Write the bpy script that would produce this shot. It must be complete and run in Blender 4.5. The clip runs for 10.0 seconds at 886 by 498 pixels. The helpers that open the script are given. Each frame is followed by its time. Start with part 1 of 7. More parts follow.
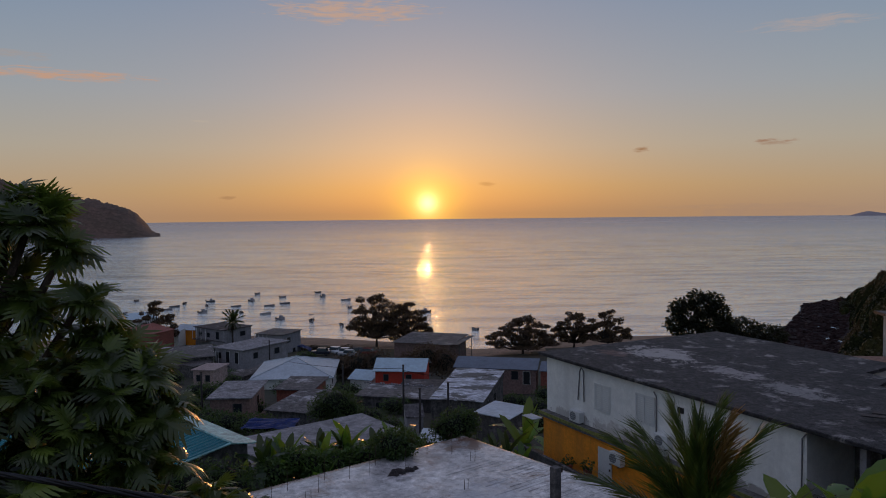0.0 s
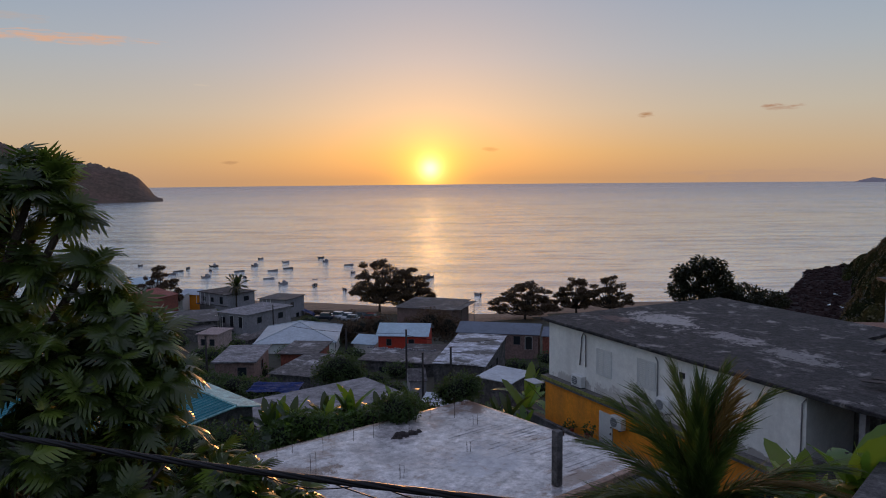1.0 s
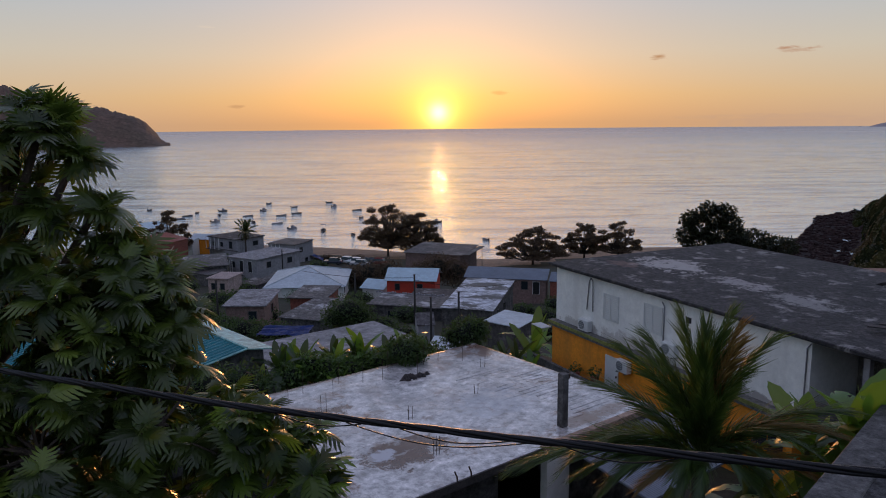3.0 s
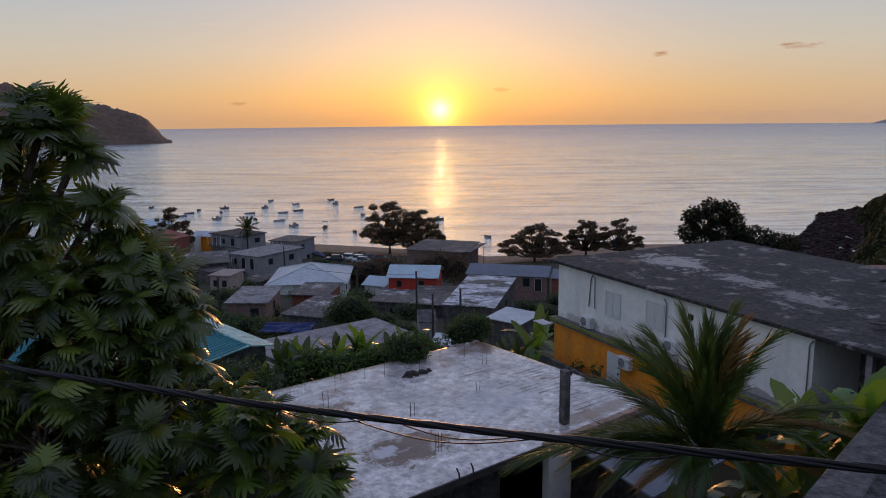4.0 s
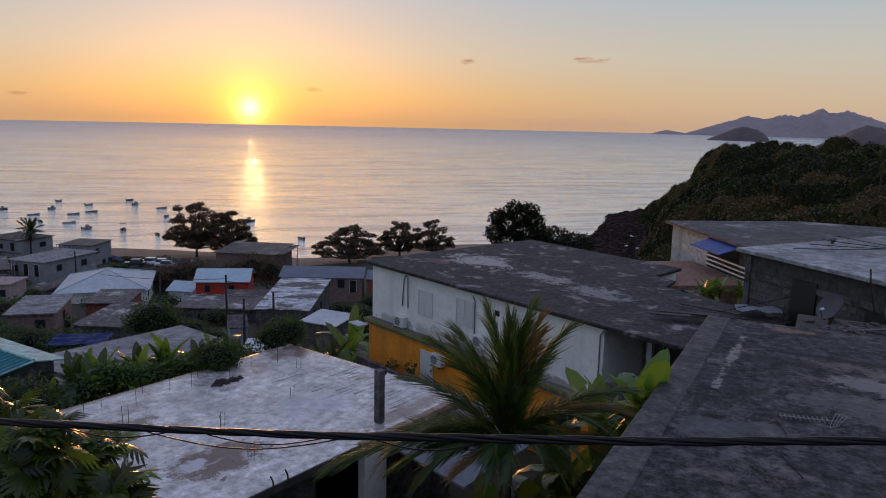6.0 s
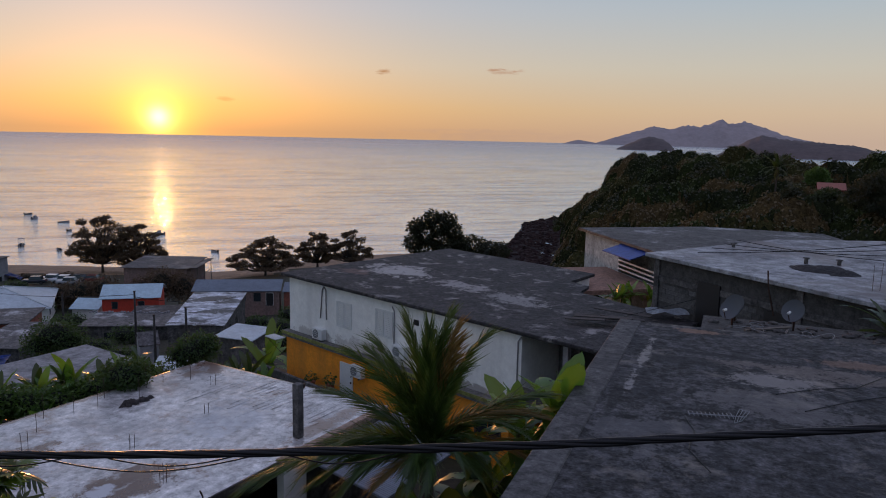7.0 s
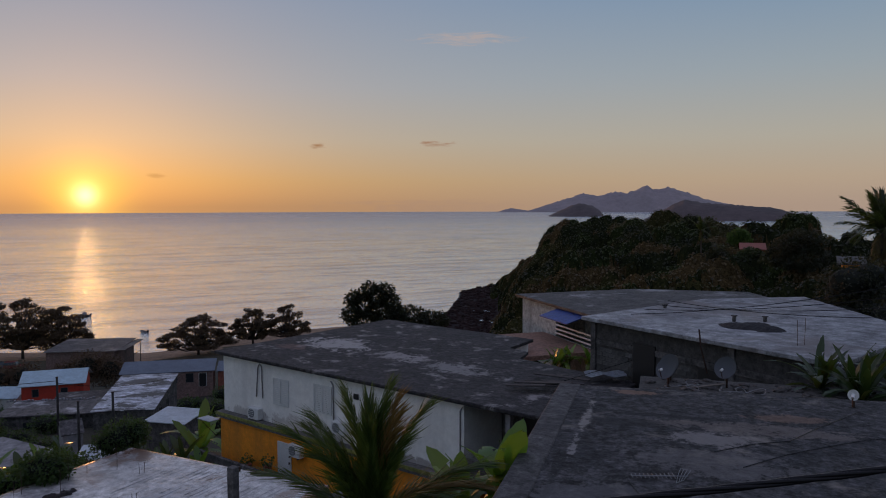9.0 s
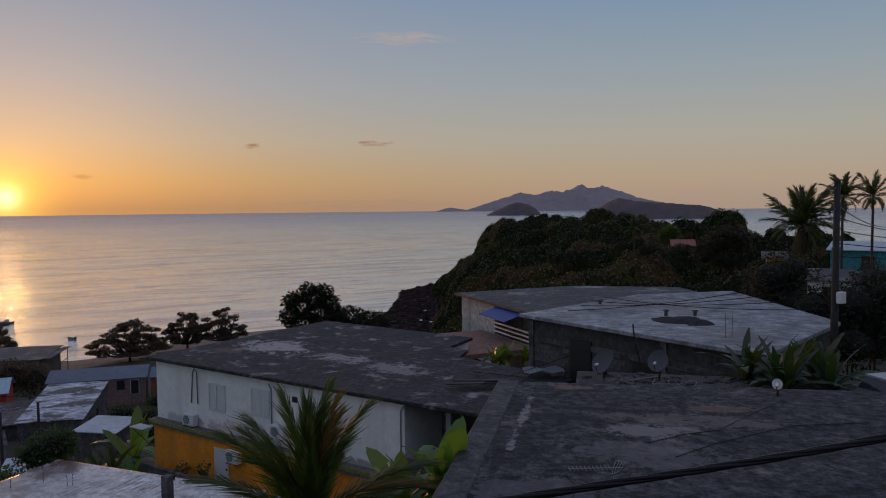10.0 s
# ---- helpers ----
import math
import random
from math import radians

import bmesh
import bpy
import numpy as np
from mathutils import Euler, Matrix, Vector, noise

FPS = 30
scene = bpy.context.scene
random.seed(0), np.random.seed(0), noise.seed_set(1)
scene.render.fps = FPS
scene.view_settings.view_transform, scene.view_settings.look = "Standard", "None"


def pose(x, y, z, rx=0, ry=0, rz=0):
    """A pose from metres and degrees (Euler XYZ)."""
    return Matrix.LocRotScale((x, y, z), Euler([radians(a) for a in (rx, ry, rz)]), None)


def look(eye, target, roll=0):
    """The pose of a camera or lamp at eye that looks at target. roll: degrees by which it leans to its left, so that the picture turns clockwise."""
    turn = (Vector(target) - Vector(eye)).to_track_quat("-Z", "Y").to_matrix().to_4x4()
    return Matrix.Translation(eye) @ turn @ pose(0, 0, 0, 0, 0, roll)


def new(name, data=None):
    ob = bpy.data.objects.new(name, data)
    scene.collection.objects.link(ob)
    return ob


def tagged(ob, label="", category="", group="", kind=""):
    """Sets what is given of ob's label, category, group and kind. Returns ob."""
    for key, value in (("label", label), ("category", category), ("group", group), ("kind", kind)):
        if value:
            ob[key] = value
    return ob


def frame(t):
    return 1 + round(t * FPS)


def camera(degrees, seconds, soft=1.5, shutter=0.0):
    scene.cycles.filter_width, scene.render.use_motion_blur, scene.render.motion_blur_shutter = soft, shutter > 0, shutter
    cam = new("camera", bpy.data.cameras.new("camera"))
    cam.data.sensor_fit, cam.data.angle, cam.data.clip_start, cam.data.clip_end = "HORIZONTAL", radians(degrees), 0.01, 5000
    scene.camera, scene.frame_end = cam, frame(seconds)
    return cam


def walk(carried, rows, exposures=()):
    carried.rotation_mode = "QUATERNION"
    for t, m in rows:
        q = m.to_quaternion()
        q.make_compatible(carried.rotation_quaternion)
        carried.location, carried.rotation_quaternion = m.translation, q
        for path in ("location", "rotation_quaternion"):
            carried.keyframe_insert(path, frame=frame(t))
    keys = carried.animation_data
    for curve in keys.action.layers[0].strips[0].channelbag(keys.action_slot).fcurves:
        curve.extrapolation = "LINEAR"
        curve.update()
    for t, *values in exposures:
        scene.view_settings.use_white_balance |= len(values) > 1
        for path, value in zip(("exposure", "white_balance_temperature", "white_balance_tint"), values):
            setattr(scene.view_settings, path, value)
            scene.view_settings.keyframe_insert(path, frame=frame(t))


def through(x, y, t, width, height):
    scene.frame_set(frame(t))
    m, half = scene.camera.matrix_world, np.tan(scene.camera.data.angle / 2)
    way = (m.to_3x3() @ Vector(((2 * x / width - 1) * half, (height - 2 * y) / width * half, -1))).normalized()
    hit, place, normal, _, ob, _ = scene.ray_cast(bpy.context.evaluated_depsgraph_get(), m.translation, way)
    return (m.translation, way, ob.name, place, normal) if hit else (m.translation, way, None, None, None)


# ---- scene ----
cam = camera(62.33, 10.0, soft=1.0)
EYE = 34.0
PATH = [
    (0.0, pose(0.017, -0.023, EYE + 0.020, 87.26, 0.65, -0.12)),
    (0.5, pose(0.004, 0.005, EYE + 0.015, 85.98, 0.58, -0.06)),
    (1.0, pose(-0.006, 0.007, EYE + 0.015, 84.57, 0.54, 0.10)),
    (1.5, pose(-0.010, 0.018, EYE + 0.002, 82.92, 0.55, 0.27)),
    (2.0, pose(-0.001, 0.013, EYE + -0.000, 81.88, 0.58, 0.42)),
    (2.5, pose(-0.000, 0.000, EYE + 0.000, 80.84, 0.53, 0.60)),
    (4.0, pose(-0.010, 0.007, EYE + -0.008, 80.07, 0.55, 0.88)),
    (4.5, pose(0.017, -0.009, EYE + -0.007, 80.04, 0.34, -0.82)),
    (5.0, pose(0.026, -0.015, EYE + -0.015, 80.03, -0.19, -4.86)),
    (5.5, pose(0.012, -0.056, EYE + 0.003, 80.11, -0.86, -9.49)),
    (6.0, pose(0.030, -0.069, EYE + 0.012, 80.26, -1.24, -13.44)),
    (7.5, pose(0.079, -0.060, EYE + 0.000, 82.35, -1.01, -21.94)),
    (8.0, pose(0.082, -0.073, EYE + -0.002, 84.85, -0.53, -23.01)),
    (8.5, pose(0.087, -0.075, EYE + -0.003, 86.32, -0.13, -23.91)),
    (9.0, pose(0.096, -0.071, EYE + -0.007, 86.69, 0.15, -24.89)),
    (9.5, pose(0.117, -0.072, EYE + -0.012, 86.74, 0.40, -27.05)),
    (10.0, pose(0.122, -0.081, EYE + -0.018, 86.64, 0.56, -29.68)),
]
walk(cam, PATH, exposures=[(0, -0.66), (0.5, -0.52), (1, -0.3), (1.5, -0.15), (2, -0.1), (2.5, -0.08), (6, -0.08), (7.5, -0.1), (8, -0.28), (8.5, -0.46), (10, -0.58)])

# ---- light ----
SUN_AZ, SUN_EL = -1.08, 0.85
sun_dir = Vector((math.sin(radians(SUN_AZ)) * math.cos(radians(SUN_EL)), math.cos(radians(SUN_AZ)) * math.cos(radians(SUN_EL)), math.sin(radians(SUN_EL))))


class Graph:
    """Short hand for building node trees."""

    def __init__(self, tree):
        self.tree = tree

    def node(self, kind, **given):
        n = self.tree.nodes.new(kind)
        for k, v in given.items():
            setattr(n, k, v)
        return n

    def link(self, a, b):
        if isinstance(a, (int, float, tuple)):
            b.default_value = a
        else:
            self.tree.links.new(a, b)

    def math(self, op, a, b=None, c=None):
        n = self.node("ShaderNodeMath", operation=op)
        for i, v in enumerate((a, b, c)):
            if v is not None:
                self.link(v, n.inputs[i])
        return n.outputs[0]

    def mix(self, f, a, b, blend="MIX"):
        n = self.node("ShaderNodeMix", data_type="RGBA", blend_type=blend)
        for v, i in ((f, 0), (a, 6), (b, 7)):
            self.link((*v, 1.0) if isinstance(v, tuple) and len(v) == 3 else v, n.inputs[i])
        return n.outputs[2]

    def ramp(self, f, *stops):
        n = self.node("ShaderNodeValToRGB")
        e = n.color_ramp.elements
        while len(e) < len(stops):
            e.new(0.5)
        for k, (p, c) in zip(e, stops):
            k.position, k.color = p, ((c, c, c, 1) if isinstance(c, (int, float)) else (*c, 1))
        self.link(f, n.inputs[0])
        return n.outputs[0]

    def noise(self, vec, scale, detail=4.0, rough=0.55, distort=0.0):
        n = self.node("ShaderNodeTexNoise")
        if vec is not None:
            self.link(vec, n.inputs["Vector"])
        n.inputs["Scale"].default_value, n.inputs["Detail"].default_value = scale, detail
        n.inputs["Roughness"].default_value, n.inputs["Distortion"].default_value = rough, distort
        return n.outputs["Fac"]

    def stretch(self, vec, sx, sy, sz, turn=0.0):
        n = self.node("ShaderNodeMapping")
        self.link(vec, n.inputs[0])
        n.inputs["Scale"].default_value = (sx, sy, sz)
        n.inputs["Rotation"].default_value = (0, 0, radians(turn))
        return n.outputs[0]


world = bpy.data.worlds.new("dusk_sky")
scene.world = world
world.use_nodes = True
g = Graph(world.node_tree)
sky = g.node("ShaderNodeTexSky", sky_type="NISHITA", sun_disc=False, sun_elevation=radians(1.6), sun_rotation=radians(SUN_AZ), altitude=30.0, air_density=1.0, dust_density=2.0, ozone_density=2.0)
back = world.node_tree.nodes["Background"]
way = g.node("ShaderNodeSeparateXYZ")
g.link(g.node("ShaderNodeTexCoord").outputs["Generated"], way.inputs[0])
el = g.math("MULTIPLY", g.math("ARCSINE", g.math("MINIMUM", g.math("MAXIMUM", way.outputs[2], 0.0), 1.0)), 180 / math.pi)
az = g.math("MULTIPLY", g.math("ARCTAN2", way.outputs[0], way.outputs[1]), 180 / math.pi)
height = g.math("DIVIDE", el, 90.0)
near_sun = g.ramp(height, (0.0, (0.59, 0.345, 0.17)), (0.022, (0.60, 0.405, 0.20)), (0.056, (0.53, 0.465, 0.385)), (0.10, (0.43, 0.455, 0.51)), (0.18, (0.31, 0.385, 0.53)), (0.33, (0.33, 0.385, 0.54)), (0.5, (0.41, 0.43, 0.63)), (1.0, (0.40, 0.42, 0.63)))
off_sun = g.ramp(height, (0.0, (0.57, 0.435, 0.355)), (0.022, (0.62, 0.49, 0.38)), (0.056, (0.57, 0.53, 0.46)), (0.11, (0.41, 0.48, 0.535)), (0.18, (0.24, 0.38, 0.56)), (0.33, (0.28, 0.36, 0.55)), (0.5, (0.40, 0.42, 0.63)), (1.0, (0.40, 0.42, 0.63)))
turn = g.math("DIVIDE", g.math("SUBTRACT", az, SUN_AZ), 38.0)
share = g.math("EXPONENT", g.math("MULTIPLY", g.math("MULTIPLY", turn, turn), -1.0))
air = g.mix(share, off_sun, near_sun)
air = g.mix(0.04, air, sky.outputs[0], "ADD")
# wisps of cloud: bearing, height, half width, half height, strength
span = g.node("ShaderNodeCombineXYZ")
g.link(az, span.inputs[0])
g.link(g.math("MULTIPLY", el, 7.0), span.inputs[1])
wisp = g.noise(span.outputs[0], 0.55, 6, 0.62, 0.6)
for ca, ce, cw, ch, cs, tint in ((-6.8, 15.2, 7.6, 1.0, 1.0, (0.78, 0.53, 0.42)), (-27.5, 9.8, 7.5, 0.5, 1.0, (0.80, 0.50, 0.36)), (-30.0, 10.9, 2.6, 0.5, 0.5, (0.60, 0.48, 0.42)), (24.5, 4.85, 1.5, 0.26, 1.0, (0.50, 0.27, 0.17)), (15.2, 4.65, 0.7, 0.26, 1.0, (0.54, 0.29, 0.15)), (26.8, 12.7, 4.6, 0.6, 0.55, (0.72, 0.55, 0.48)), (-18.0, 7.0, 0.9, 0.14, 0.5, (0.80, 0.66, 0.52)), (-16.3, 1.4, 0.7, 0.18, 0.45, (0.48, 0.24, 0.12)), (3.6, 2.3, 0.8, 0.25, 0.4, (0.62, 0.30, 0.10)), (24.0, 0.15, 9.0, 0.5, 0.25, (0.52, 0.34, 0.27))):
    da = g.math("DIVIDE", g.math("SUBTRACT", az, ca), cw)
    de = g.math("DIVIDE", g.math("SUBTRACT", el, ce), ch)
    rim = g.math("ADD", g.math("MULTIPLY", da, da), g.math("MULTIPLY", de, de))
    body = g.math("SUBTRACT", g.math("ADD", g.math("MULTIPLY", g.math("SUBTRACT", wisp, 0.5), 4.0), 0.75), rim)
    air = g.mix(g.math("MULTIPLY", g.math("MINIMUM", g.math("MAXIMUM", body, 0.0), 1.0), cs), air, tint)
# the low sun with its glare
toward = g.node("ShaderNodeVectorMath", operation="DOT_PRODUCT")
g.link(g.node("ShaderNodeTexCoord").outputs["Generated"], toward.inputs[0])
toward.inputs[1].default_value = sun_dir
angle = g.math("MULTIPLY", g.math("ARCCOSINE", g.math("MINIMUM", toward.outputs["Value"], 1.0)), 180 / math.pi)
for wide, power, tint, gain in ((0.6, 2.0, (1.0, 0.45, 0.28), 1.9), (1.05, 2.0, (1.0, 0.66, 0.30), 0.9), (2.35, 2.0, (1.0, 0.60, 0.0), 0.75), (7.0, 1.7, (0.26, 0.11, -0.10), 0.55)):
    fall = g.math("EXPONENT", g.math("MULTIPLY", g.math("POWER", g.math("DIVIDE", angle, wide), power), -1.0))
    air = g.mix(g.math("MULTIPLY", fall, 1.0), air, tuple(c * gain for c in tint), "ADD")
g.link(air, back.inputs[0])
back.inputs[1].default_value = 1.0

sun = new("sun", bpy.data.lights.new("sun", "SUN"))
sun.data.energy = 1.2
sun.data.angle = radians(0.5)
sun.data.color = (1.0, 0.42, 0.13)
# its last rays come level over the bay and touch only what stands up from it
sun.matrix_world = look((0, 0, 60), Vector((0, 0, 60)) - Vector((sun_dir.x, sun_dir.y, -0.004)))

# ---- materials ----
def surf(name, a, b, scale=1.5, rough=0.8, rough2=None, bump=0.3, bump_scale=12.0, stain=None, stain_scale=0.25, stain_at=(0.5, 0.68), streak=None, metal=0.0, wave=0.0, wave_dir="X", spec=0.4, vary=0.0, stretch=(1, 1, 1), mottle=0.7, spots=(), axes=(0, 1), blotch=0.0, blotch_scale=4.0):
    """A worn surface: two colours in large cloudy patches, stains with their own outline, fine grain and relief."""
    m = bpy.data.materials.new(name)
    m.use_nodes = True
    q = Graph(m.node_tree)
    p = m.node_tree.nodes["Principled BSDF"]
    at = q.stretch(q.node("ShaderNodeTexCoord").outputs["Object"], *stretch)
    big = q.noise(at, scale, 7, 0.64, 0.15)
    fine = q.noise(at, scale * 14, 3, 0.6)
    col = q.mix(q.ramp(big, (0.32, 0.0), (0.68, 1.0)), a, b)
    mid = q.noise(at, scale * 5.0, 12, 0.8, 0.0)
    col = q.mix(mottle, col, q.ramp(mid, (0.39, 0.38), (0.5, 1.0), (0.62, 1.65)), "MULTIPLY")
    col = q.mix(0.4 * min(1.0, mottle * 1.4), col, q.ramp(fine, (0.3, 0.55), (0.7, 1.25)), "MULTIPLY")
    if blotch:
        col = q.mix(blotch, col, q.ramp(q.noise(at, blotch_scale, 10, 0.74, 0.1), (0.40, 0.18), (0.48, 0.8), (0.56, 1.15), (0.68, 2.0)), "MULTIPLY")
    worn = None
    if stain:
        worn = q.ramp(q.noise(at, stain_scale, 11, 0.7, 0.25), (stain_at[0], 0.0), (stain_at[1], 1.0))
        col = q.mix(worn, col, stain)
    if streak:
        lines = q.ramp(q.noise(q.stretch(at, 1, 1, 0.08), streak[1], 5, 0.6), (0.5, 0.0), (0.72, streak[2]))
        col = q.mix(lines, col, streak[0])
    place = None
    for sx, sy, rx, ry, tint, amount in spots:
        if place is None:
            place = q.node("ShaderNodeSeparateXYZ")
            q.link(at, place.inputs[0])
            outline = q.noise(at, 1.3, 9, 0.66, 0.5)
        dx = q.math("DIVIDE", q.math("SUBTRACT", place.outputs[axes[0]], sx), rx)
        dy = q.math("DIVIDE", q.math("SUBTRACT", place.outputs[axes[1]], sy), ry)
        off = q.math("ADD", q.math("MULTIPLY", dx, dx), q.math("MULTIPLY", dy, dy))
        edge = q.math("SUBTRACT", q.math("ADD", q.math("ADD", q.math("MULTIPLY", q.math("SUBTRACT", outline, 0.5), 5.0), q.math("MULTIPLY", q.math("SUBTRACT", mid, 0.5), 5.0)), 0.9), off)
        edge = q.math("MULTIPLY", edge, 2.0)
        col = q.mix(q.math("MULTIPLY", q.math("MINIMUM", q.math("MAXIMUM", edge, 0.0), 1.0), amount), col, tint)
    if vary:
        tone = q.math("ADD", q.math("MULTIPLY", q.node("ShaderNodeObjectInfo").outputs["Random"], vary), 1.0 - vary / 2)
        col = q.mix(1.0, col, tone, "MULTIPLY")
    q.link(col, p.inputs["Base Color"])
    if rough2 is not None:
        q.link(q.math("ADD", q.math("MULTIPLY", q.ramp(big, (0.35, 0.0), (0.65, 1.0)), rough2 - rough), rough), p.inputs["Roughness"])
    else:
        p.inputs["Roughness"].default_value = rough
    p.inputs["Metallic"].default_value = metal
    p.inputs["Specular IOR Level"].default_value = spec
    relief = q.math("ADD", q.noise(at, bump_scale, 5, 0.6), q.math("MULTIPLY", big, 0.6))
    if wave:
        w = q.node("ShaderNodeTexWave", bands_direction=wave_dir, wave_profile="SIN")
        q.link(at, w.inputs["Vector"])
        w.inputs["Scale"].default_value = wave
        relief = q.math("ADD", q.math("MULTIPLY", w.outputs["Fac"], 2.0), q.math("MULTIPLY", relief, 0.3))
    bmp = q.node("ShaderNodeBump")
    bmp.inputs["Strength"].default_value = bump
    bmp.inputs["Distance"].default_value = 0.03
    q.link(relief, bmp.inputs["Height"])
    q.link(bmp.outputs[0], p.inputs["Normal"])
    return m


def leafy(name, a, b, rough=0.4, through=0.35, glow=(0.25, 0.4, 0.05), by="island", patch=0.9, amount=0.4, spec=0.42):
    """Leaves: each its own tone, waxy, and lit through from behind."""
    m = bpy.data.materials.new(name)
    m.use_nodes = True
    q = Graph(m.node_tree)
    p = m.node_tree.nodes["Principled BSDF"]
    rnd = q.node("ShaderNodeNewGeometry").outputs["Random Per Island"] if by == "island" else q.node("ShaderNodeObjectInfo").outputs["Random"]
    at = q.node("ShaderNodeTexCoord").outputs["Object"]
    f = q.math("ADD", q.math("MULTIPLY", rnd, 0.7), q.math("MULTIPLY", q.noise(at, patch, 3), amount))
    col = q.mix(q.ramp(f, (0.15, 0.0), (0.68, 0.35), (0.94, 1.0)), a, b)
    q.link(col, p.inputs["Base Color"])
    p.inputs["Roughness"].default_value = rough
    p.inputs["Specular IOR Level"].default_value = spec
    tl = q.node("ShaderNodeBsdfTranslucent")
    q.link(q.mix(0.6, col, glow), tl.inputs[0])
    sh = q.node("ShaderNodeMixShader")
    sh.inputs[0].default_value = through
    q.link(p.outputs[0], sh.inputs[1])
    q.link(tl.outputs[0], sh.inputs[2])
    out = m.node_tree.nodes["Material Output"]
    q.link(sh.outputs[0], out.inputs[0])
    return m


def plain(name, col, rough=0.5, metal=0.0, spec=0.5):
    m = bpy.data.materials.new(name)
    m.use_nodes = True
    p = m.node_tree.nodes["Principled BSDF"]
    p.inputs["Base Color"].default_value = (*col, 1)
    p.inputs["Roughness"].default_value, p.inputs["Metallic"].default_value = rough, metal
    p.inputs["Specular IOR Level"].default_value = spec
    return m


def sea_water():
    """Rippled sea: a dark body under a glossy skin; long slicks are smoother than the rest."""
    m = bpy.data.materials.new("sea_water")
    m.use_nodes = True
    q = Graph(m.node_tree)
    p = m.node_tree.nodes["Principled BSDF"]
    at = q.node("ShaderNodeTexCoord").outputs["Object"]
    p.inputs["Base Color"].default_value = (0.05, 0.065, 0.08, 1)
    p.inputs["Roughness"].default_value = 0.5
    slick = q.noise(q.stretch(at, 0.22, 1.0, 1.0, -6), 0.012, 5, 0.6, 0.6)
    band = q.noise(q.stretch(at, 0.10, 1.0, 1.0, 4), 0.07, 5, 0.62, 0.3)
    calm = q.ramp(q.math("ADD", q.math("MULTIPLY", slick, 0.55), q.math("MULTIPLY", band, 0.45)), (0.43, 0.0), (0.57, 1.0))
    swell = q.noise(q.stretch(at, 0.22, 1.0, 1.0, 6), 0.10, 4, 0.55)
    chop = q.noise(q.stretch(at, 0.6, 1.0, 1.0, -8), 0.3, 6, 0.72)
    b1 = q.node("ShaderNodeBump")
    b1.inputs["Distance"].default_value = 1.0
    b1.inputs["Strength"].default_value = 0.4
    q.link(swell, b1.inputs["Height"])
    b2 = q.node("ShaderNodeBump")
    b2.inputs["Distance"].default_value = 0.7
    q.link(chop, b2.inputs["Height"])
    q.link(q.math("ADD", q.math("MULTIPLY", calm, 0.25), 0.6), b2.inputs["Strength"])
    q.link(b1.outputs[0], b2.inputs["Normal"])
    span = q.node("ShaderNodeVectorMath", operation="LENGTH")
    q.link(at, span.inputs[0])
    # the open sea is more ruffled than the bay; dimmer reflection is tinted in
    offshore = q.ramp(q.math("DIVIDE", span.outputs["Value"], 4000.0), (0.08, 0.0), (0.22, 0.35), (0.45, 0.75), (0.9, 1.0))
    # darker streaks: duller reflection of ruffled water put into the skin's colour
    streaks = q.ramp(q.noise(q.stretch(at, 0.16, 1.0, 1.0, -3), 0.05, 8, 0.74, 0.2), (0.48, 0.0), (0.66, 1.0))
    skin = q.node("ShaderNodeBsdfGlossy", distribution="MULTI_GGX")
    tone = q.mix(calm, (0.93, 0.98, 1.0), (0.90, 0.95, 0.98))
    tone = q.mix(streaks, tone, (0.66, 0.69, 0.74))
    tone = q.mix(q.math("MULTIPLY", q.ramp(q.noise(q.stretch(at, 0.2, 1.0, 1.0, 2), 0.16, 7, 0.7, 0.2), (0.52, 0.0), (0.62, 1.0)), 0.7), tone, (0.62, 0.64, 0.69))
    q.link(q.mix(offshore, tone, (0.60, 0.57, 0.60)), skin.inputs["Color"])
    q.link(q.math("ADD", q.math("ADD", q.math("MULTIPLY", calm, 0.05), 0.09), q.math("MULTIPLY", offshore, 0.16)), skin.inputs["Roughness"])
    q.link(b2.outputs[0], skin.inputs["Normal"])
    q.link(b2.outputs[0], p.inputs["Normal"])
    both = q.node("ShaderNodeMixShader")
    both.inputs[0].default_value = 0.97
    q.link(p.outputs[0], both.inputs[1])
    q.link(skin.outputs[0], both.inputs[2])
    q.link(both.outputs[0], m.node_tree.nodes["Material Output"].inputs[0])
    return m


SEA = sea_water()
EARTH = surf("earth", (0.045, 0.036, 0.028), (0.03, 0.034, 0.018), 0.3, 0.95, stain=(0.028, 0.038, 0.015), stain_scale=0.12)
SAND = surf("sand", (0.27, 0.17, 0.105), (0.19, 0.125, 0.08), 0.2, 0.9)
ROCK = surf("rock", (0.034, 0.022, 0.021), (0.014, 0.011, 0.012), 0.5, 0.9, bump=0.6, spec=0.15)
HEAD = surf("scrub_hill", (0.135, 0.08, 0.058), (0.085, 0.062, 0.042), 0.02, 0.95, stain=(0.13, 0.085, 0.065), stain_scale=0.012, bump=0.6, bump_scale=0.12)
KNOLL = surf("dark_island", (0.115, 0.085, 0.085), (0.08, 0.065, 0.067), 0.01, 0.95, bump=0.4, bump_scale=0.08, mottle=0.3)
# far island paler than the near ones: haze is put into its colour
ISLE = surf("hazed_island_hill", (0.30, 0.255, 0.265), (0.26, 0.225, 0.235), 0.004, 0.95, bump=0.3, bump_scale=0.03, mottle=0.2)
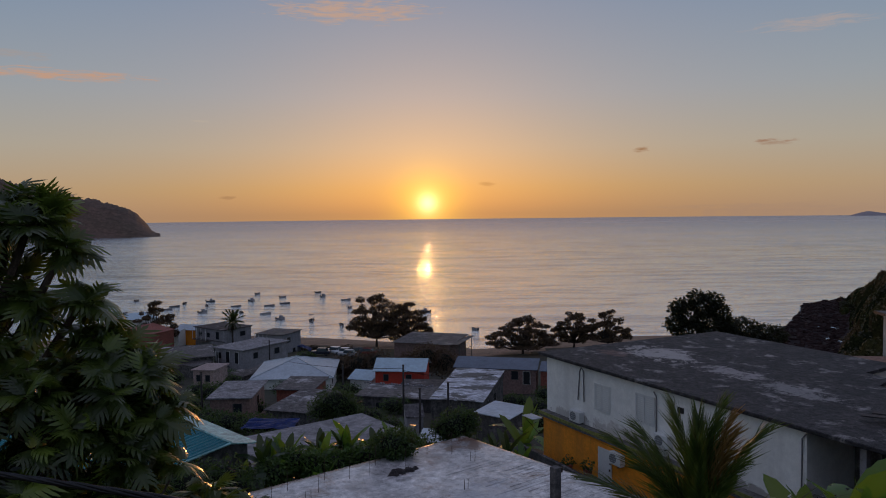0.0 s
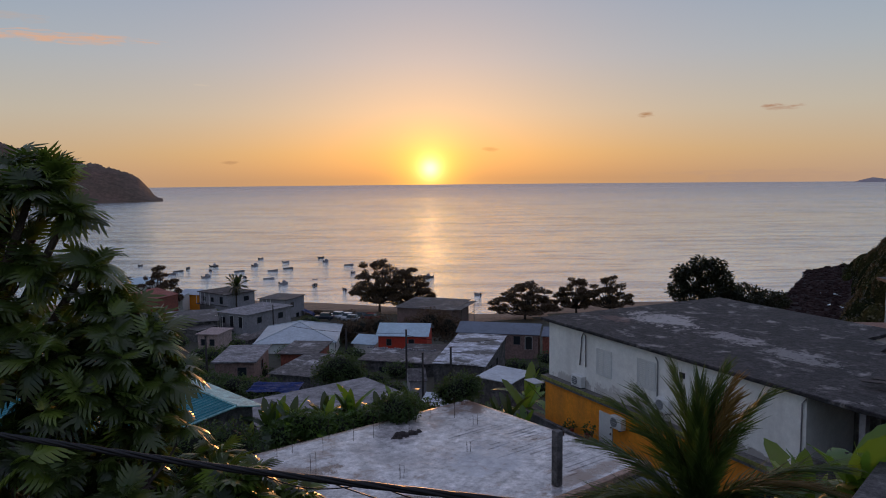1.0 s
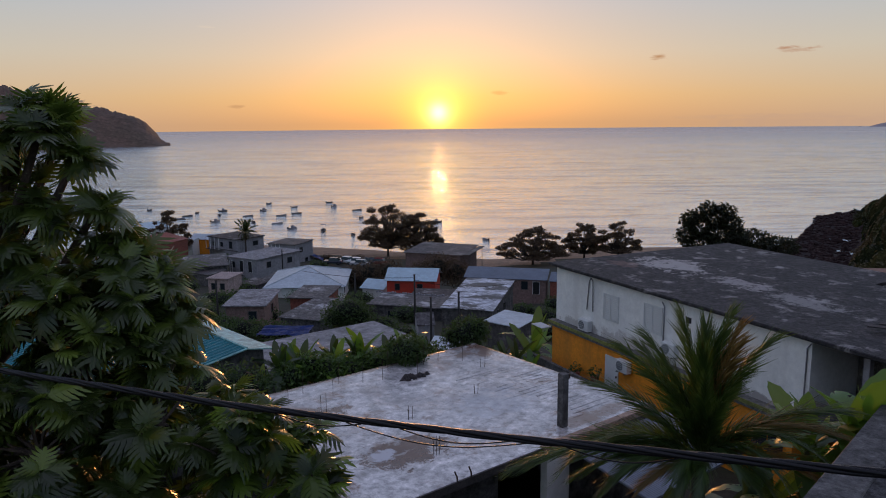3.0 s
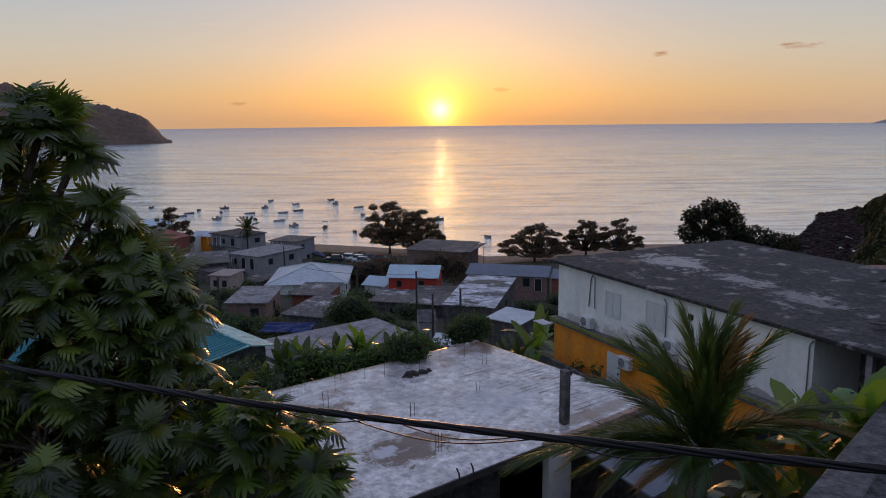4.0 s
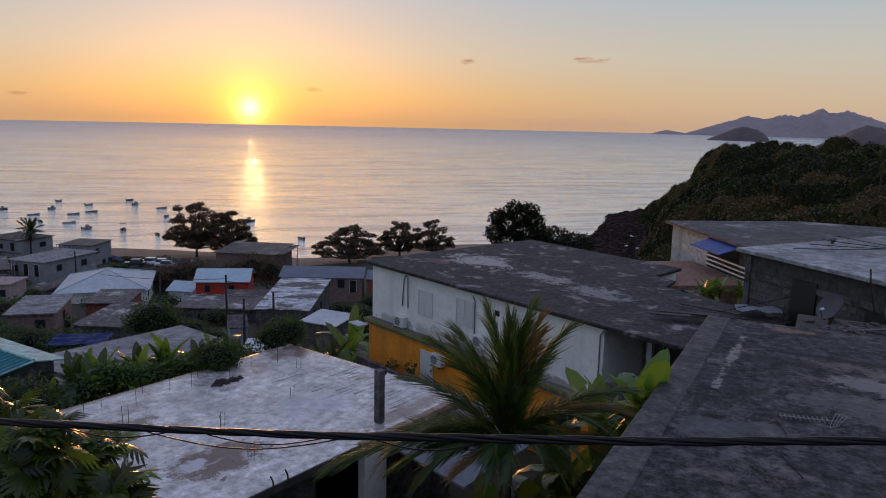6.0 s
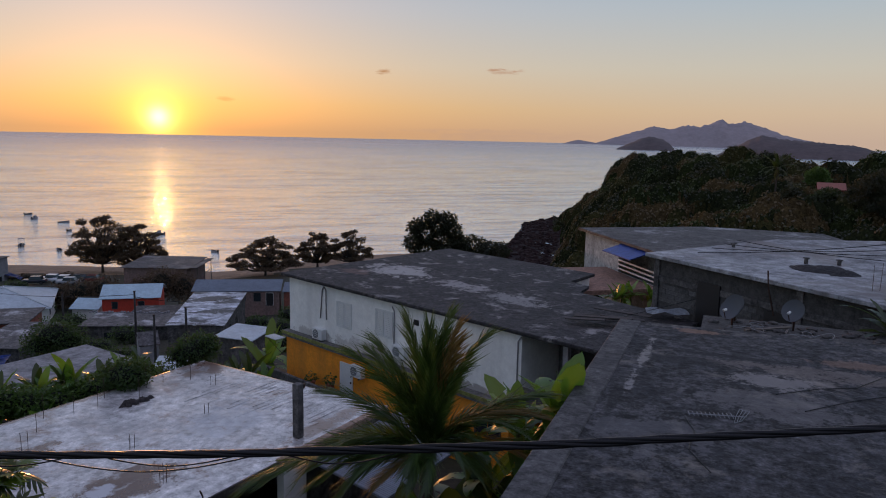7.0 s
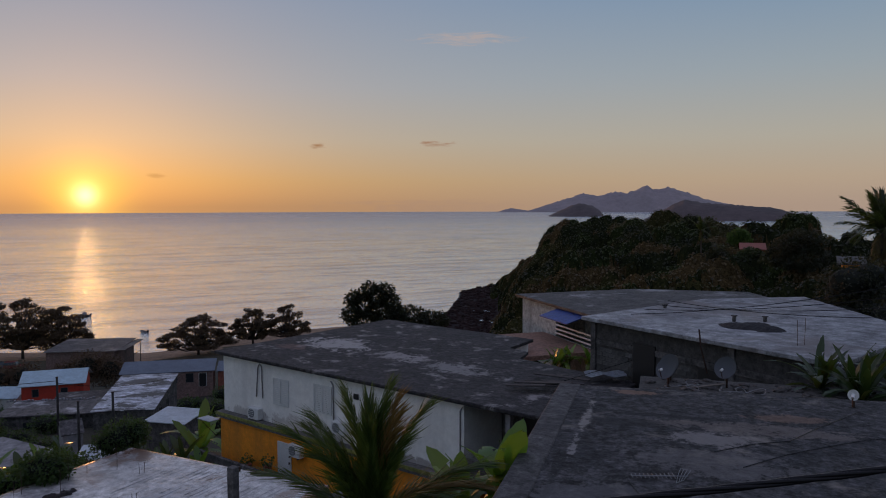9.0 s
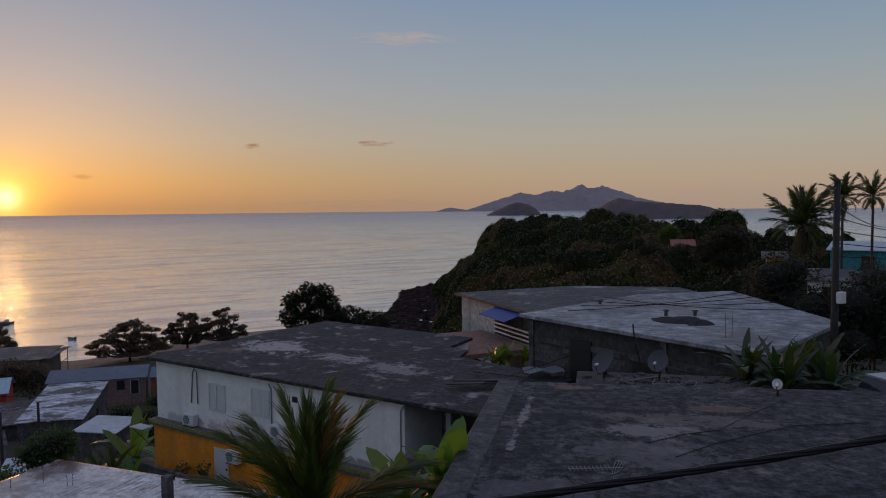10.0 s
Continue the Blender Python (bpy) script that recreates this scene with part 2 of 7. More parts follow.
SLAB = surf("screed", (0.68, 0.65, 0.64), (0.36, 0.335, 0.33), 0.45, 0.12, 0.36, spec=0.6, bump=0.12, bump_scale=5, stain=(0.19, 0.115, 0.085), stain_scale=0.6, stain_at=(0.55, 0.66), mottle=0.55, spots=((1.6, 2.3, 1.6, 1.05, (0.085, 0.034, 0.018), 1.0), (0.2, 6.6, 2.0, 0.7, (0.13, 0.065, 0.04), 1.0), (10.0, 8.6, 1.4, 1.0, (0.16, 0.09, 0.06), 0.9), (6.3, 3.6, 1.8, 1.2, (0.34, 0.36, 0.41), 0.5), (0.9, 2.5, 0.5, 0.35, (0.45, 0.45, 0.49), 0.95), (8.5, 0.6, 2.4, 0.4, (0.2, 0.12, 0.08), 0.8), (4.0, 9.2, 6.0, 0.22, (0.22, 0.14, 0.10), 0.8), (-1.3, 4.0, 0.3, 5.0, (0.20, 0.13, 0.09), 0.8)), blotch=0.5, blotch_scale=2.4)
film = SLAB.node_tree.nodes["Principled BSDF"]
film.inputs["Coat Weight"].default_value, film.inputs["Coat Roughness"].default_value, film.inputs["Coat IOR"].default_value = 0.3, 0.14, 1.6
OLDROOF = surf("weathered_concrete", (0.015, 0.0145, 0.0165), (0.052, 0.046, 0.047), 0.8, 0.8, bump=1.0, bump_scale=6, stain=(0.27, 0.25, 0.24), stain_scale=0.7, stain_at=(0.56, 0.66), mottle=1.0, spots=((3.5, 5.0, 2.6, 1.6, (0.40, 0.37, 0.35), 0.85), (8.5, 4.5, 2.2, 0.9, (0.34, 0.31, 0.30), 0.75), (12.5, 4.0, 2.0, 1.0, (0.30, 0.285, 0.275), 0.65), (2.0, 3.0, 1.4, 0.6, (0.20, 0.12, 0.10), 0.5)), blotch=0.95, blotch_scale=3.0)
WBWALL = surf("stained_limewash", (0.84, 0.82, 0.77), (0.77, 0.76, 0.73), 0.4, 0.75, bump=0.2, mottle=0.14, streak=((0.42, 0.38, 0.34), 0.9, 0.25), axes=(0, 2), spots=((2.0, 3.9, 2.2, 0.35, (0.16, 0.12, 0.10), 0.42), (5.5, 3.95, 1.8, 0.55, (0.22, 0.15, 0.13), 0.42), (8.2, 3.9, 1.6, 0.35, (0.14, 0.10, 0.09), 0.42), (13.5, 3.9, 2.6, 0.25, (0.20, 0.16, 0.14), 0.7)))
NEARROOF = surf("mossy_concrete", (0.020, 0.0205, 0.024), (0.060, 0.057, 0.060), 1.0, 0.85, bump=1.0, bump_scale=6, stain=(0.22, 0.195, 0.175), stain_scale=0.8, stain_at=(0.56, 0.70), mottle=0.85, spots=((0.95, -2.9, 0.12, 1.4, (0.34, 0.315, 0.29), 0.6), (0.88, -4.7, 0.12, 0.8, (0.32, 0.30, 0.29), 0.6), (0.75, -6.4, 0.1, 1.2, (0.012, 0.012, 0.013), 0.8), (2.05, -0.35, 0.8, 0.22, (0.26, 0.15, 0.10), 0.6), (5.2, -1.8, 0.9, 0.35, (0.22, 0.135, 0.095), 0.5), (3.5, -3.8, 1.0, 0.5, (0.24, 0.22, 0.21), 0.7), (4.6, -2.9, 2.2, 0.5, (0.17, 0.14, 0.125), 0.55), (2.9, -2.3, 1.2, 0.14, (0.010, 0.010, 0.012), 0.9), (1.7, -3.0, 0.8, 0.3, (0.016, 0.016, 0.018), 0.7), (3.4, -5.2, 1.6, 0.8, (0.14, 0.13, 0.13), 0.5), (1.5, -7.5, 1.0, 1.4, (0.13, 0.125, 0.13), 0.45)), blotch=0.95, blotch_scale=5.0)
GREYROOF = surf("grey_roof", (0.105, 0.095, 0.095), (0.05, 0.046, 0.048), 0.6, 0.7, bump=0.5, stain=(0.36, 0.35, 0.36), stain_scale=0.30, stain_at=(0.54, 0.64), vary=0.5, blotch=0.8, blotch_scale=2.0)
BROWNROOF = surf("brown_patched_roof", (0.085, 0.066, 0.062), (0.045, 0.036, 0.035), 0.6, 0.75, bump=0.5, stain=(0.26, 0.235, 0.23), stain_scale=0.35, stain_at=(0.55, 0.62), wave=3.0, blotch=0.8, blotch_scale=2.0)
PALEROOF = surf("pale_patched_roof", (0.27, 0.26, 0.275), (0.17, 0.165, 0.18), 0.6, 0.7, bump=0.5, stain=(0.06, 0.055, 0.055), stain_scale=0.35, stain_at=(0.55, 0.64), blotch=0.6, blotch_scale=2.0)
CONCRETE = surf("concrete", (0.14, 0.128, 0.125), (0.07, 0.066, 0.064), 0.7, 0.85, bump=0.6, streak=((0.05, 0.046, 0.042), 1.3, 0.6), blotch=0.7, blotch_scale=2.2)
WHITEWALL = surf("limewash", (0.72, 0.70, 0.65), (0.64, 0.63, 0.60), 0.4, 0.75, bump=0.2, mottle=0.16, streak=((0.42, 0.38, 0.34), 0.9, 0.3))
ORANGE = surf("orange_paint", (0.88, 0.31, 0.02), (0.76, 0.25, 0.018), 0.7, 0.7, bump=0.2, mottle=0.25, streak=((0.28, 0.13, 0.04), 1.0, 0.35))
GREENTRIM = surf("lime_trim", (0.26, 0.27, 0.07), (0.18, 0.18, 0.05), 1.0, 0.7)
REDWALL = surf("red_paint", (0.52, 0.05, 0.025), (0.42, 0.04, 0.025), 0.5, 0.7, mottle=0.25)
BRICKRED = surf("faded_red", (0.30, 0.09, 0.06), (0.20, 0.07, 0.05), 0.6, 0.8)
PINK = surf("pink_paint", (0.25, 0.15, 0.13), (0.18, 0.12, 0.105), 0.6, 0.8)
PALEPINK = surf("faded_pink", (0.42, 0.30, 0.27), (0.33, 0.25, 0.23), 0.6, 0.8)
PINKROOF = surf("pinkish_roof", (0.36, 0.27, 0.25), (0.28, 0.22, 0.21), 0.8, 0.8)
BLUEROOF = surf("pale_blue_tin", (0.42, 0.55, 0.62), (0.34, 0.46, 0.54), 0.4, 0.45, bump=0.4, wave=4.0, spec=0.5, mottle=0.25)
WHITETIN = surf("white_tin", (0.50, 0.555, 0.60), (0.38, 0.43, 0.47), 0.4, 0.5, bump=0.4, wave=4.0, mottle=0.25)
RUSTTIN = surf("rusty_tin", (0.52, 0.54, 0.60), (0.32, 0.33, 0.37), 0.4, 0.4, bump=0.1, wave=4.0, stain=(0.028, 0.027, 0.030), stain_scale=0.6, stain_at=(0.50, 0.55), mottle=0.6, stretch=(0.5, 1.0, 1), blotch=0.5, blotch_scale=2.0)
DARKTIN = surf("dark_tin", (0.075, 0.062, 0.06), (0.045, 0.04, 0.042), 0.5, 0.6, bump=0.4, wave=4.0, stain=(0.2, 0.18, 0.17), stain_scale=0.4)
SLATETIN = surf("grey_blue_sheet", (0.17, 0.19, 0.23), (0.12, 0.135, 0.165), 0.6, 0.5, bump=0.5, wave=3.5, mottle=0.35)
NAVYTIN = surf("slate_blue_tin", (0.13, 0.16, 0.21), (0.09, 0.11, 0.15), 0.5, 0.5, bump=0.4, wave=4.0, mottle=0.25)
REDTIN = surf("oxide_tin", (0.30, 0.085, 0.055), (0.22, 0.065, 0.045), 0.5, 0.6, bump=0.4, wave=4.0, mottle=0.25)
TURQ = surf("turquoise_tin", (0.05, 0.30, 0.35), (0.045, 0.24, 0.29), 0.5, 0.35, bump=0.9, wave=5.0, mottle=0.25)
TURQPALE = surf("faded_turquoise", (0.25, 0.48, 0.46), (0.20, 0.40, 0.40), 0.5, 0.5)
TARP = surf("blue_tarp", (0.015, 0.05, 0.26), (0.01, 0.035, 0.18), 1.0, 0.45, bump=0.6, bump_scale=2)
RAG = surf("wet_rags", (0.03, 0.02, 0.018), (0.015, 0.012, 0.012), 3.0, 0.7)
# near-black sheets for openings: the unlit inside is put into the colour
DARK = plain("dark_opening", (0.012, 0.012, 0.014), 0.4)
GLASS = plain("window_glass", (0.02, 0.025, 0.03), 0.08)
WHITEPAINT = surf("white_gloss", (0.70, 0.70, 0.68), (0.62, 0.62, 0.60), 2.0, 0.5, bump=0.1, mottle=0.08)
RUBBER = plain("black_rubber", (0.008, 0.0075, 0.010), 0.42, 0.0, 0.25)
STEEL = surf("rebar_steel", (0.10, 0.06, 0.045), (0.06, 0.04, 0.035), 8, 0.6, metal=0.6)
WOOD = surf("grey_timber", (0.17, 0.14, 0.115), (0.10, 0.085, 0.075), 3, 0.85, stretch=(0.3, 3, 3))
OLDBOARD = surf("rotten_board", (0.085, 0.075, 0.072), (0.04, 0.037, 0.036), 3, 0.9, stretch=(0.3, 3, 3))
BARK = surf("bark", (0.09, 0.065, 0.05), (0.05, 0.04, 0.035), 4, 0.95, bump=0.8, stretch=(1, 1, 0.3))
SILVER = plain("aluminium", (0.20, 0.205, 0.22), 0.45, 0.4)
DISH = plain("dish_grey", (0.055, 0.06, 0.07), 0.5)
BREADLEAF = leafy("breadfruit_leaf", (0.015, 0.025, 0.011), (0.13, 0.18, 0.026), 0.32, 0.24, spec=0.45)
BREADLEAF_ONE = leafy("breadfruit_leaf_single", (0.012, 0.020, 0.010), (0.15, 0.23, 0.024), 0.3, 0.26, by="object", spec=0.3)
PALMLEAF = leafy("coconut_leaf", (0.013, 0.036, 0.010), (0.085, 0.135, 0.03), 0.4, 0.25, (0.32, 0.42, 0.06))
# dry fronds; also the sun's gold put into the colour of upright ones
DRYLITPALM = leafy("dry_sunlit_palm_leaf", (0.085, 0.075, 0.024), (0.30, 0.20, 0.07), 0.5, 0.35, (0.5, 0.25, 0.06))
# darker copy of the banana leaf: shade is put into its colour
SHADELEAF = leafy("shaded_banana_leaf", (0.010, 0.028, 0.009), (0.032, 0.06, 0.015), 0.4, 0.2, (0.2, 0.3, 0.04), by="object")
BANANALEAF = leafy("banana_leaf", (0.03, 0.085, 0.014), (0.13, 0.25, 0.03), 0.35, 0.32, (0.35, 0.55, 0.05), by="object")
HEDGELEAF = leafy("hedge_leaf", (0.025, 0.055, 0.012), (0.11, 0.18, 0.03), 0.45, 0.25)
BUSHLEAF = leafy("bush_leaf", (0.016, 0.036, 0.010), (0.055, 0.09, 0.02), 0.5, 0.22)
DARKLEAF = leafy("almond_leaf", (0.055, 0.036, 0.024), (0.16, 0.10, 0.048), 0.5, 0.15, (0.3, 0.15, 0.04))
WOODLEAF = leafy("olive_wood_leaf", (0.022, 0.024, 0.009), (0.09, 0.076, 0.026), 0.6, 0.2, (0.25, 0.2, 0.05), patch=0.25)
WOODDARK = leafy("dark_wood_leaf", (0.006, 0.009, 0.004), (0.022, 0.027, 0.010), 0.6, 0.15, (0.2, 0.2, 0.05), patch=0.25)
WOODGREEN = leafy("green_wood_leaf", (0.015, 0.022, 0.008), (0.055, 0.062, 0.020), 0.6, 0.2, (0.2, 0.28, 0.05), patch=0.25)
WOODBROWN = leafy("tawny_wood_leaf", (0.045, 0.032, 0.014), (0.14, 0.095, 0.04), 0.6, 0.2, (0.3, 0.2, 0.06), patch=0.25)
# far palms: darker leaf copies, the silhouette's darkness put into the colour
FARDRY = leafy("far_dry_frond", (0.05, 0.035, 0.016), (0.10, 0.065, 0.03), 0.6, 0.2)
FARPALM = leafy("far_palm_silhouette_leaf", (0.014, 0.017, 0.009), (0.045, 0.045, 0.018), 0.5, 0.2)
CANOPY = [surf("canopy_" + n, a, b, 0.5, 1.0, bump=1.0, bump_scale=2.5, spec=0.0, mottle=1.0) for n, a, b in (("dark", (0.012, 0.015, 0.008), (0.024, 0.027, 0.011)), ("olive", (0.024, 0.025, 0.010), (0.046, 0.041, 0.016)), ("green", (0.013, 0.018, 0.007), (0.028, 0.034, 0.012)), ("tawny", (0.044, 0.031, 0.015), (0.072, 0.051, 0.023)))]
# near-black for crown hearts: shade between the leaves given as colour
SHADECORE = plain("leaf_shade", (0.010, 0.012, 0.007), 1.0)
POLEWOOD = surf("tarred_timber", (0.05, 0.045, 0.042), (0.03, 0.027, 0.026), 3, 0.9, stretch=(1, 1, 0.2))
LIGHTCONC = surf("smooth_grey_roof", (0.26, 0.25, 0.255), (0.19, 0.185, 0.19), 0.4, 0.8, bump=0.4, mottle=0.4, blotch=0.5, blotch_scale=1.8)
LIGHTWALL = surf("grey_wash", (0.33, 0.315, 0.33), (0.23, 0.22, 0.235), 0.5, 0.85, mottle=0.35, streak=((0.12, 0.11, 0.11), 1.0, 0.5))


# ---- building blocks ----
def mesh(name, verts, faces, material, parent=None, smooth=False):
    me = bpy.data.meshes.new(name)
    me.from_pydata([tuple(v) for v in verts], [], [tuple(f) for f in faces])
    me.materials.append(material)
    if smooth:
        me.shade_smooth()
    me.update()
    ob = new(name, me)
    if parent:
        ob.parent = parent
    return ob


def part(name, bm, material, parent, label="", bevel=0.0, smooth=False):
    if bevel:
        bmesh.ops.bevel(bm, geom=bm.edges[:], offset=bevel, segments=1, affect="EDGES", clamp_overlap=True)
    bmesh.ops.recalc_face_normals(bm, faces=bm.faces[:])
    me = bpy.data.meshes.new(name)
    bm.to_mesh(me)
    bm.free()
    me.materials.append(material)
    if smooth:
        me.shade_smooth()
    ob = new(name, me)
    if parent:
        ob.parent = parent
    return tagged(ob, label)


def thing(name, x, y, z, yaw=0.0, label="", category="", group="", kind=""):
    ob = new(name)
    ob.empty_display_size = 0.3
    ob.matrix_basis = pose(x, y, z, 0, 0, yaw)
    return tagged(ob, label, category, group, kind)


def add_box(bm, x0, x1, y0, y1, z0, z1, m=None):
    r = bmesh.ops.create_cube(bm, size=1.0)["verts"]
    for v in r:
        v.co = ((x0 + x1) / 2 + v.co.x * (x1 - x0), (y0 + y1) / 2 + v.co.y * (y1 - y0), (z0 + z1) / 2 + v.co.z * (z1 - z0))
        if m:
            v.co = m @ v.co
    return bm


def box(x0, x1, y0, y1, z0, z1, m=None):
    return add_box(bmesh.new(), x0, x1, y0, y1, z0, z1, m)


def add_tube(bm, pts, radii, sides=6, caps=True):
    rings = []
    pts = [Vector(p) for p in pts]
    for i, p in enumerate(pts):
        d = (pts[min(i + 1, len(pts) - 1)] - pts[max(i - 1, 0)]).normalized()
        a = d.orthogonal().normalized() if i == 0 else (a - d * a.dot(d)).normalized()
        b = d.cross(a)
        r = radii[i] if hasattr(radii, "__len__") else radii
        rings.append([bm.verts.new(p + (a * math.cos(k * math.tau / sides) + b * math.sin(k * math.tau / sides)) * r) for k in range(sides)])
    for r0, r1 in zip(rings, rings[1:]):
        for k in range(sides):
            bm.faces.new((r0[k], r0[(k + 1) % sides], r1[(k + 1) % sides], r1[k]))
    if caps:
        bm.faces.new(rings[0][::-1])
        bm.faces.new(rings[-1])
    return bm


def tube(pts, radii, sides=6):
    return add_tube(bmesh.new(), pts, radii, sides)


def prism(outline, z0, z1):
    """An upright block on an outline of (x, y) corners; z1 may be a function of (x, y)."""
    bm = bmesh.new()
    top = [bm.verts.new((x, y, z1(x, y) if callable(z1) else z1)) for x, y in outline]
    low = [bm.verts.new((x, y, z0(x, y) if callable(z0) else z0)) for x, y in outline]
    n = len(outline)
    bm.faces.new(top)
    bm.faces.new(low[::-1])
    for i in range(n):
        bm.faces.new((low[i], low[(i + 1) % n], top[(i + 1) % n], top[i]))
    return bm


def spread(base_v, base_f, mats):
    """Copies of a small mesh at many poses, as one list of points and faces."""
    bv = np.array(base_v, dtype=float)
    mats = np.array(mats, dtype=float)
    v = np.einsum("nij,kj->nki", mats[:, :3, :3], bv) + mats[:, None, :3, 3]
    n, k = len(mats), len(bv)
    out = []
    for f in base_f:
        fa = np.array(f)[None, :] + (np.arange(n) * k)[:, None]
        out.extend(fa.tolist())
    return v.reshape(-1, 3), out


RNG = np.random.default_rng(7)


def turned(pos, d, up, size):
    """4x4 poses: +y along d, +z near up."""
    d = d / np.linalg.norm(d, axis=1, keepdims=True)
    x = np.cross(d, up)
    x /= np.linalg.norm(x, axis=1, keepdims=True) + 1e-9
    z = np.cross(x, d)
    m = np.zeros((len(pos), 4, 4))
    m[:, :3, 0], m[:, :3, 1], m[:, :3, 2], m[:, :3, 3], m[:, 3, 3] = x * size[:, None], d * size[:, None], z * size[:, None], pos, 1
    return m


SMALL_LEAF_V = [(0, 0, 0), (0.28, 0.45, 0.06), (0, 1.0, -0.12), (-0.28, 0.45, 0.06)]
SMALL_LEAF_F = [(0, 1, 2), (0, 2, 3)]


def crown_poses(blobs, count, size, droop=0.2, shell=0.55):
    """Leaf poses over a set of egg-shaped clumps (x, y, z, rx, ry, rz)."""
    blobs = np.array(blobs, dtype=float)
    w = blobs[:, 3] * blobs[:, 4] + blobs[:, 4] * blobs[:, 5]
    pick = RNG.choice(len(blobs), count, p=w / w.sum())
    d = RNG.normal(size=(count, 3))
    d /= np.linalg.norm(d, axis=1, keepdims=True)
    rad = shell + (1 - shell) * RNG.random(count) ** 0.6
    rad *= 1.0 + 0.22 * np.sin(d[:, 0] * 5 + pick) * np.cos(d[:, 1] * 6 + d[:, 2] * 4)
    pos = blobs[pick, :3] + d * blobs[pick, 3:] * rad[:, None]
    way = d * np.array([1, 1, 0.5]) + RNG.normal(size=(count, 3)) * 0.7 - np.array([0, 0, droop])
    up = np.tile([0.0, 0.0, 1.0], (count, 1)) + RNG.normal(size=(count, 3)) * 0.5
    return turned(pos, way, up, size * (0.7 + 0.6 * RNG.random(count)))


def cores(blobs, k):
    """Solid hearts of dense crowns, near-black: the shade inside is put into their colour."""
    bm = bmesh.new()
    bmesh.ops.create_icosphere(bm, subdivisions=2, radius=1.0)
    bv = [tuple(v.co * (1 + 0.18 * noise.noise(v.co * 2.3))) for v in bm.verts]
    bf = [tuple(v.index for v in f.verts) for f in bm.faces]
    bm.free()
    m = np.zeros((len(blobs), 4, 4))
    for i, b in enumerate(blobs):
        a = RNG.random() * 6.28
        c, s = math.cos(a), math.sin(a)
        m[i] = [[b[3] * k * c, -b[3] * k * s, 0, b[0]], [b[4] * k * s, b[4] * k * c, 0, b[1]], [0, 0, b[5] * k, b[2]], [0, 0, 0, 1]]
    return spread(bv, bf, m)


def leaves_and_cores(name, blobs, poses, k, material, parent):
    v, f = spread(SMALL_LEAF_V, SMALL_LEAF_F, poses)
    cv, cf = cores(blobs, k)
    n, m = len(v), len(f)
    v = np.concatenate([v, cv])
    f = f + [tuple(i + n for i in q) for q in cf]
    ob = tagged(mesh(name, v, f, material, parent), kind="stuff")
    ob.data.materials.append(SHADECORE)
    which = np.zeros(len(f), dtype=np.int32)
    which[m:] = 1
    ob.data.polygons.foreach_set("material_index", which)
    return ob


def broadleaf(name, x, y, z, blobs, count, leaf, material, trunk_r, label, category="tree", lean=(0, 0), group=""):
    """A tree: tapered trunk, limbs to each clump, and a crown of many small leaves. Clumps are given from its foot."""
    t = thing(name, x, y, z, 0, label, category, group)
    zmin = min(b[2] - b[5] for b in blobs)
    fork = max(zmin * 0.75, 0.3)
    mid = Vector((lean[0] * 0.5, lean[1] * 0.5, fork))
    part("trunk", tube([(0, 0, -0.6), (lean[0] * 0.2, lean[1] * 0.2, fork * 0.5), mid], [trunk_r * 1.4, trunk_r, trunk_r * 0.8], 8), BARK, t, smooth=True)
    for b in blobs:
        e = Vector(b[:3])
        k = (mid + e) / 2 + Vector((0, 0, -0.08 * (e - mid).length))
        part("limb", tube([mid, k, e + Vector((0, 0, b[5] * 0.3))], [trunk_r * 0.55, trunk_r * 0.35, trunk_r * 0.1], 5), BARK, t, smooth=True)
    v, f = spread(SMALL_LEAF_V, SMALL_LEAF_F, crown_poses(blobs, count, leaf))
    c = mesh("crown", v, f, material, t)
    c["kind"] = "stuff"
    return t


def bush(name, x, y, z, blobs, count, leaf, material, label, category="bush", group=""):
    t = thing(name, x, y, z, 0, label, category, group)
    bm = bmesh.new()
    for b in blobs:
        add_tube(bm, [(b[0] * 0.6, b[1] * 0.6, -1.0), (b[0] * 0.8, b[1] * 0.8, b[2] * 0.5), (b[0], b[1], b[2])], [0.05, 0.035, 0.015], 5)
    part("stems", bm, BARK, t)
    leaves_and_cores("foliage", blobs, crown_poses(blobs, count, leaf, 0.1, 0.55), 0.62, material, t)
    return t

# ---- land and sea ----
SHORE = [(-180, 400), (-60, 240), (-30, 232), (-20, 224), (-11, 207), (3, 182), (14, 205), (22, 214), (24.6, 222), (25.6, 240), (26.4, 288), (28, 305), (30, 335), (40, 385), (60, 400), (180, 600)]
FALL = [(0, 27), (0.05, 24), (0.1, 21.5), (0.14, 20.3), (0.19, 19.4), (0.3, 14.5), (0.4, 11.5), (0.5, 8.8), (0.56, 7), (0.7, 5), (0.83, 3), (0.93, 1.4), (1, 0), (1.07, -1), (2, -6)]
UPHILL = [(0, 27), (0.05, 26.6), (0.107, 24.6), (0.19, 21), (0.3, 16), (0.4, 12), (0.5, 9.5), (0.7, 6), (0.93, 1.4), (1, 0), (1.07, -1), (2, -6)]


def table(rows, v):
    return np.interp(v, [a for a, b in rows], [b for a, b in rows])


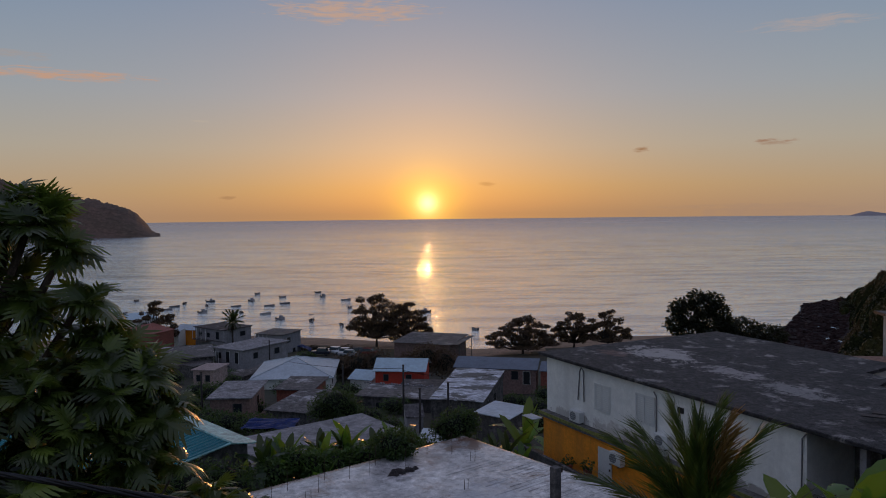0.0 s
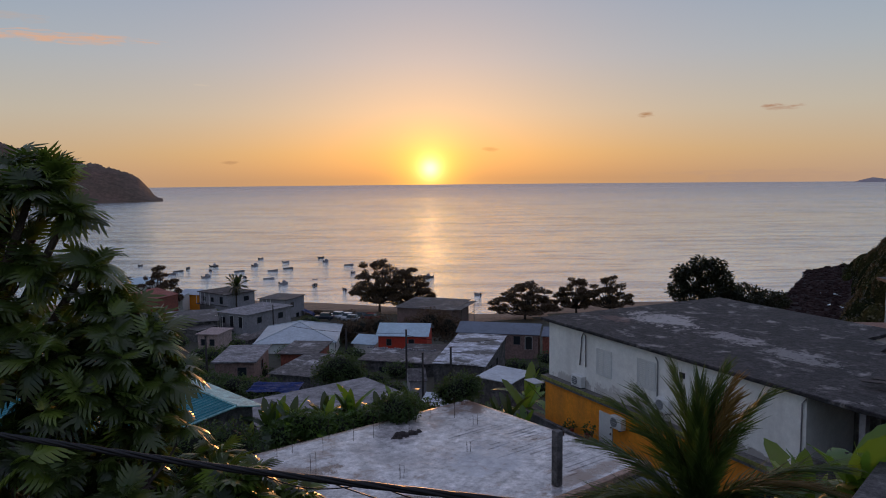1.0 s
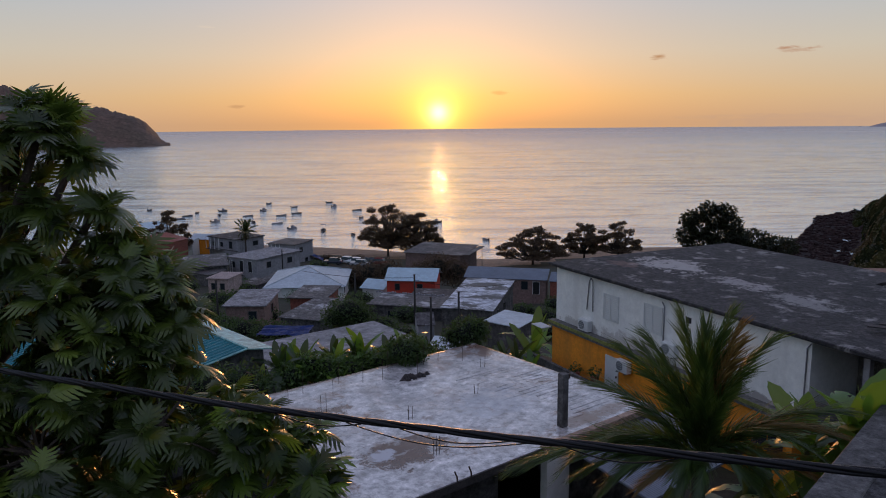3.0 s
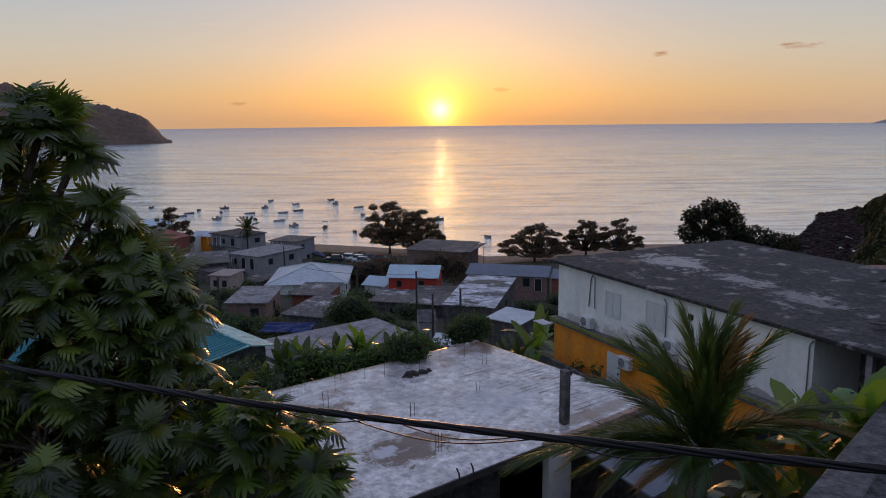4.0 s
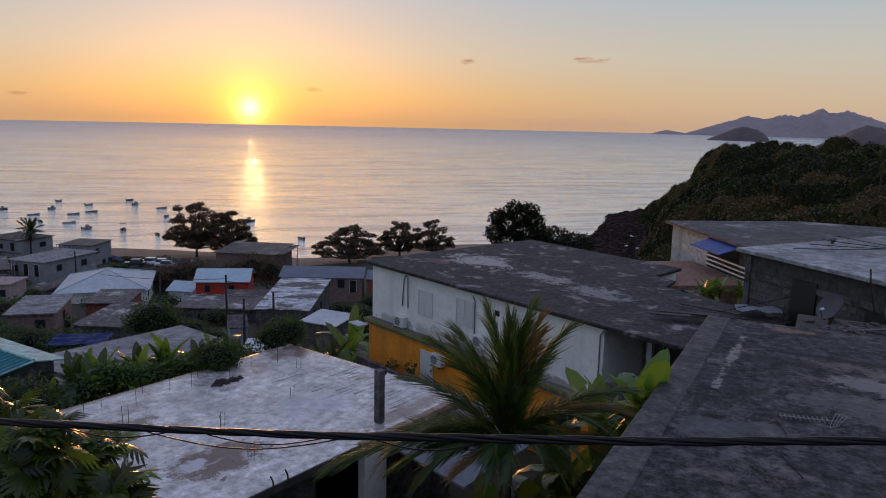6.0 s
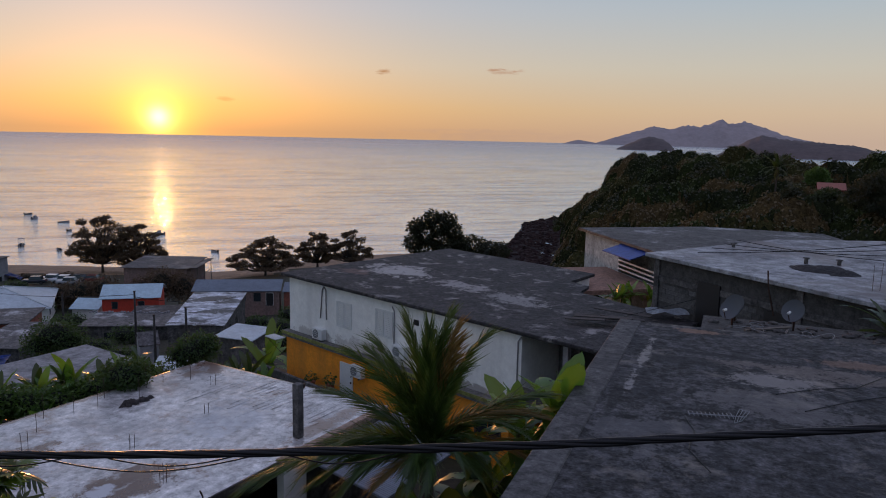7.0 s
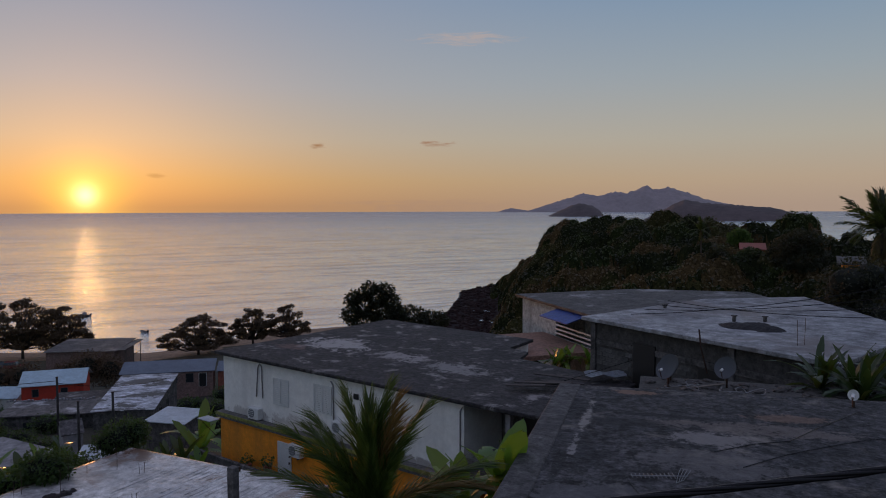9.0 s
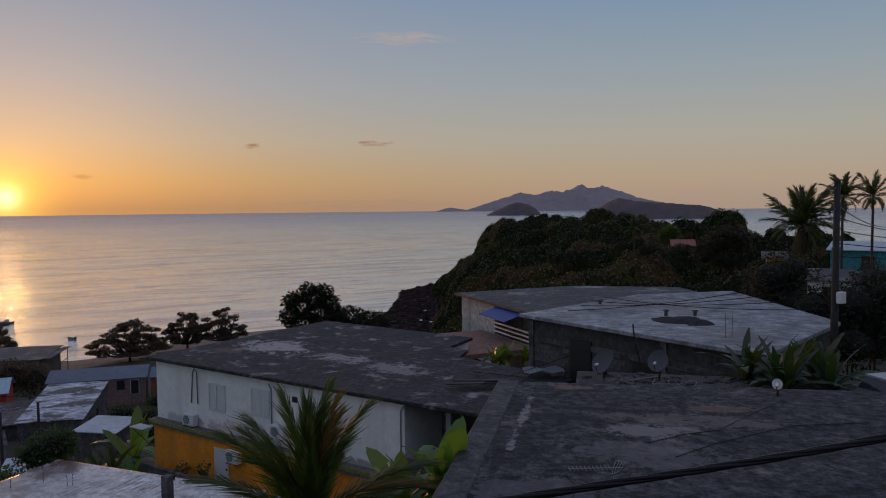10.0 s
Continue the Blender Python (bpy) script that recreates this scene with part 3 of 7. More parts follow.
def heights(x, y):
    """Heights of the land at many places: a slope from the houses down to the bay, higher towards the wooded point."""
    r = np.hypot(x, y)
    az = np.degrees(np.arctan2(x, y))
    u = r / table(SHORE, az)
    k = np.clip((az - 34) / 6, 0, 1)
    near = np.where(az < 40, r / 195, u)
    w = np.clip((r - 45) / 60, 0, 1)
    z = (1 - k) * table(FALL, near * (1 - w) + u * w) + k * table(UPHILL, u)
    z = np.where(y < 0, z * 0.2 + 0.8 * 27 - 0.12 * y, z)
    hill = 15.2 * np.exp(-(((x - 140) / 42) ** 2 + ((y - 190) / 60) ** 2)) + 8 * np.exp(-(((x - 125) / 45) ** 2 + ((y - 110) / 35) ** 2))
    # the reef flat below the point
    reef = np.clip((az - 24.0) / 1.5, 0, 1) * np.clip((30.4 - az) / 1.2, 0, 1) * np.clip((r - 125) / 40, 0, 1)
    flat = 0.35 + 0.45 * np.sin(x * 0.21 + 1.3 * np.sin(y * 0.09)) * np.sin(y * 0.13 + x * 0.05)
    z = np.where(z > 0.3, z * (1 - reef) + flat * reef, z)
    # a bank of rock at its tip
    bank = 0.9 * np.exp(-(((az - 28.6) / 1.4) ** 2 + ((r - 280) / 20) ** 2))
    return z + bank + hill * np.clip((1.02 - u) * 8, 0, 1) * np.clip((az - 29.2) / 5.2, 0, 1)


def ground(x, y):
    return float(heights(np.array(x, dtype=float), np.array(y, dtype=float)))


xs = np.concatenate([np.arange(-420, -100, 12), np.arange(-100, 200, 4), np.arange(200, 460, 10)])
ys = np.concatenate([np.arange(-120, 0, 12), np.arange(0, 240, 4), np.arange(240, 480, 10)])
verts = [(x, y, ground(x, y) + 0.25 * noise.noise((x * 0.13, y * 0.13, 0)) if ground(x, y) > 0.8 else ground(x, y)) for y in ys for x in xs]
nx = len(xs)
faces = [(j * nx + i, j * nx + i + 1, (j + 1) * nx + i + 1, (j + 1) * nx + i) for j in range(len(ys) - 1) for i in range(nx - 1)]
land = tagged(mesh("ground", verts, faces, EARTH, smooth=True), "dark earth and scrub slope running down to the bay", "ground", kind="structure")
land.data.materials.append(SAND)
land.data.materials.append(ROCK)
for p in land.data.polygons:
    if p.center.z < 2.1 and p.center.y > 100 and math.degrees(math.atan2(p.center.x, p.center.y)) < 22:
        p.material_index = 1
    elif p.center.z < 4.0 and p.center.length > 150 and 22 < math.degrees(math.atan2(p.center.x, p.center.y)) < 40:
        p.material_index = 2

bm = bmesh.new()
bmesh.ops.create_circle(bm, cap_ends=True, segments=720, radius=4900)
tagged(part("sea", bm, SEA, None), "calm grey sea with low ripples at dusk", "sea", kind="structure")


def far_hill(name, label, r, profile, depth, material, rough, step=0.12, foot=-1.0):
    """A hill seen over water: a ridge line given by (bearing, height) with slopes falling to the sea before and behind it."""
    a0, a1 = profile[0][0], profile[-1][0]
    n = int((a1 - a0) / step) + 1
    m = 15
    vv = []
    for j in range(m):
        k = j / (m - 1)
        for i in range(n):
            a = a0 + (a1 - a0) * i / (n - 1)
            h = float(np.interp(a, [p[0] for p in profile], [p[1] for p in profile]))
            rr = r + depth * k
            shape = math.sin(math.pi * min(1.0, k * 1.25 + 0.0) * 0.5) if k < 0.8 else math.cos((k - 0.8) / 0.2 * math.pi / 2)
            q = Vector((a * 3.1, k * 5.0, r * 0.01))
            z = h * shape * (1 + 0.07 * noise.noise(q * 1.3) * (1 - abs(k - 0.8))) + rough * (noise.noise(q * 4.0) + 0.4 * noise.noise(q * 11.0)) * shape
            if k == 0 or k == 1:
                z = foot
            vv.append((rr * math.sin(radians(a)), rr * math.cos(radians(a)), z))
    ff = [(j * n + i, j * n + i + 1, (j + 1) * n + i + 1, (j + 1) * n + i) for j in range(m - 1) for i in range(n - 1)]
    return tagged(mesh(name, vv, ff, material, smooth=True), label, "hill", kind="structure")


def rise(r, el):
    return EYE + r * math.tan(radians(el))


R1 = 1350
far_hill("headland", "brown scrub-covered headland ending in a steep cliff", R1, [(-45, rise(R1 + 200, 4.2)), (-36, rise(R1 + 200, 3.4)), (-31.1, rise(R1 + 200, 2.75)), (-27.6, rise(R1 + 200, 1.65)), (-25.5, rise(R1 + 200, 1.3)), (-24.4, rise(R1 + 200, 1.02)), (-23.2, rise(R1 + 200, 0.72)), (-22.6, rise(R1 + 200, 0.3)), (-22.0, rise(R1 + 200, -0.35)), (-21.6, rise(R1 + 200, -0.9)), (-21.3, 3), (-21.0, 1)], 250, HEAD, 2.2, 0.05)
R2 = 4350
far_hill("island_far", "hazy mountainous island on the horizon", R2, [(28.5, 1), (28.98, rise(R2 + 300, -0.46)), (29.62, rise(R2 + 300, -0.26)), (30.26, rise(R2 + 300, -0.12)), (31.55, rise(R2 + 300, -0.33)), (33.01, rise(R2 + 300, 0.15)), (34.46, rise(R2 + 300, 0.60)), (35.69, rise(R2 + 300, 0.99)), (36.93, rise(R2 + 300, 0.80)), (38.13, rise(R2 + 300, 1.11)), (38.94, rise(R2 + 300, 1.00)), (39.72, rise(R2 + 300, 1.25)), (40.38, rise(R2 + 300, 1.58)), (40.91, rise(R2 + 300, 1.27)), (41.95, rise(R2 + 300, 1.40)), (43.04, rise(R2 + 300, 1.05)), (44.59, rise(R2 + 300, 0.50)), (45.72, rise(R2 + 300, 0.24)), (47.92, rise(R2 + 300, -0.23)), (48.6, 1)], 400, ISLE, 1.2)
R3 = 2450
far_hill("island_middle", "small dark wooded island before the larger one", R3, [(33.1, 1), (33.88, rise(R3 + 160, -0.35)), (34.90, rise(R3 + 160, 0.09)), (35.52, rise(R3 + 160, 0.24)), (36.36, rise(R3 + 160, 0.04)), (36.90, rise(R3 + 160, -0.25)), (37.3, 1)], 200, KNOLL, 1.5)
R4 = 1750
far_hill("island_near", "long low dark island with a steep knoll", R4, [(40.2, 1), (41.40, rise(R4 + 160, -0.41)), (42.33, rise(R4 + 160, 0.14)), (43.08, rise(R4 + 160, 0.46)), (44.23, rise(R4 + 160, 0.26)), (45.72, rise(R4 + 160, 0.12)), (47.90, rise(R4 + 160, -0.03)), (49.32, rise(R4 + 160, -0.16)), (50.37, rise(R4 + 160, -0.52)), (50.73, rise(R4 + 160, -0.70)), (50.91, rise(R4 + 160, -0.47)), (51.28, rise(R4 + 160, -0.50)), (51.5, 1)], 200, KNOLL, 1.2)


# ---- houses ----
def window(parent, x, y, z, w, h, turn=0.0, frame_mat=None, pane=None, bars=1, name="window", louvre=False):
    """A window on a wall's face: frame, sill and panes; louvred shutters where asked."""
    m = pose(x, y, z, 0, 0, turn)
    bm = bmesh.new()
    t = 0.06
    for a in ((-w / 2 - t, -w / 2, 0, h), (w / 2, w / 2 + t, 0, h), (-w / 2 - t, w / 2 + t, -t, 0), (-w / 2 - t, w / 2 + t, h, h + t)):
        add_box(bm, a[0], a[1], -0.05, 0.03, a[2], a[3], m)
    f = part(name, bm, frame_mat or (WHITEPAINT if louvre else CONCRETE), parent)
    for i in range(bars):
        x0, x1 = -w / 2 + w * i / bars + 0.02, -w / 2 + w * (i + 1) / bars - 0.02
        if louvre:
            bm = bmesh.new()
            add_box(bm, x0, x0 + 0.05, -0.04, 0.0, 0, h, m)
            add_box(bm, x1 - 0.05, x1, -0.04, 0.0, 0, h, m)
            k = int(h / 0.09)
            for j in range(k):
                add_box(bm, x0 + 0.05, x1 - 0.05, -0.035, 0.0, j * h / k + 0.015, (j + 1) * h / k - 0.015, m)
            part("shutter", bm, WHITEPAINT, f)
        else:
            part("pane", box(x0, x1, -0.015, 0.0, 0.0, h, m), pane or GLASS, f)
    return f


def house(name, x, y, yaw, w, d, top, wall, roof, label, kind="flat", rise_=1.2, over=0.35, base=None, wins=(), thick=0.16, cap=None):
    """A house whose front runs from (x, y) for w metres; it goes d metres back. top: height of the eaves above the sea."""
    c = Matrix.Rotation(radians(yaw), 3, "Z") @ Vector((w / 2, d / 2, 0))
    g0 = min(ground(x, y), ground(x + c.x, y + c.y), ground(x + 2 * c.x, y + 2 * c.y)) - 0.4 if base is None else base
    h = max(top - g0, 1.5)
    t = thing(name, x, y, g0, yaw, label, "house")
    bm = bmesh.new()
    k = 0.18
    for a in ((0, w, 0, k), (0, w, d - k, d), (0, k, k, d - k), (w - k, w, k, d - k)):
        add_box(bm, *a, 0, h - 0.004)
    part("wall", bm, wall, t)
    o = over
    if kind == "flat":
        part("roof", box(-o, w + o, -o, d + o, h, h + thick), roof, t, bevel=0.02)
    elif kind == "shed":
        bm = bmesh.new()
        add_box(bm, -o, w + o, -o, d + o, 0, 0.07)
        for v in bm.verts:
            v.co.z += h + rise_ * (v.co.y + o) / (d + 2 * o)
        part("roof", bm, roof, t)
        part("gable", prism([(0, 0), (w, 0), (w, d), (0, d)], h - 0.003, lambda px, py: h + max(0.0, rise_ * py / (d + 2 * o) - 0.02)), wall, t)
    elif kind == "gable":
        bm = bmesh.new()
        pts = [(-o, -o, h - 0.1), (w + o, -o, h - 0.1), (w + o, d / 2, h + rise_), (-o, d / 2, h + rise_), (w + o, d + o, h - 0.1), (-o, d + o, h - 0.1)]
        vs = [bm.verts.new(p) for p in pts] + [bm.verts.new((p[0], p[1], p[2] + 0.07)) for p in pts]
        for q in ((0, 1, 2, 3), (3, 2, 4, 5)):
            bm.faces.new([vs[i] for i in q][::-1])
            bm.faces.new([vs[i + 6] for i in q])
        for a, b in ((0, 1), (1, 2), (2, 4), (4, 5), (5, 3), (3, 0)):
            bm.faces.new((vs[a], vs[b], vs[b + 6], vs[a + 6]))
        part("roof", bm, roof, t)
        if cap:
            for gx in (-0.12, w):
                bm = bmesh.new()
                for y0, y1 in ((-o, d / 2), (d + o, d / 2)):
                    add_tube(bm, [(gx + 0.06, y0, h - 0.02), (gx + 0.06, y1, h + rise_ + 0.08)], 0.14, 4)
                part("verge", bm, cap, t)
        for gx in (0.0, w - k):
            part("gable", prism([(gx, 0.05), (gx + k, 0.05), (gx + k, d / 2), (gx + k, d - 0.05), (gx, d - 0.05), (gx, d / 2)], h - 0.004, lambda px, py: h + (rise_ - 0.06) * (1 - abs(py - d / 2) / (d / 2)) - 0.02), wall, t)
    elif kind == "hip":
        s = min(w, d) / 2
        bm = bmesh.new()
        pts = [(-o, -o, h), (w + o, -o, h), (w + o, d + o, h), (-o, d + o, h)]
        rdg = [(s, d / 2, h + rise_), (w - s, d / 2, h + rise_)] if w >= d else [(w / 2, s, h + rise_), (w / 2, d - s, h + rise_)]
        vs = [bm.verts.new(p) for p in pts + rdg]
        low = [bm.verts.new((p[0], p[1], p[2] - 0.08)) for p in pts]
        fs = ((0, 1, 5, 4), (1, 2, 5), (2, 3, 4, 5), (3, 0, 4)) if w >= d else ((0, 1, 4), (1, 2, 5, 4), (2, 3, 5), (3, 0, 4, 5))
        for q in fs:
            bm.faces.new([vs[i] for i in q])
        for i in range(4):
            bm.faces.new((vs[i], low[i], low[(i + 1) % 4], vs[(i + 1) % 4]))
        bm.faces.new(low[::-1])
        part("roof", bm, roof, t)
        caps = bmesh.new()
        for i in range(4):
            e = Vector(rdg[0] if (i in (0, 3) if w >= d else i in (0, 1)) else rdg[1])
            add_tube(caps, [Vector(pts[i]) + Vector((0, 0, 0.03)), e + Vector((0, 0, 0.04))], 0.16 if cap else 0.09, 6)
        add_tube(caps, [Vector(rdg[0]) + Vector((0, 0, 0.04)), Vector(rdg[1]) + Vector((0, 0, 0.04))], 0.1, 5)
        part("ridge_cap", caps, cap or roof, t)
    for s, px, pz, ww, hh in wins:
        z0 = h - pz
        if s == "f":
            window(t, px, 0.0, z0, ww, hh)
        elif s == "l":
            window(t, 0.0, px, z0, ww, hh, -90)
        elif s == "r":
            window(t, w, px, z0, ww, hh, 90)
        elif s == "d":
            f = part("door", box(px - ww / 2 - 0.06, px + ww / 2 + 0.06, -0.04, 0.0, z0 - 0.02, z0 + hh + 0.06), WHITEPAINT, t)
            part("door_leaf", box(px - ww / 2, px + ww / 2, -0.055, -0.041, z0, z0 + hh), DARK, f)
    return t


# white two-storey house with an orange ground floor
WB_YAW = math.degrees(math.atan2(-0.893, 0.45))
WX, WY = 5.7, 39.7
wb = thing("big_house", WX, WY, 19.4, WB_YAW, "two-storey house, white above an orange ground floor, stained flat roof", "house")
# local: x along the front, y back, z above 19.4
UP, LEDGE, ROOF = 3.85, 3.55, 6.85
for a in ((0, 15.9, 0, 0.22), (0, 0.22, 0.22, 12.4), (0.22, 11.2, 12.2, 12.4), (15.68, 15.9, 0.22, 7.0), (13.0, 15.68, 6.8, 7.0), (10.98, 11.2, 9.0, 12.2)):
    part("upper_wall", box(*a, UP, ROOF), WBWALL, wb, "white limewashed wall with damp streaks")
bm = bmesh.new()
add_box(bm, 0.05, 15.6, -0.28, -0.06, -0.5, LEDGE)
add_box(bm, 0.05, 0.27, -0.06, 6.0, -0.5, LEDGE)
add_box(bm, 15.38, 15.6, -0.06, 6.0, -0.5, LEDGE)
part("lower_wall", bm, ORANGE, wb, "orange painted wall")
part("ledge", box(-0.12, 15.75, -0.42, 5.0, LEDGE + 0.003, UP - 0.003), surf("ledge_top", (0.09, 0.085, 0.08), (0.16, 0.15, 0.14), 1.0, 0.9), wb)
part("ledge_trim", box(-0.14, 15.77, -0.46, -0.423, LEDGE + 0.14, UP + 0.0), GREENTRIM, wb, "lime green painted edge")
outline = [(-0.35, -0.35), (20.0, -0.35), (20.3, 6.5), (13.5, 7.8), (13.0, 9.5), (11.6, 9.8), (11.3, 12.8), (-0.35, 13.2)]
part("roof", prism(outline, ROOF + 0.004, ROOF + 0.17), OLDROOF, wb, "dark weathered concrete slab with pale worn patches", bevel=0.03)
for px in (17.9, 19.7):
    part("porch_post", box(px - 0.11, px + 0.11, 0.1, 0.32, UP, ROOF), LIGHTWALL, wb)
part("porch_floor", box(15.92, 20.0, -0.3, 6, UP - 0.3, UP - 0.01), CONCRETE, wb)
part("porch_parapet", box(15.95, 20.0, -0.25, -0.1, UP, UP + 0.85), CONCRETE, wb)
part("porch_back", box(15.95, 20.0, 2.6, 2.8, UP, ROOF), CONCRETE, wb)
part("porch_door", box(17.0, 17.9, 2.55, 2.598, UP, UP + 2.1), DARK, wb)
window(wb, 4.7, 0.0, 4.9, 1.05, 1.2, bars=2, louvre=True)
window(wb, 7.7, 0.0, 5.05, 1.1, 1.2, bars=2, louvre=True)
part("wall_vent", box(9.75, 10.05, -0.04, 0.0, 6.0, 6.25), DARK, wb)
for pts in ([(2.8, -0.05, 5.0), (2.95, -0.05, 6.5), (3.1, -0.06, 6.72), (3.25, -0.05, 6.6), (3.3, -0.05, 5.0)], [(8.45, -0.05, 4.7), (8.45, -0.05, 6.4), (8.3, -0.05, 6.6)], [(15.75, -0.06, 4.0), (15.75, -0.06, 6.5), (15.9, -0.06, 6.7)]):
    part("pipe", tube(pts, 0.03, 6), LIGHTWALL, wb, smooth=True)
f = window(wb, 14.5, -0.28, 2.2, 1.3, 0.85, bars=2)
d = part("door", box(4.75, 5.75, -0.33, -0.281, 1.2, 3.18), WHITEPAINT, wb, "white panelled door")
part("door_handle", box(5.62, 5.67, -0.38, -0.331, 2.2, 2.3), STEEL, d)


def air_conditioner(x, y, z, yaw, label):
    t = thing("air_conditioner", x, y, z, yaw, label, "air conditioner", "air conditioners")
    part("casing", box(-0.42, 0.42, -0.32, 0, 0, 0.58), WHITEPAINT, t, bevel=0.02)
    bm = bmesh.new()
    bmesh.ops.create_cone(bm, cap_ends=True, segments=20, radius1=0.23, radius2=0.23, depth=0.03, matrix=pose(-0.1, -0.33, 0.3, 90, 0, 0))
    f = part("fan_grille", bm, plain("grille_grey", (0.16, 0.17, 0.18), 0.6), t, "round grey fan guard")
    for k in range(5):
        part("guard_bar", box(-0.32, 0.12, -0.352, -0.347, 0.1 + k * 0.1, 0.11 + k * 0.1), WHITEPAINT, f)
    for sx in (-0.3, 0.3):
        part("bracket", box(sx - 0.02, sx + 0.02, -0.36, 0.0, -0.05, -0.003), CONCRETE, t)
    return t


def on_house(x, y, z):
    p = wb.matrix_basis @ Vector((x, y, z))
    return p.x, p.y, p.z


for px, py, pz, what in ((2.85, -0.02, UP + 0.055, "white air conditioner standing on the ledge of a white wall"), (9.0, -0.01, 4.3, "white air conditioner bracketed to a stained wall"), (6.3, -0.31, 2.75, "white air conditioner beside a door on an orange wall")):
    p = on_house(px, py, pz)
    air_conditioner(*p, WB_YAW, what)

# bare slab roof of the unfinished house
SX, SY = -1.25, 17.65
SL_YAW = math.degrees(math.atan2(6.4, 7.9))
sh = thing("slab_house", SX, SY, 21.0, SL_YAW, "unfinished concrete house with a bare, pale, rain-wet slab roof", "house")
# local: x along the near edge, y to the far edge, z above 21.0
part("roof_slab", box(-1.5, 10.3, -0.1, 9.3, 3.2, 3.36), CONCRETE, sh, "bare concrete roof slab")
nu, nv = 118, 94
verts, faces = [], []
for j in range(nv + 1):
    for i in range(nu + 1):
        px, py = -1.5 + 11.8 * i / nu, -0.1 + 9.4 * j / nv
        rim = min(1.0, 8.0 * min(i / nu, 1 - i / nu, j / nv, 1 - j / nv))
        wave = 0.016 * noise.noise((px * 0.9, py * 0.7, 2.0)) + 0.007 * noise.noise((px * 2.6, py * 2.2, 5.0)) + 0.003 * noise.noise((px * 7.0, py * 5.0, 8.0))
        verts.append((px, py, 3.395 + wave * rim))
faces = [(j * (nu + 1) + i, j * (nu + 1) + i + 1, (j + 1) * (nu + 1) + i + 1, (j + 1) * (nu + 1) + i) for j in range(nv) for i in range(nu)]
rim = [i for i in range(nu + 1)] + [(j + 1) * (nu + 1) - 1 for j in range(1, nv + 1)] + [nv * (nu + 1) + i for i in range(nu - 1, -1, -1)] + [j * (nu + 1) for j in range(nv - 1, 0, -1)]
low0 = len(verts)
verts += [(verts[k][0], verts[k][1], 3.362) for k in rim]
faces += [(rim[k], low0 + k, low0 + (k + 1) % len(rim), rim[(k + 1) % len(rim)]) for k in range(len(rim))]
tagged(mesh("screed", verts, faces, SLAB, sh, smooth=True), "pale uneven screed with brown stains and damp patches")
bm = bmesh.new()
add_box(bm, 0.5, 10.0, 9.0, 9.2, -2, 3.196)
add_box(bm, 0.1, 0.3, 1.2, 9.0, -2, 3.196)
add_box(bm, 9.7, 9.9, 0.5, 9.0, -2, 3.196)
add_box(bm, 0.3, 4.3, 1.2, 1.4, -2, 3.196)
part("wall", bm, CONCRETE, sh)
part("white_pier", box(5.2, 6.2, -0.02, 0.25, -2, 3.196), WHITEWALL, sh, "white rendered wall end")
part("side_wall", box(6.2, 10.0, 0.3, 0.5, -2, 3.196), CONCRETE, sh)
part("kerb", box(4.9, 10.3, -0.24, 0.02, 3.24, 3.45), surf("brown_kerb", (0.34, 0.22, 0.16), (0.24, 0.16, 0.12), 1.0, 0.6), sh, "brown weathered roof kerb", bevel=0.02)
part("drip_edge", box(-1.5, 4.88, -0.16, -0.104, 3.2, 3.415), surf("dark_edge", (0.07, 0.06, 0.055), (0.04, 0.036, 0.034), 1.0, 0.8), sh)
part("lean_to_roof", prism([(6.0, -3.2), (10.9, -3.2), (10.9, -0.26), (6.0, -0.26)], lambda a, b: 3.08 + b * 0.16, lambda a, b: 3.15 + b * 0.16), SLATETIN, sh, "grey sheet lean-to roof")
for k in range(22):
    yk = 0.9 + 0.26 * k + 0.04 * math.sin(k * 5.0)
    x0 = 6.6 + 1.3 * abs(math.sin(k * 2.2))
    x1 = x0 + 1.2 + 1.9 * abs(math.sin(k * 1.3))
    part("screed_ridge", prism([(x0, yk - 0.02), (min(x1, 10.1), yk - 0.05), (min(x1, 10.1), yk + 0.01), (x0, yk + 0.03)], 3.392, 3.401 + 0.002 * (k % 3)), SLAB, sh)
post = thing("concrete_post", *(sh.matrix_basis @ Vector((6.55, 0.62, 3.4))).to_tuple(), SL_YAW, "rough concrete column stub on the bare slab", "post")
bm = box(-0.13, 0.13, -0.13, 0.13, 0, 1.78)
part("shaft", bm, CONCRETE, post, bevel=0.02)
part("bracket", box(0.13, 0.3, -0.03, 0.03, 1.55, 1.7), STEEL, post)

# near concrete roof
RX, RY = 10.98, 15.97
NR_YAW = math.degrees(math.atan2(-0.665, 0.747))
nr = thing("near_house", RX, RY, 26.0, NR_YAW, "flat-roofed house, dark mossy concrete roof with a broad smooth rim", "house")
# local: x along the far edge, y negative towards the near side
part("roof_slab", prism([(0, -17), (16, -17), (16, 0.85), (0, 0)], 3.05, 3.3), NEARROOF, nr, "dark lichened concrete roof")
part("rim", box(-0.05, 0.5, -17.02, 0.02, 3.02, 3.33), surf("rim_concrete", (0.105, 0.10, 0.10), (0.072, 0.069, 0.07), 0.9, 0.85, bump=0.7, stain=(0.03, 0.029, 0.031), stain_scale=0.8, stain_at=(0.52, 0.68), blotch=0.6, blotch_scale=5.0), nr, "smooth pale concrete rim", bevel=0.02)
bm = bmesh.new()
add_box(bm, 0.2, 15.8, -0.4, -0.2, -3, 3.05)
add_box(bm, 0.2, 0.4, -16.6, -0.4, -3, 3.05)
part("wall", bm, CONCRETE, nr)
low = thing("yard_roof", 14.6, 18.6, 26.0, NR_YAW, "low dark roof strewn with rubble between two houses", "roof")
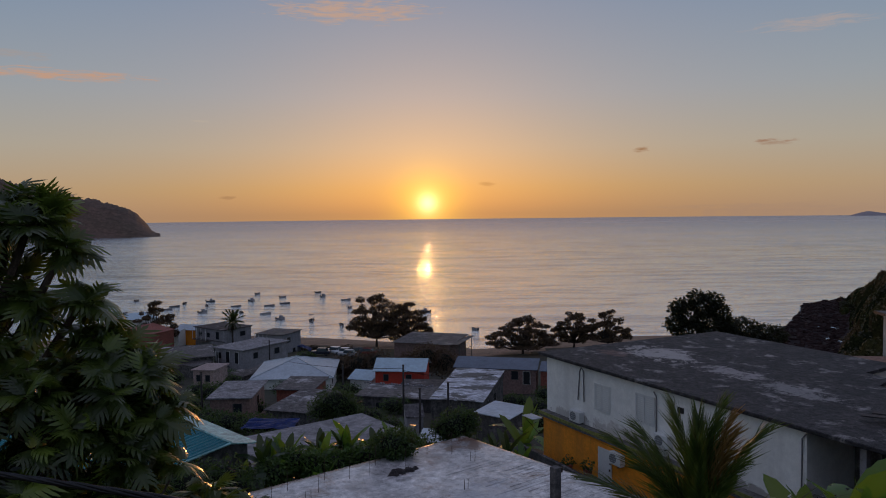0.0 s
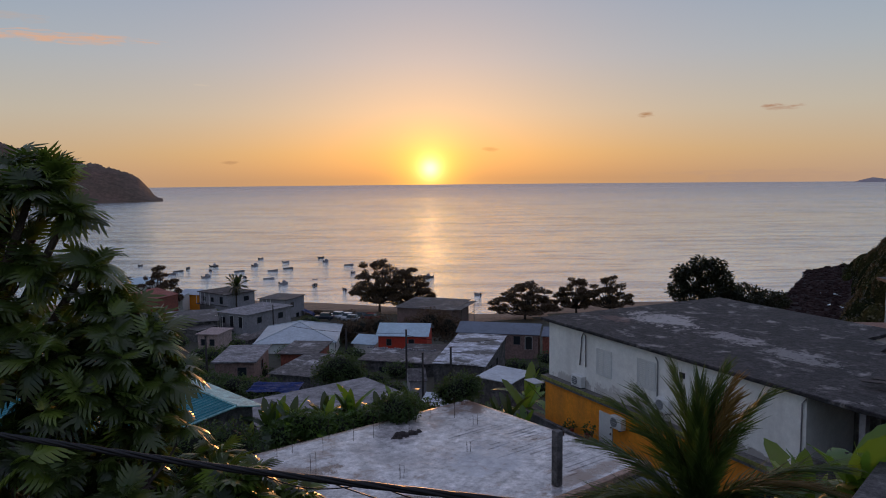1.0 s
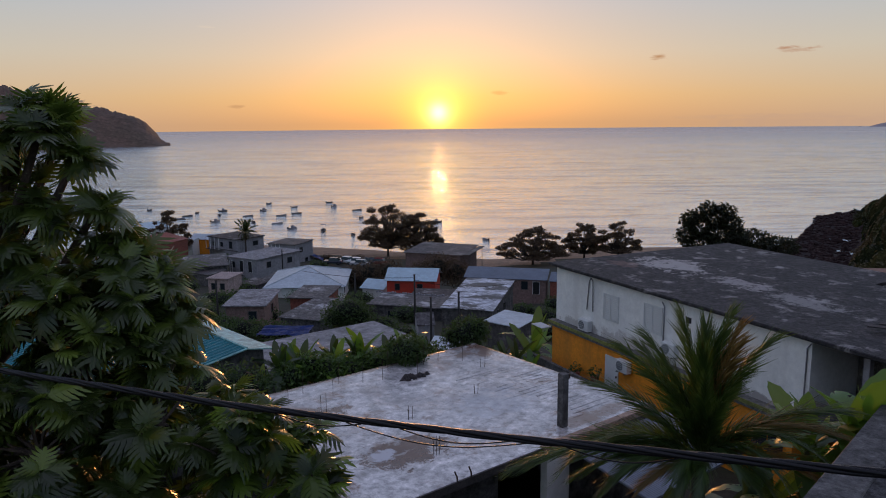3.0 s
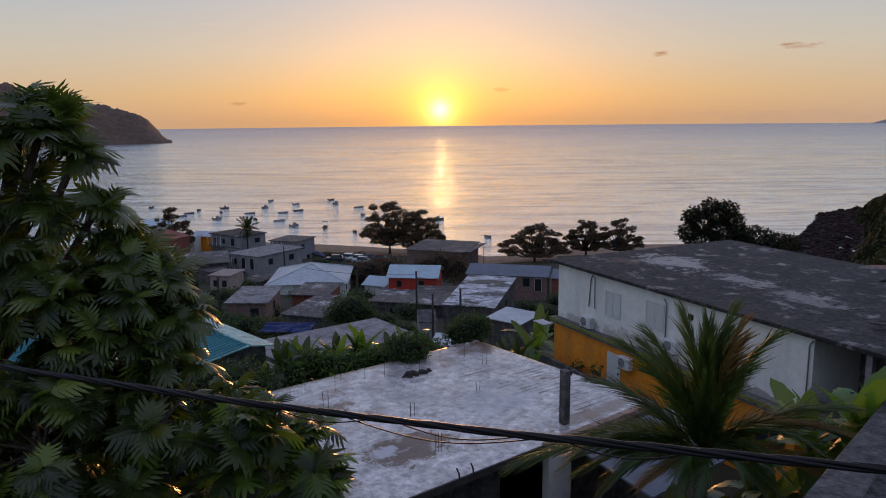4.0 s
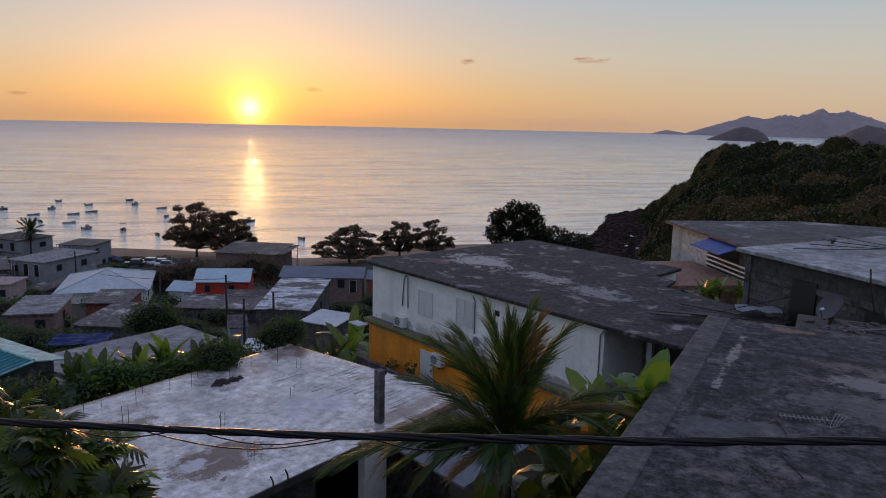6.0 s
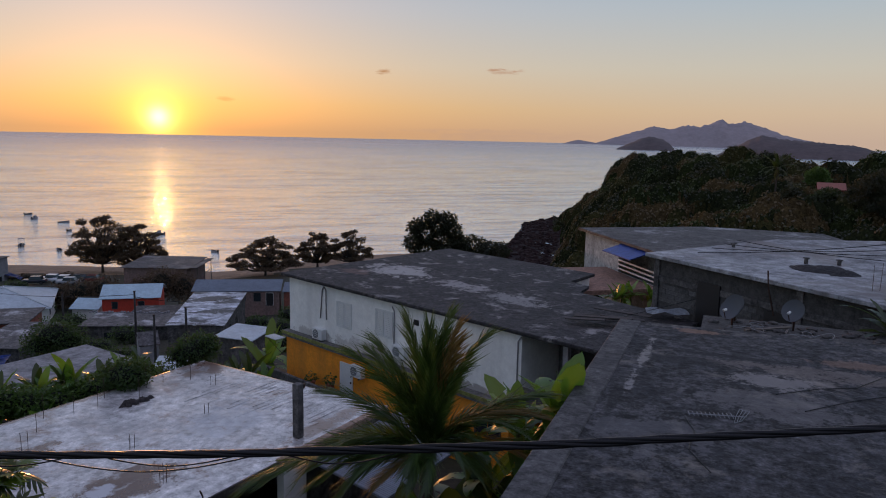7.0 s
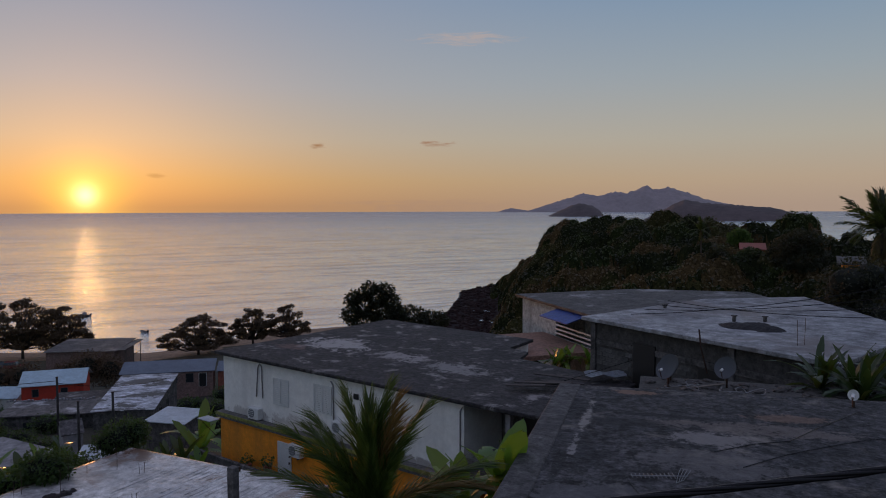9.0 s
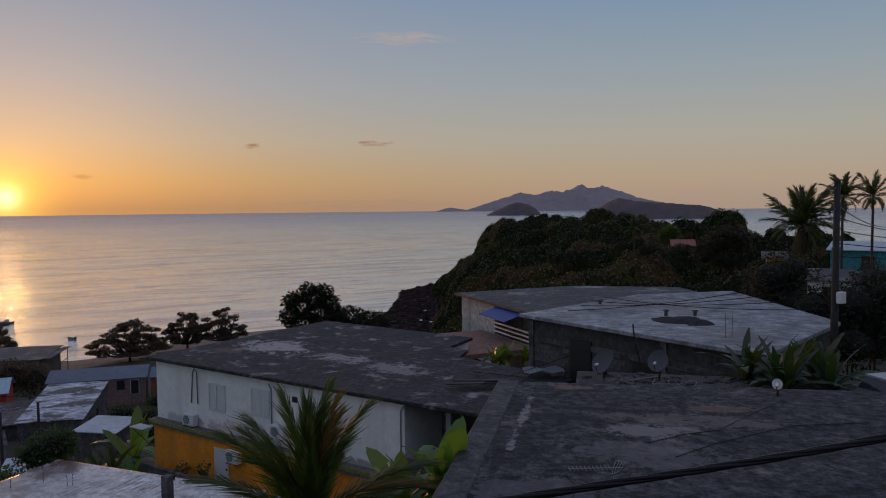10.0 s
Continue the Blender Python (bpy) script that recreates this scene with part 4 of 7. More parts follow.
part("slab", box(0.9, 14.5, -3.0, 1.6, 1.9, 2.3), surf("dark_rubble", (0.05, 0.045, 0.042), (0.09, 0.085, 0.08), 1.4, 0.9, bump=0.9), low)

# grey block-built house
bk = thing("block_house", 20.5, 27.5, 24.5, math.degrees(math.atan2(-11.6, 1.35)), "unrendered grey block house with a pale flat slab roof", "house")
BKH = 4.25
PALESLAB = surf("pale_slab", (0.33, 0.33, 0.345), (0.19, 0.192, 0.20), 0.35, 0.5, 0.8, bump=0.5, blotch=0.55, blotch_scale=1.3, stain=(0.17, 0.15, 0.145), stain_scale=0.22, stain_at=(0.5, 0.62))
MORTAR = surf("block_mortar", (0.085, 0.078, 0.074), (0.05, 0.046, 0.044), 0.8, 0.9, bump=0.5)
for a in ((0, 11.6, 0, 0.2), (0, 0.2, 0.2, 8.0), (0.2, 9.8, 8.0, 8.2), (9.8, 10.0, 0.2, 8.0)):
    part("wall", box(*a, 0, BKH), MORTAR, bk)
part("roof_slab", prism([(-0.3, -0.45), (11.9, -0.45), (10.2, 8.3), (0.9, 15.0), (-1.5, 9.6)], BKH + 0.003, BKH + 0.17), PALESLAB, bk, "pale grey slab with soot patches", bevel=0.02)
part("tie_beam", box(0.1, 11.6, -0.06, -0.004, BKH - 1.05, BKH - 0.8), CONCRETE, bk)
for px in (0.12, 7.5, 11.4):
    part("pillar", box(px - 0.15, px + 0.15, -0.09, -0.006, 0, BKH - 0.01), CONCRETE, bk)
# the wall is closed here; dark boxes stand in for the unlit inside
part("doorway", box(2.6, 3.8, -0.075, -0.003, 0.2, 3.62), DARK, bk)
part("window_opening", box(6.0, 7.2, -0.045, -0.003, 2.3, 3.15), DARK, bk)

# pale house with a blue awning
bh = thing("awning_house", 27.0, 44.5, 23.5, math.degrees(math.atan2(-9.9, -1.2)), "pale concrete house with a flat roof and a blue awning", "house")
BHH = 4.1
bm = bmesh.new()
add_box(bm, 0, 5.2, 0, 0.2, 0, BHH)
add_box(bm, 0, 0.2, 0.2, 9.0, 0, BHH)
add_box(bm, 5.0, 10.5, 2.2, 2.4, 0, BHH)
part("wall", bm, surf("grey_render", (0.46, 0.45, 0.43), (0.38, 0.37, 0.36), 0.6, 0.85, streak=((0.2, 0.19, 0.18), 1.2, 0.6)), bh)
part("roof_slab", prism([(-0.4, -0.4), (10.2, -0.4), (12.5, 13.5), (4.0, 16.0), (-0.4, 9.4)], BHH + 0.003, BHH + 0.16), GREYROOF, bh, "grey flat roof")
bm = box(0, 3.6, -1.3, 0, 0, 0.05)
for v in bm.verts:
    v.co = (6.0 + v.co.x, -0.25 + v.co.y, BHH - 0.08 + v.co.z + v.co.y * 0.3)
part("awning", bm, TARP, bh, "bright blue sheet awning")
for k in range(4):
    part("rail", box(5.2, 10.2, -0.05, 0.0, 2.06 + k * 0.27, 2.16 + k * 0.27), WHITEPAINT, bh)
part("veranda_floor", box(5.2, 10.4, -0.1, 2.2, 0, 1.95), surf("pale_floor", (0.22, 0.20, 0.19), (0.16, 0.15, 0.14), 1, 0.7), bh)
part("shed_roof", prism([(4.0, -5.5), (11.0, -5.0), (11.0, -0.3), (4.0, -0.3)], 2.0, 2.25), surf("terracotta_slab", (0.30, 0.17, 0.12), (0.22, 0.13, 0.10), 0.8, 0.85), bh, "brick-red terrace roof")

# turquoise roof
tq = thing("turquoise_house", -8.3, 28.1, 25.2, -45.4, "house with a turquoise corrugated roof and a pale back slope", "house")
# local: the ridge runs along -x, the broad slope falls towards -y
def slope(x0, x1, y0, z0, y1, z1, thick=0.05):
    bm = bmesh.new()
    a = [bm.verts.new(q) for q in ((x0, y0, z0), (x1, y0, z0), (x1, y1, z1), (x0, y1, z1))]
    b = [bm.verts.new((v.co.x, v.co.y, v.co.z - thick)) for v in a]
    bm.faces.new(a)
    bm.faces.new(b[::-1])
    for i in range(4):
        bm.faces.new((b[i], b[(i + 1) % 4], a[(i + 1) % 4], a[i]))
    return bm


part("roof", slope(-10.5, 0.0, 0.0, 0.0, -7.5, -1.1), TURQ, tq, "turquoise corrugated sheets")
for k in range(36):
    x0 = -10.35 + 0.29 * k
    part("rib", slope(x0, x0 + 0.05, -0.02, 0.035, -7.48, -1.06, 0.034), TURQ, tq)
part("back_slope", slope(-10.5, 0.0, 0.02, 0.0, 1.25, -0.24), TURQPALE, tq, "faded pale green sheets")
part("ridge_cap", tube([(-10.5, 0, 0.03), (0.02, 0, 0.03)], 0.06, 6), TURQPALE, tq)
part("verge", tube([(0.02, 0, 0.0), (0.02, -7.5, -1.1)], 0.05, 5), TURQPALE, tq)
bm = bmesh.new()
for a in ((-10.2, -0.3, -7.0, -6.8), (-10.2, -0.3, 0.9, 1.05), (-10.2, -10.0, -6.8, 0.9), (-0.5, -0.3, -6.8, 0.9)):
    add_box(bm, *a, -4.5, -1.12)
part("wall", bm, CONCRETE, tq)
part("gable", prism([(-0.5, -6.8), (-0.3, -6.8), (-0.3, 0), (-0.3, 0.9), (-0.5, 0.9), (-0.5, 0)], -1.12, lambda px, py: -0.08 + (py * 0.147 if py < 0 else -py * 0.19)), CONCRETE, tq)

# ---- the village below ----
def yaw_of(x0, y0, x1, y1):
    return math.degrees(math.atan2(y1 - y0, x1 - x0))


house("cottage", -10.1, 107.9, -6.2, 7.3, 6.0, 10.9, REDWALL, BLUEROOF, "small bright red house under a pale blue tin roof", "gable", 1.25, wins=[("f", 1.6, 1.5, 0.7, 0.9), ("f", 5.0, 1.6, 0.8, 1.0)])
house("hip_house", -28.6, 108.8, 4.0, 11.6, 12.5, 9.6, WHITEWALL, WHITETIN, "wide white house with a pale hipped tin roof", "hip", 2.0, over=0.5, wins=[("r", 3, 1.6, 1, 1.1), ("r", 8, 1.6, 1, 1.1)])
house("annex", -14.6, 114.0, -20, 3.6, 5.0, 8.4, WHITEWALL, BLUEROOF, "low annex with a pale tin gable", "gable", 0.9)
house("block_of_flats", -41.9, 133.4, -30.6, 7.3, 11.4, 10.0, LIGHTWALL, PALEROOF, "two-storey bare concrete house with a veranda", "flat", wins=[("d", 3.4, 2.4, 0.9, 2.0), ("d", 5.6, 2.4, 0.9, 2.0), ("f", 1.2, 1.8, 0.9, 1.0), ("r", 3, 1.8, 1.0, 1.0), ("r", 8.5, 1.8, 1.2, 1.0), ("r", 6, 4.8, 1.2, 1.1)])
house("shore_house", -59.4, 174.9, -36.0, 10.6, 8.0, 7.6, LIGHTWALL, BROWNROOF, "two-storey grey house by the beach", "flat", wins=[("f", 2, 2.0, 1.0, 1.0), ("f", 5, 2.0, 1.0, 1.0), ("f", 8.4, 2.2, 1.1, 1.6), ("r", 5.5, 1.9, 1.4, 1.0)])
house("brown_roof_house", -41.3, 160.8, -19.0, 6.8, 7.6, 8.0, LIGHTWALL, DARKTIN, "grey house with a brown tin roof near the sand", "flat", wins=[("r", 2.4, 1.9, 1.3, 1.0), ("f", 3, 1.9, 1, 1), ("r", 4.6, 4.6, 1.1, 1.0)], thick=0.1)
house("white_roof_house", -77.0, 171.8, 44.5, 9.8, 6.8, 9.5, WHITEWALL, BLUEROOF, "tall pale house with a white tin roof", "shed", 0.7, over=0.2)
house("oxide_house", -63.8, 157.8, 70, 8.0, 5.8, 8.5, BRICKRED, REDTIN, "house with a rust-red tin roof", "shed", 1.2, over=0.2)
house("orange_gable", -65.0, 178.0, -14, 5.0, 4.5, 6.6, ORANGE, WHITETIN, "small orange and white house", "gable", 0.9)
house("white_store", -66.2, 174.0, -8, 3.2, 3.5, 6.7, WHITEWALL, WHITETIN, "small white store by the beach", "shed", 0.3, over=0.15)
house("flat_roof_house", -48.3, 125.0, 19.7, 8.4, 12.4, 9.4, CONCRETE, GREYROOF, "low house under a stained grey roof", "flat", wins=[("f", 6, 1.8, 1, 1), ("r", 3, 1.8, 1, 1)])
house("pink_house", -37.2, 108.0, -9.8, 3.2, 4.6, 11.2, PALEPINK, PINKROOF, "small faded pink house", "flat", wins=[("f", 0.9, 1.6, 0.7, 0.9), ("f", 2.3, 1.6, 0.7, 0.9)], over=0.25)
house("patched_roof_house", -25.0, 77.6, 2.0, 4.2, 7.6, 14.5, PINK, PALEROOF, "grey block house with a whitish patch on its roof", "flat", wins=[("f", 2.9, 1.5, 0.9, 0.9), ("r", 4, 1.6, 0.9, 0.9)])
house("red_brown_house", -20.5, 89.1, -6.0, 4.4, 6.6, 12.7, BRICKRED, GREYROOF, "red-walled house with a dark flat roof", "flat", over=0.4, thick=0.12)
house("tin_shack", -18.4, 75.2, -17.8, 4.6, 8.2, 13.9, CONCRETE, GREYROOF, "low shack under grey tin sheets", "shed", 0.25, over=0.25)
house("rusty_roof_house", -1.3, 78.0, -16.8, 5.6, 10.6, 14.15, CONCRETE, RUSTTIN, "house with a large patchy rusty tin roof", "shed", 1.1, over=0.2, wins=[("r", 3.0, 1.5, 0.8, 0.9), ("r", 6.0, 1.4, 0.8, 0.9)])
house("long_house", 1.8, 111.4, -13.0, 12.4, 3.4, 10.5, PINK, NAVYTIN, "long low house with a slate-blue tin roof", "shed", 1.0, over=0.25, wins=[("f", 7, 1.5, 1.0, 1.2), ("f", 9.2, 1.5, 1.0, 1.2), ("d", 11.0, 2.2, 1.0, 1.9)])
hall = house("beach_hall", -10.2, 152.6, -19, 12.2, 11.5, 7.25, PINK, DARKTIN, "brown flat-roofed hall beside the beach", "shed", 0.3, over=0.5)
for k in range(3):
    part("veranda_post", box(13.6, 13.72, 2.0 + 4.4 * k, 2.12 + 4.4 * k, 0, 5.3), WOOD, hall)
part("veranda_roof", box(12.75, 14.1, 0.0, 11.6, 5.3, 5.38), DARKTIN, hall)
part("veranda_rail", box(13.62, 13.7, 0.6, 11.2, 3.2, 3.3), WOOD, hall)
house("row_house", -10.8, 90.7, -15.2, 9.6, 6.0, 11.4, CONCRETE, GREYROOF, "low grey house with a rubble-edged roof", "flat", wins=[("f", 3, 1.9, 1.0, 1.2), ("f", 7.5, 1.9, 0.9, 1.2)])
house("back_row_house", -6.0, 98.5, -8, 6.5, 5.0, 10.4, CONCRETE, BROWNROOF, "low house with a patched brown roof", "flat", over=0.25)
house("white_tin_shed", 2.7, 61.2, -38.7, 3.4, 3.0, 17.2, CONCRETE, WHITETIN, "shed with a bright white tin roof", "shed", 0.3, over=0.15)
house("ridge_house", -10.6, 30.4, 37.4, 11.0, 4.5, 22.75, CONCRETE, LIGHTCONC, "low house with a smooth grey concrete roof", "flat", over=0.0)
house("lean_to", -35.8, 118.0, -24.5, 4.0, 4.4, 8.3, CONCRETE, BROWNROOF, "low brown lean-to between two houses", "flat", over=0.2, thick=0.08)
house("back_shed", -33.1, 123.3, -18.8, 3.4, 5.6, 7.9, BRICKRED, DARKTIN, "small dark shed behind a grey house", "shed", 0.3, over=0.2)
house("side_shack", -46.4, 126.0, -34.0, 5.0, 3.6, 8.6, CONCRETE, DARKTIN, "low dark shack beside a stained roof", "shed", 0.3, over=0.2)
house("blue_shed", 14.6, 108.8, -14.0, 3.0, 3.0, 10.3, BRICKRED, NAVYTIN, "small red shed with a blue tin roof", "shed", 0.8, over=0.2)
house("gable_shed", -3.3, 64.8, 8, 1.5, 3, 15.9, LIGHTWALL, GREYROOF, "small shed with a pale pointed gable", "gable", 0.7, over=0.1)
house("patch_roof", -1.9, 54.5, -12, 1.9, 2.2, 16.9, PINK, WHITETIN, "tiny shelter under a pale tin sheet", "shed", 0.25, over=0.2)
# rubble along the row house's roof edge
for k in range(26):
    t = thing("stone", -10.4 + 0.36 * k, 96.8 - 0.1 * k + 0.15 * math.sin(k * 2.1), 11.56, k * 37, "pale stone laid along a roof's edge", "stone", "roof stones")
    part("block", box(-0.14, 0.16, -0.12, 0.1, 0, 0.16 + 0.08 * math.sin(k * 1.3)), LIGHTWALL, t, bevel=0.03)
# blue tarpaulin on the ground
bm = bmesh.new()
n = 10
vs = [[bm.verts.new((-17.8 + 4.6 * i / n, 63.4 + 3.2 * j / n, 15.4 + 0.25 * noise.noise((i * 0.6, j * 0.7, 3)))) for i in range(n + 1)] for j in range(n + 1)]
for j in range(n):
    for i in range(n):
        bm.faces.new((vs[j][i], vs[j][i + 1], vs[j + 1][i + 1], vs[j + 1][i]))
bmesh.ops.solidify(bm, geom=bm.faces[:], thickness=0.03)
tagged(part("tarpaulin", bm, TARP, None), "crumpled dark blue tarpaulin spread over a yard", "tarpaulin")

bm = bmesh.new()
vs = [[bm.verts.new((-33.6 + 0.45 * i, 164.2 + 0.5 * j, 4.6 - 0.09 * i * i * 0.2 + 0.3 * noise.noise((i * 0.7, j * 0.6, 12)))) for i in range(9)] for j in range(7)]
for j in range(6):
    for i in range(8):
        bm.faces.new((vs[j][i], vs[j][i + 1], vs[j + 1][i + 1], vs[j + 1][i]))
bmesh.ops.solidify(bm, geom=bm.faces[:], thickness=0.03)
t = thing("tarpaulin_shelter", -31.6, 165.6, 1.9, 0, "blue tarpaulin shelter beside a beach house", "shelter")
cover = part("tarpaulin", bm, TARP, t)
cover.data.transform(Matrix.Translation((31.6, -165.6, -1.9)))
for px, py in ((-1.9, -1.3), (1.4, -1.3), (-1.9, 1.3), (1.4, 1.3)):
    part("post", tube([(px, py, -0.3), (px, py, 2.1)], 0.05, 6), WOOD, t)

# floor bands and balconies of the two-storey houses
for t in [o for o in scene.objects if o.name in ("block_of_flats", "shore_house", "brown_roof_house")]:
    w = max(v.co.x for v in t.children[0].data.vertices)
    h = max(v.co.z for v in t.children[0].data.vertices)
    part("floor_band", box(-0.08, w + 0.08, -0.12, 0.0, h - 2.95, h - 2.75), CONCRETE, t)
    rail = part("balcony", box(0.2, w * 0.5, -1.1, -0.121, h - 2.95, h - 2.83), CONCRETE, t)
    for k in range(4):
        part("baluster", box(0.25 + k * w * 0.15, 0.33 + k * w * 0.15, -1.08, -1.0, h - 2.829, h - 0.02), WHITEPAINT, rail)

# ---- plants ----
def lobed_leaf(lobes=5, length=1.0):
    """A big leaf cut nearly to its midrib into long pointed fingers; +y is its tip, it hangs over and folds along the rib."""
    v, f = [], []

    def put(x, y, up=0.0):
        z = -0.34 * y * y + 0.18 * y - 0.16 * abs(x) - 0.35 * x * x + up
        v.append((x * length, y * length, z * length))
        return len(v) - 1

    rib = [put(0, 0.05 + 0.75 * i / lobes, -0.02) for i in range(lobes + 1)]
    tip = put(0, 1.04)
    for s in (-1, 1):
        inner = [put(s * (0.055 + 0.035 * math.sin(math.pi * i / lobes)), 0.07 + 0.75 * i / lobes) for i in range(lobes + 1)]
        for i in range(lobes):
            f.append((rib[i], inner[i], inner[i + 1], rib[i + 1])[:: s])
            k = (i + 0.5) / lobes
            reach = 0.13 + 0.26 * math.sin(math.pi * (0.12 + 0.74 * k))
            y0 = 0.07 + 0.75 * i / lobes
            pitch = 0.75 / lobes
            rise_y = 0.10 + 0.14 * k
            a = put(s * (0.08 + reach * 0.5), y0 + pitch * 0.10 + rise_y * 0.5, 0.015)
            b = put(s * (0.07 + reach * 0.45), y0 + pitch * 0.82 + rise_y * 0.55, 0.015)
            c = put(s * (0.08 + reach * 0.84), y0 + pitch * 0.26 + rise_y * 0.95)
            d = put(s * (0.07 + reach * 0.78), y0 + pitch * 0.80 + rise_y * 1.05)
            e = put(s * (0.08 + reach * 1.08), y0 + pitch * 0.66 + rise_y * 1.5)
            f.append((inner[i], a, b, inner[i + 1])[:: s])
            f.append((a, c, d, b)[:: s])
            f.append((c, e, d)[:: s])
        side = put(s * 0.085, 0.90, 0.01)
        f.append((rib[lobes], inner[lobes], side, tip)[:: s])
    return v, f


def breadfruit():
    lobes = [(-4.3, 7.15, 33.85, 0.36), (-3.95, 7.15, 33.3, 0.36), (-4.5, 7.2, 32.75, 0.7), (-3.4, 7.35, 32.5, 0.58), (-3.0, 7.3, 32.05, 0.42), (-3.65, 6.8, 31.85, 0.85), (-3.8, 6.25, 31.05, 0.85), (-2.85, 6.7, 31.15, 0.66), (-2.05, 6.55, 30.92, 0.5), (-1.38, 6.5, 30.62, 0.38), (-5.6, 7.2, 32.6, 1.3), (-5.2, 6.4, 31.2, 1.2), (-3.3, 6.6, 30.1, 0.9), (-3.9, 6.94, 33.95, 0.16), (-4.1, 7.2, 34.15, 0.2), (-3.85, 7.35, 34.05, 0.15), (-3.66, 7.08, 33.7, 0.14), (-3.5, 7.15, 33.25, 0.16), (-3.42, 7.18, 32.85, 0.2), (-3.2, 7.28, 32.65, 0.18), (-3.0, 7.36, 32.4, 0.18), (-2.9, 7.4, 32.05, 0.18), (-2.95, 7.38, 31.75, 0.2), (-2.35, 7.3, 31.0, 0.34), (-1.75, 7.3, 30.65, 0.34)]
    foot = Vector((-5.4, 7.6, 24.8))
    t = thing("breadfruit_tree", *foot, 0, "large breadfruit tree with glossy deeply lobed dark green leaves", "tree")
    part("trunk", tube([(0, 0, -0.5), (0.1, 0, 2.5), (0.2, -0.1, 5.0), (0.4, -0.2, 7.0)], [0.3, 0.24, 0.2, 0.14], 9), BARK, t, smooth=True)
    tips, ways = [], []
    for x, y, z, r in lobes:
        c = Vector((x, y, z)) - foot
        low = Vector((0.2, -0.1, max(1.5, c.z - 2.0)))
        part("limb", tube([low, (low + c) / 2 + Vector((0, 0, -0.2)), c], [0.09, 0.06, 0.03], 6), BARK, t, smooth=True)
        bm = bmesh.new()
        for k in range(int((7.0 if z > 32.9 else 10 if z > 32.3 else 18) * (r / 0.6) ** 1.7) + 3):
            d = Vector(RNG.normal(size=3))
            d.normalize()
            d.z = d.z * 0.8 + 0.2
            p = c + d * r * (0.55 + 0.45 * RNG.random())
            add_tube(bm, [c, (c + p) / 2 + Vector((0, 0, -0.06)), p], [0.02, 0.014, 0.01], 4, False)
            tips.append(p)
            ways.append((d * 0.7 + Vector((0, 0, 0.75))).normalized())
        part("branching", bm, BARK, t)["kind"] = "stuff"
    pos, dirs, ups, sizes = [], [], [], []
    for p, w in zip(tips, ways):
        a = w.orthogonal().normalized()
        b = w.cross(a)
        n = int(RNG.integers(7, 11))
        ph = RNG.random() * 6.28
        for k in range(n):
            q = ph + k * 2.4
            lift = 1.0 - 2.0 * k / n + 0.35 * RNG.normal()
            d = a * math.cos(q) + b * math.sin(q) + w * lift
            pos.append(p - w * 0.06 * k / n)
            dirs.append(d)
            ups.append(w + Vector((0, 0, 0.6)) + Vector(RNG.normal(size=3)) * 0.45)
            sizes.append(0.21 + 0.15 * RNG.random() if k > 1 else 0.16 + 0.08 * RNG.random())
    mats = turned(np.array(pos), np.array(dirs), np.array(ups), np.array(sizes))
    v, f = lobed_leaf(5)
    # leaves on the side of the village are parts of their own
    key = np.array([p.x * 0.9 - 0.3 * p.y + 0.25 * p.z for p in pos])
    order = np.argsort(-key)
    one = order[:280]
    shared = []
    for n in (4, 5, 5):
        lv, lf = lobed_leaf(n)
        me = bpy.data.meshes.new("leaf")
        me.from_pydata(lv, [], lf)
        me.materials.append(BREADLEAF_ONE)
        shared.append(me)
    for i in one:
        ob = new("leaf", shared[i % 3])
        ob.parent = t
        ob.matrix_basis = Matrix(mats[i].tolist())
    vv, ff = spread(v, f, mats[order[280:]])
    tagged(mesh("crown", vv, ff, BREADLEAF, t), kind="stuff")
    return t


def frond_mesh(length, leaflets, droop, width, seed, thick=1.0, open_=0.72, raised=0.20, hang=1.0):
    """A feather palm leaf along +y, arching over under its weight."""
    rng = np.random.default_rng(seed)
    v, f = [], []

    def spine(k):
        a = droop * k
        return Vector((0, length * (math.sin(a) / max(droop, 0.05)), length * ((math.cos(a) - 1) / max(droop, 0.05))))

    n = 12
    for i in range(n + 1):
        p, r = spine(i / n), 0.022 * length / 2.5 * (1.15 - i / n)
        for q in ((-r, 0, 0), (0, 0, r), (r, 0, 0), (0, 0, -r)):
            v.append(tuple(p + Vector(q)))
    for i in range(n):
        for q in range(4):
            f.append((i * 4 + q, i * 4 + (q + 1) % 4, i * 4 + 4 + (q + 1) % 4, i * 4 + 4 + q))
    for i in range(leaflets):
        k = 0.12 + 0.87 * i / leaflets
        p = spine(k)
        tang = (spine(min(k + 0.02, 1.0)) - spine(k - 0.02)).normalized()
        ln = width * math.sin(math.pi * (0.18 + 0.72 * k)) ** 0.6 * (0.75 + 0.5 * rng.random())
        for s in (-1, 1):
            out = Vector((s * open_ * (1.0 - 0.47 * k), 0, 0)) + tang * (0.72 + 0.45 * k) + Vector((0, 0, raised + 0.16 * rng.normal()))
            out.normalize()
            mid = p + out * ln * 0.5 + Vector((0, 0, -0.04 * ln))
            end = p + out * ln + Vector((0, 0, -(0.18 + 0.45 * rng.random()) * hang * ln))
            wd = tang * 0.027 * thick * length / 2.5
            b = len(v)
            v.extend([tuple(p - wd * 0.7), tuple(p + wd * 0.7), tuple(mid + wd), tuple(mid - wd), tuple(end)])
            f.extend([(b, b + 1, b + 2, b + 3), (b + 3, b + 2, b + 4)])
    return v, f


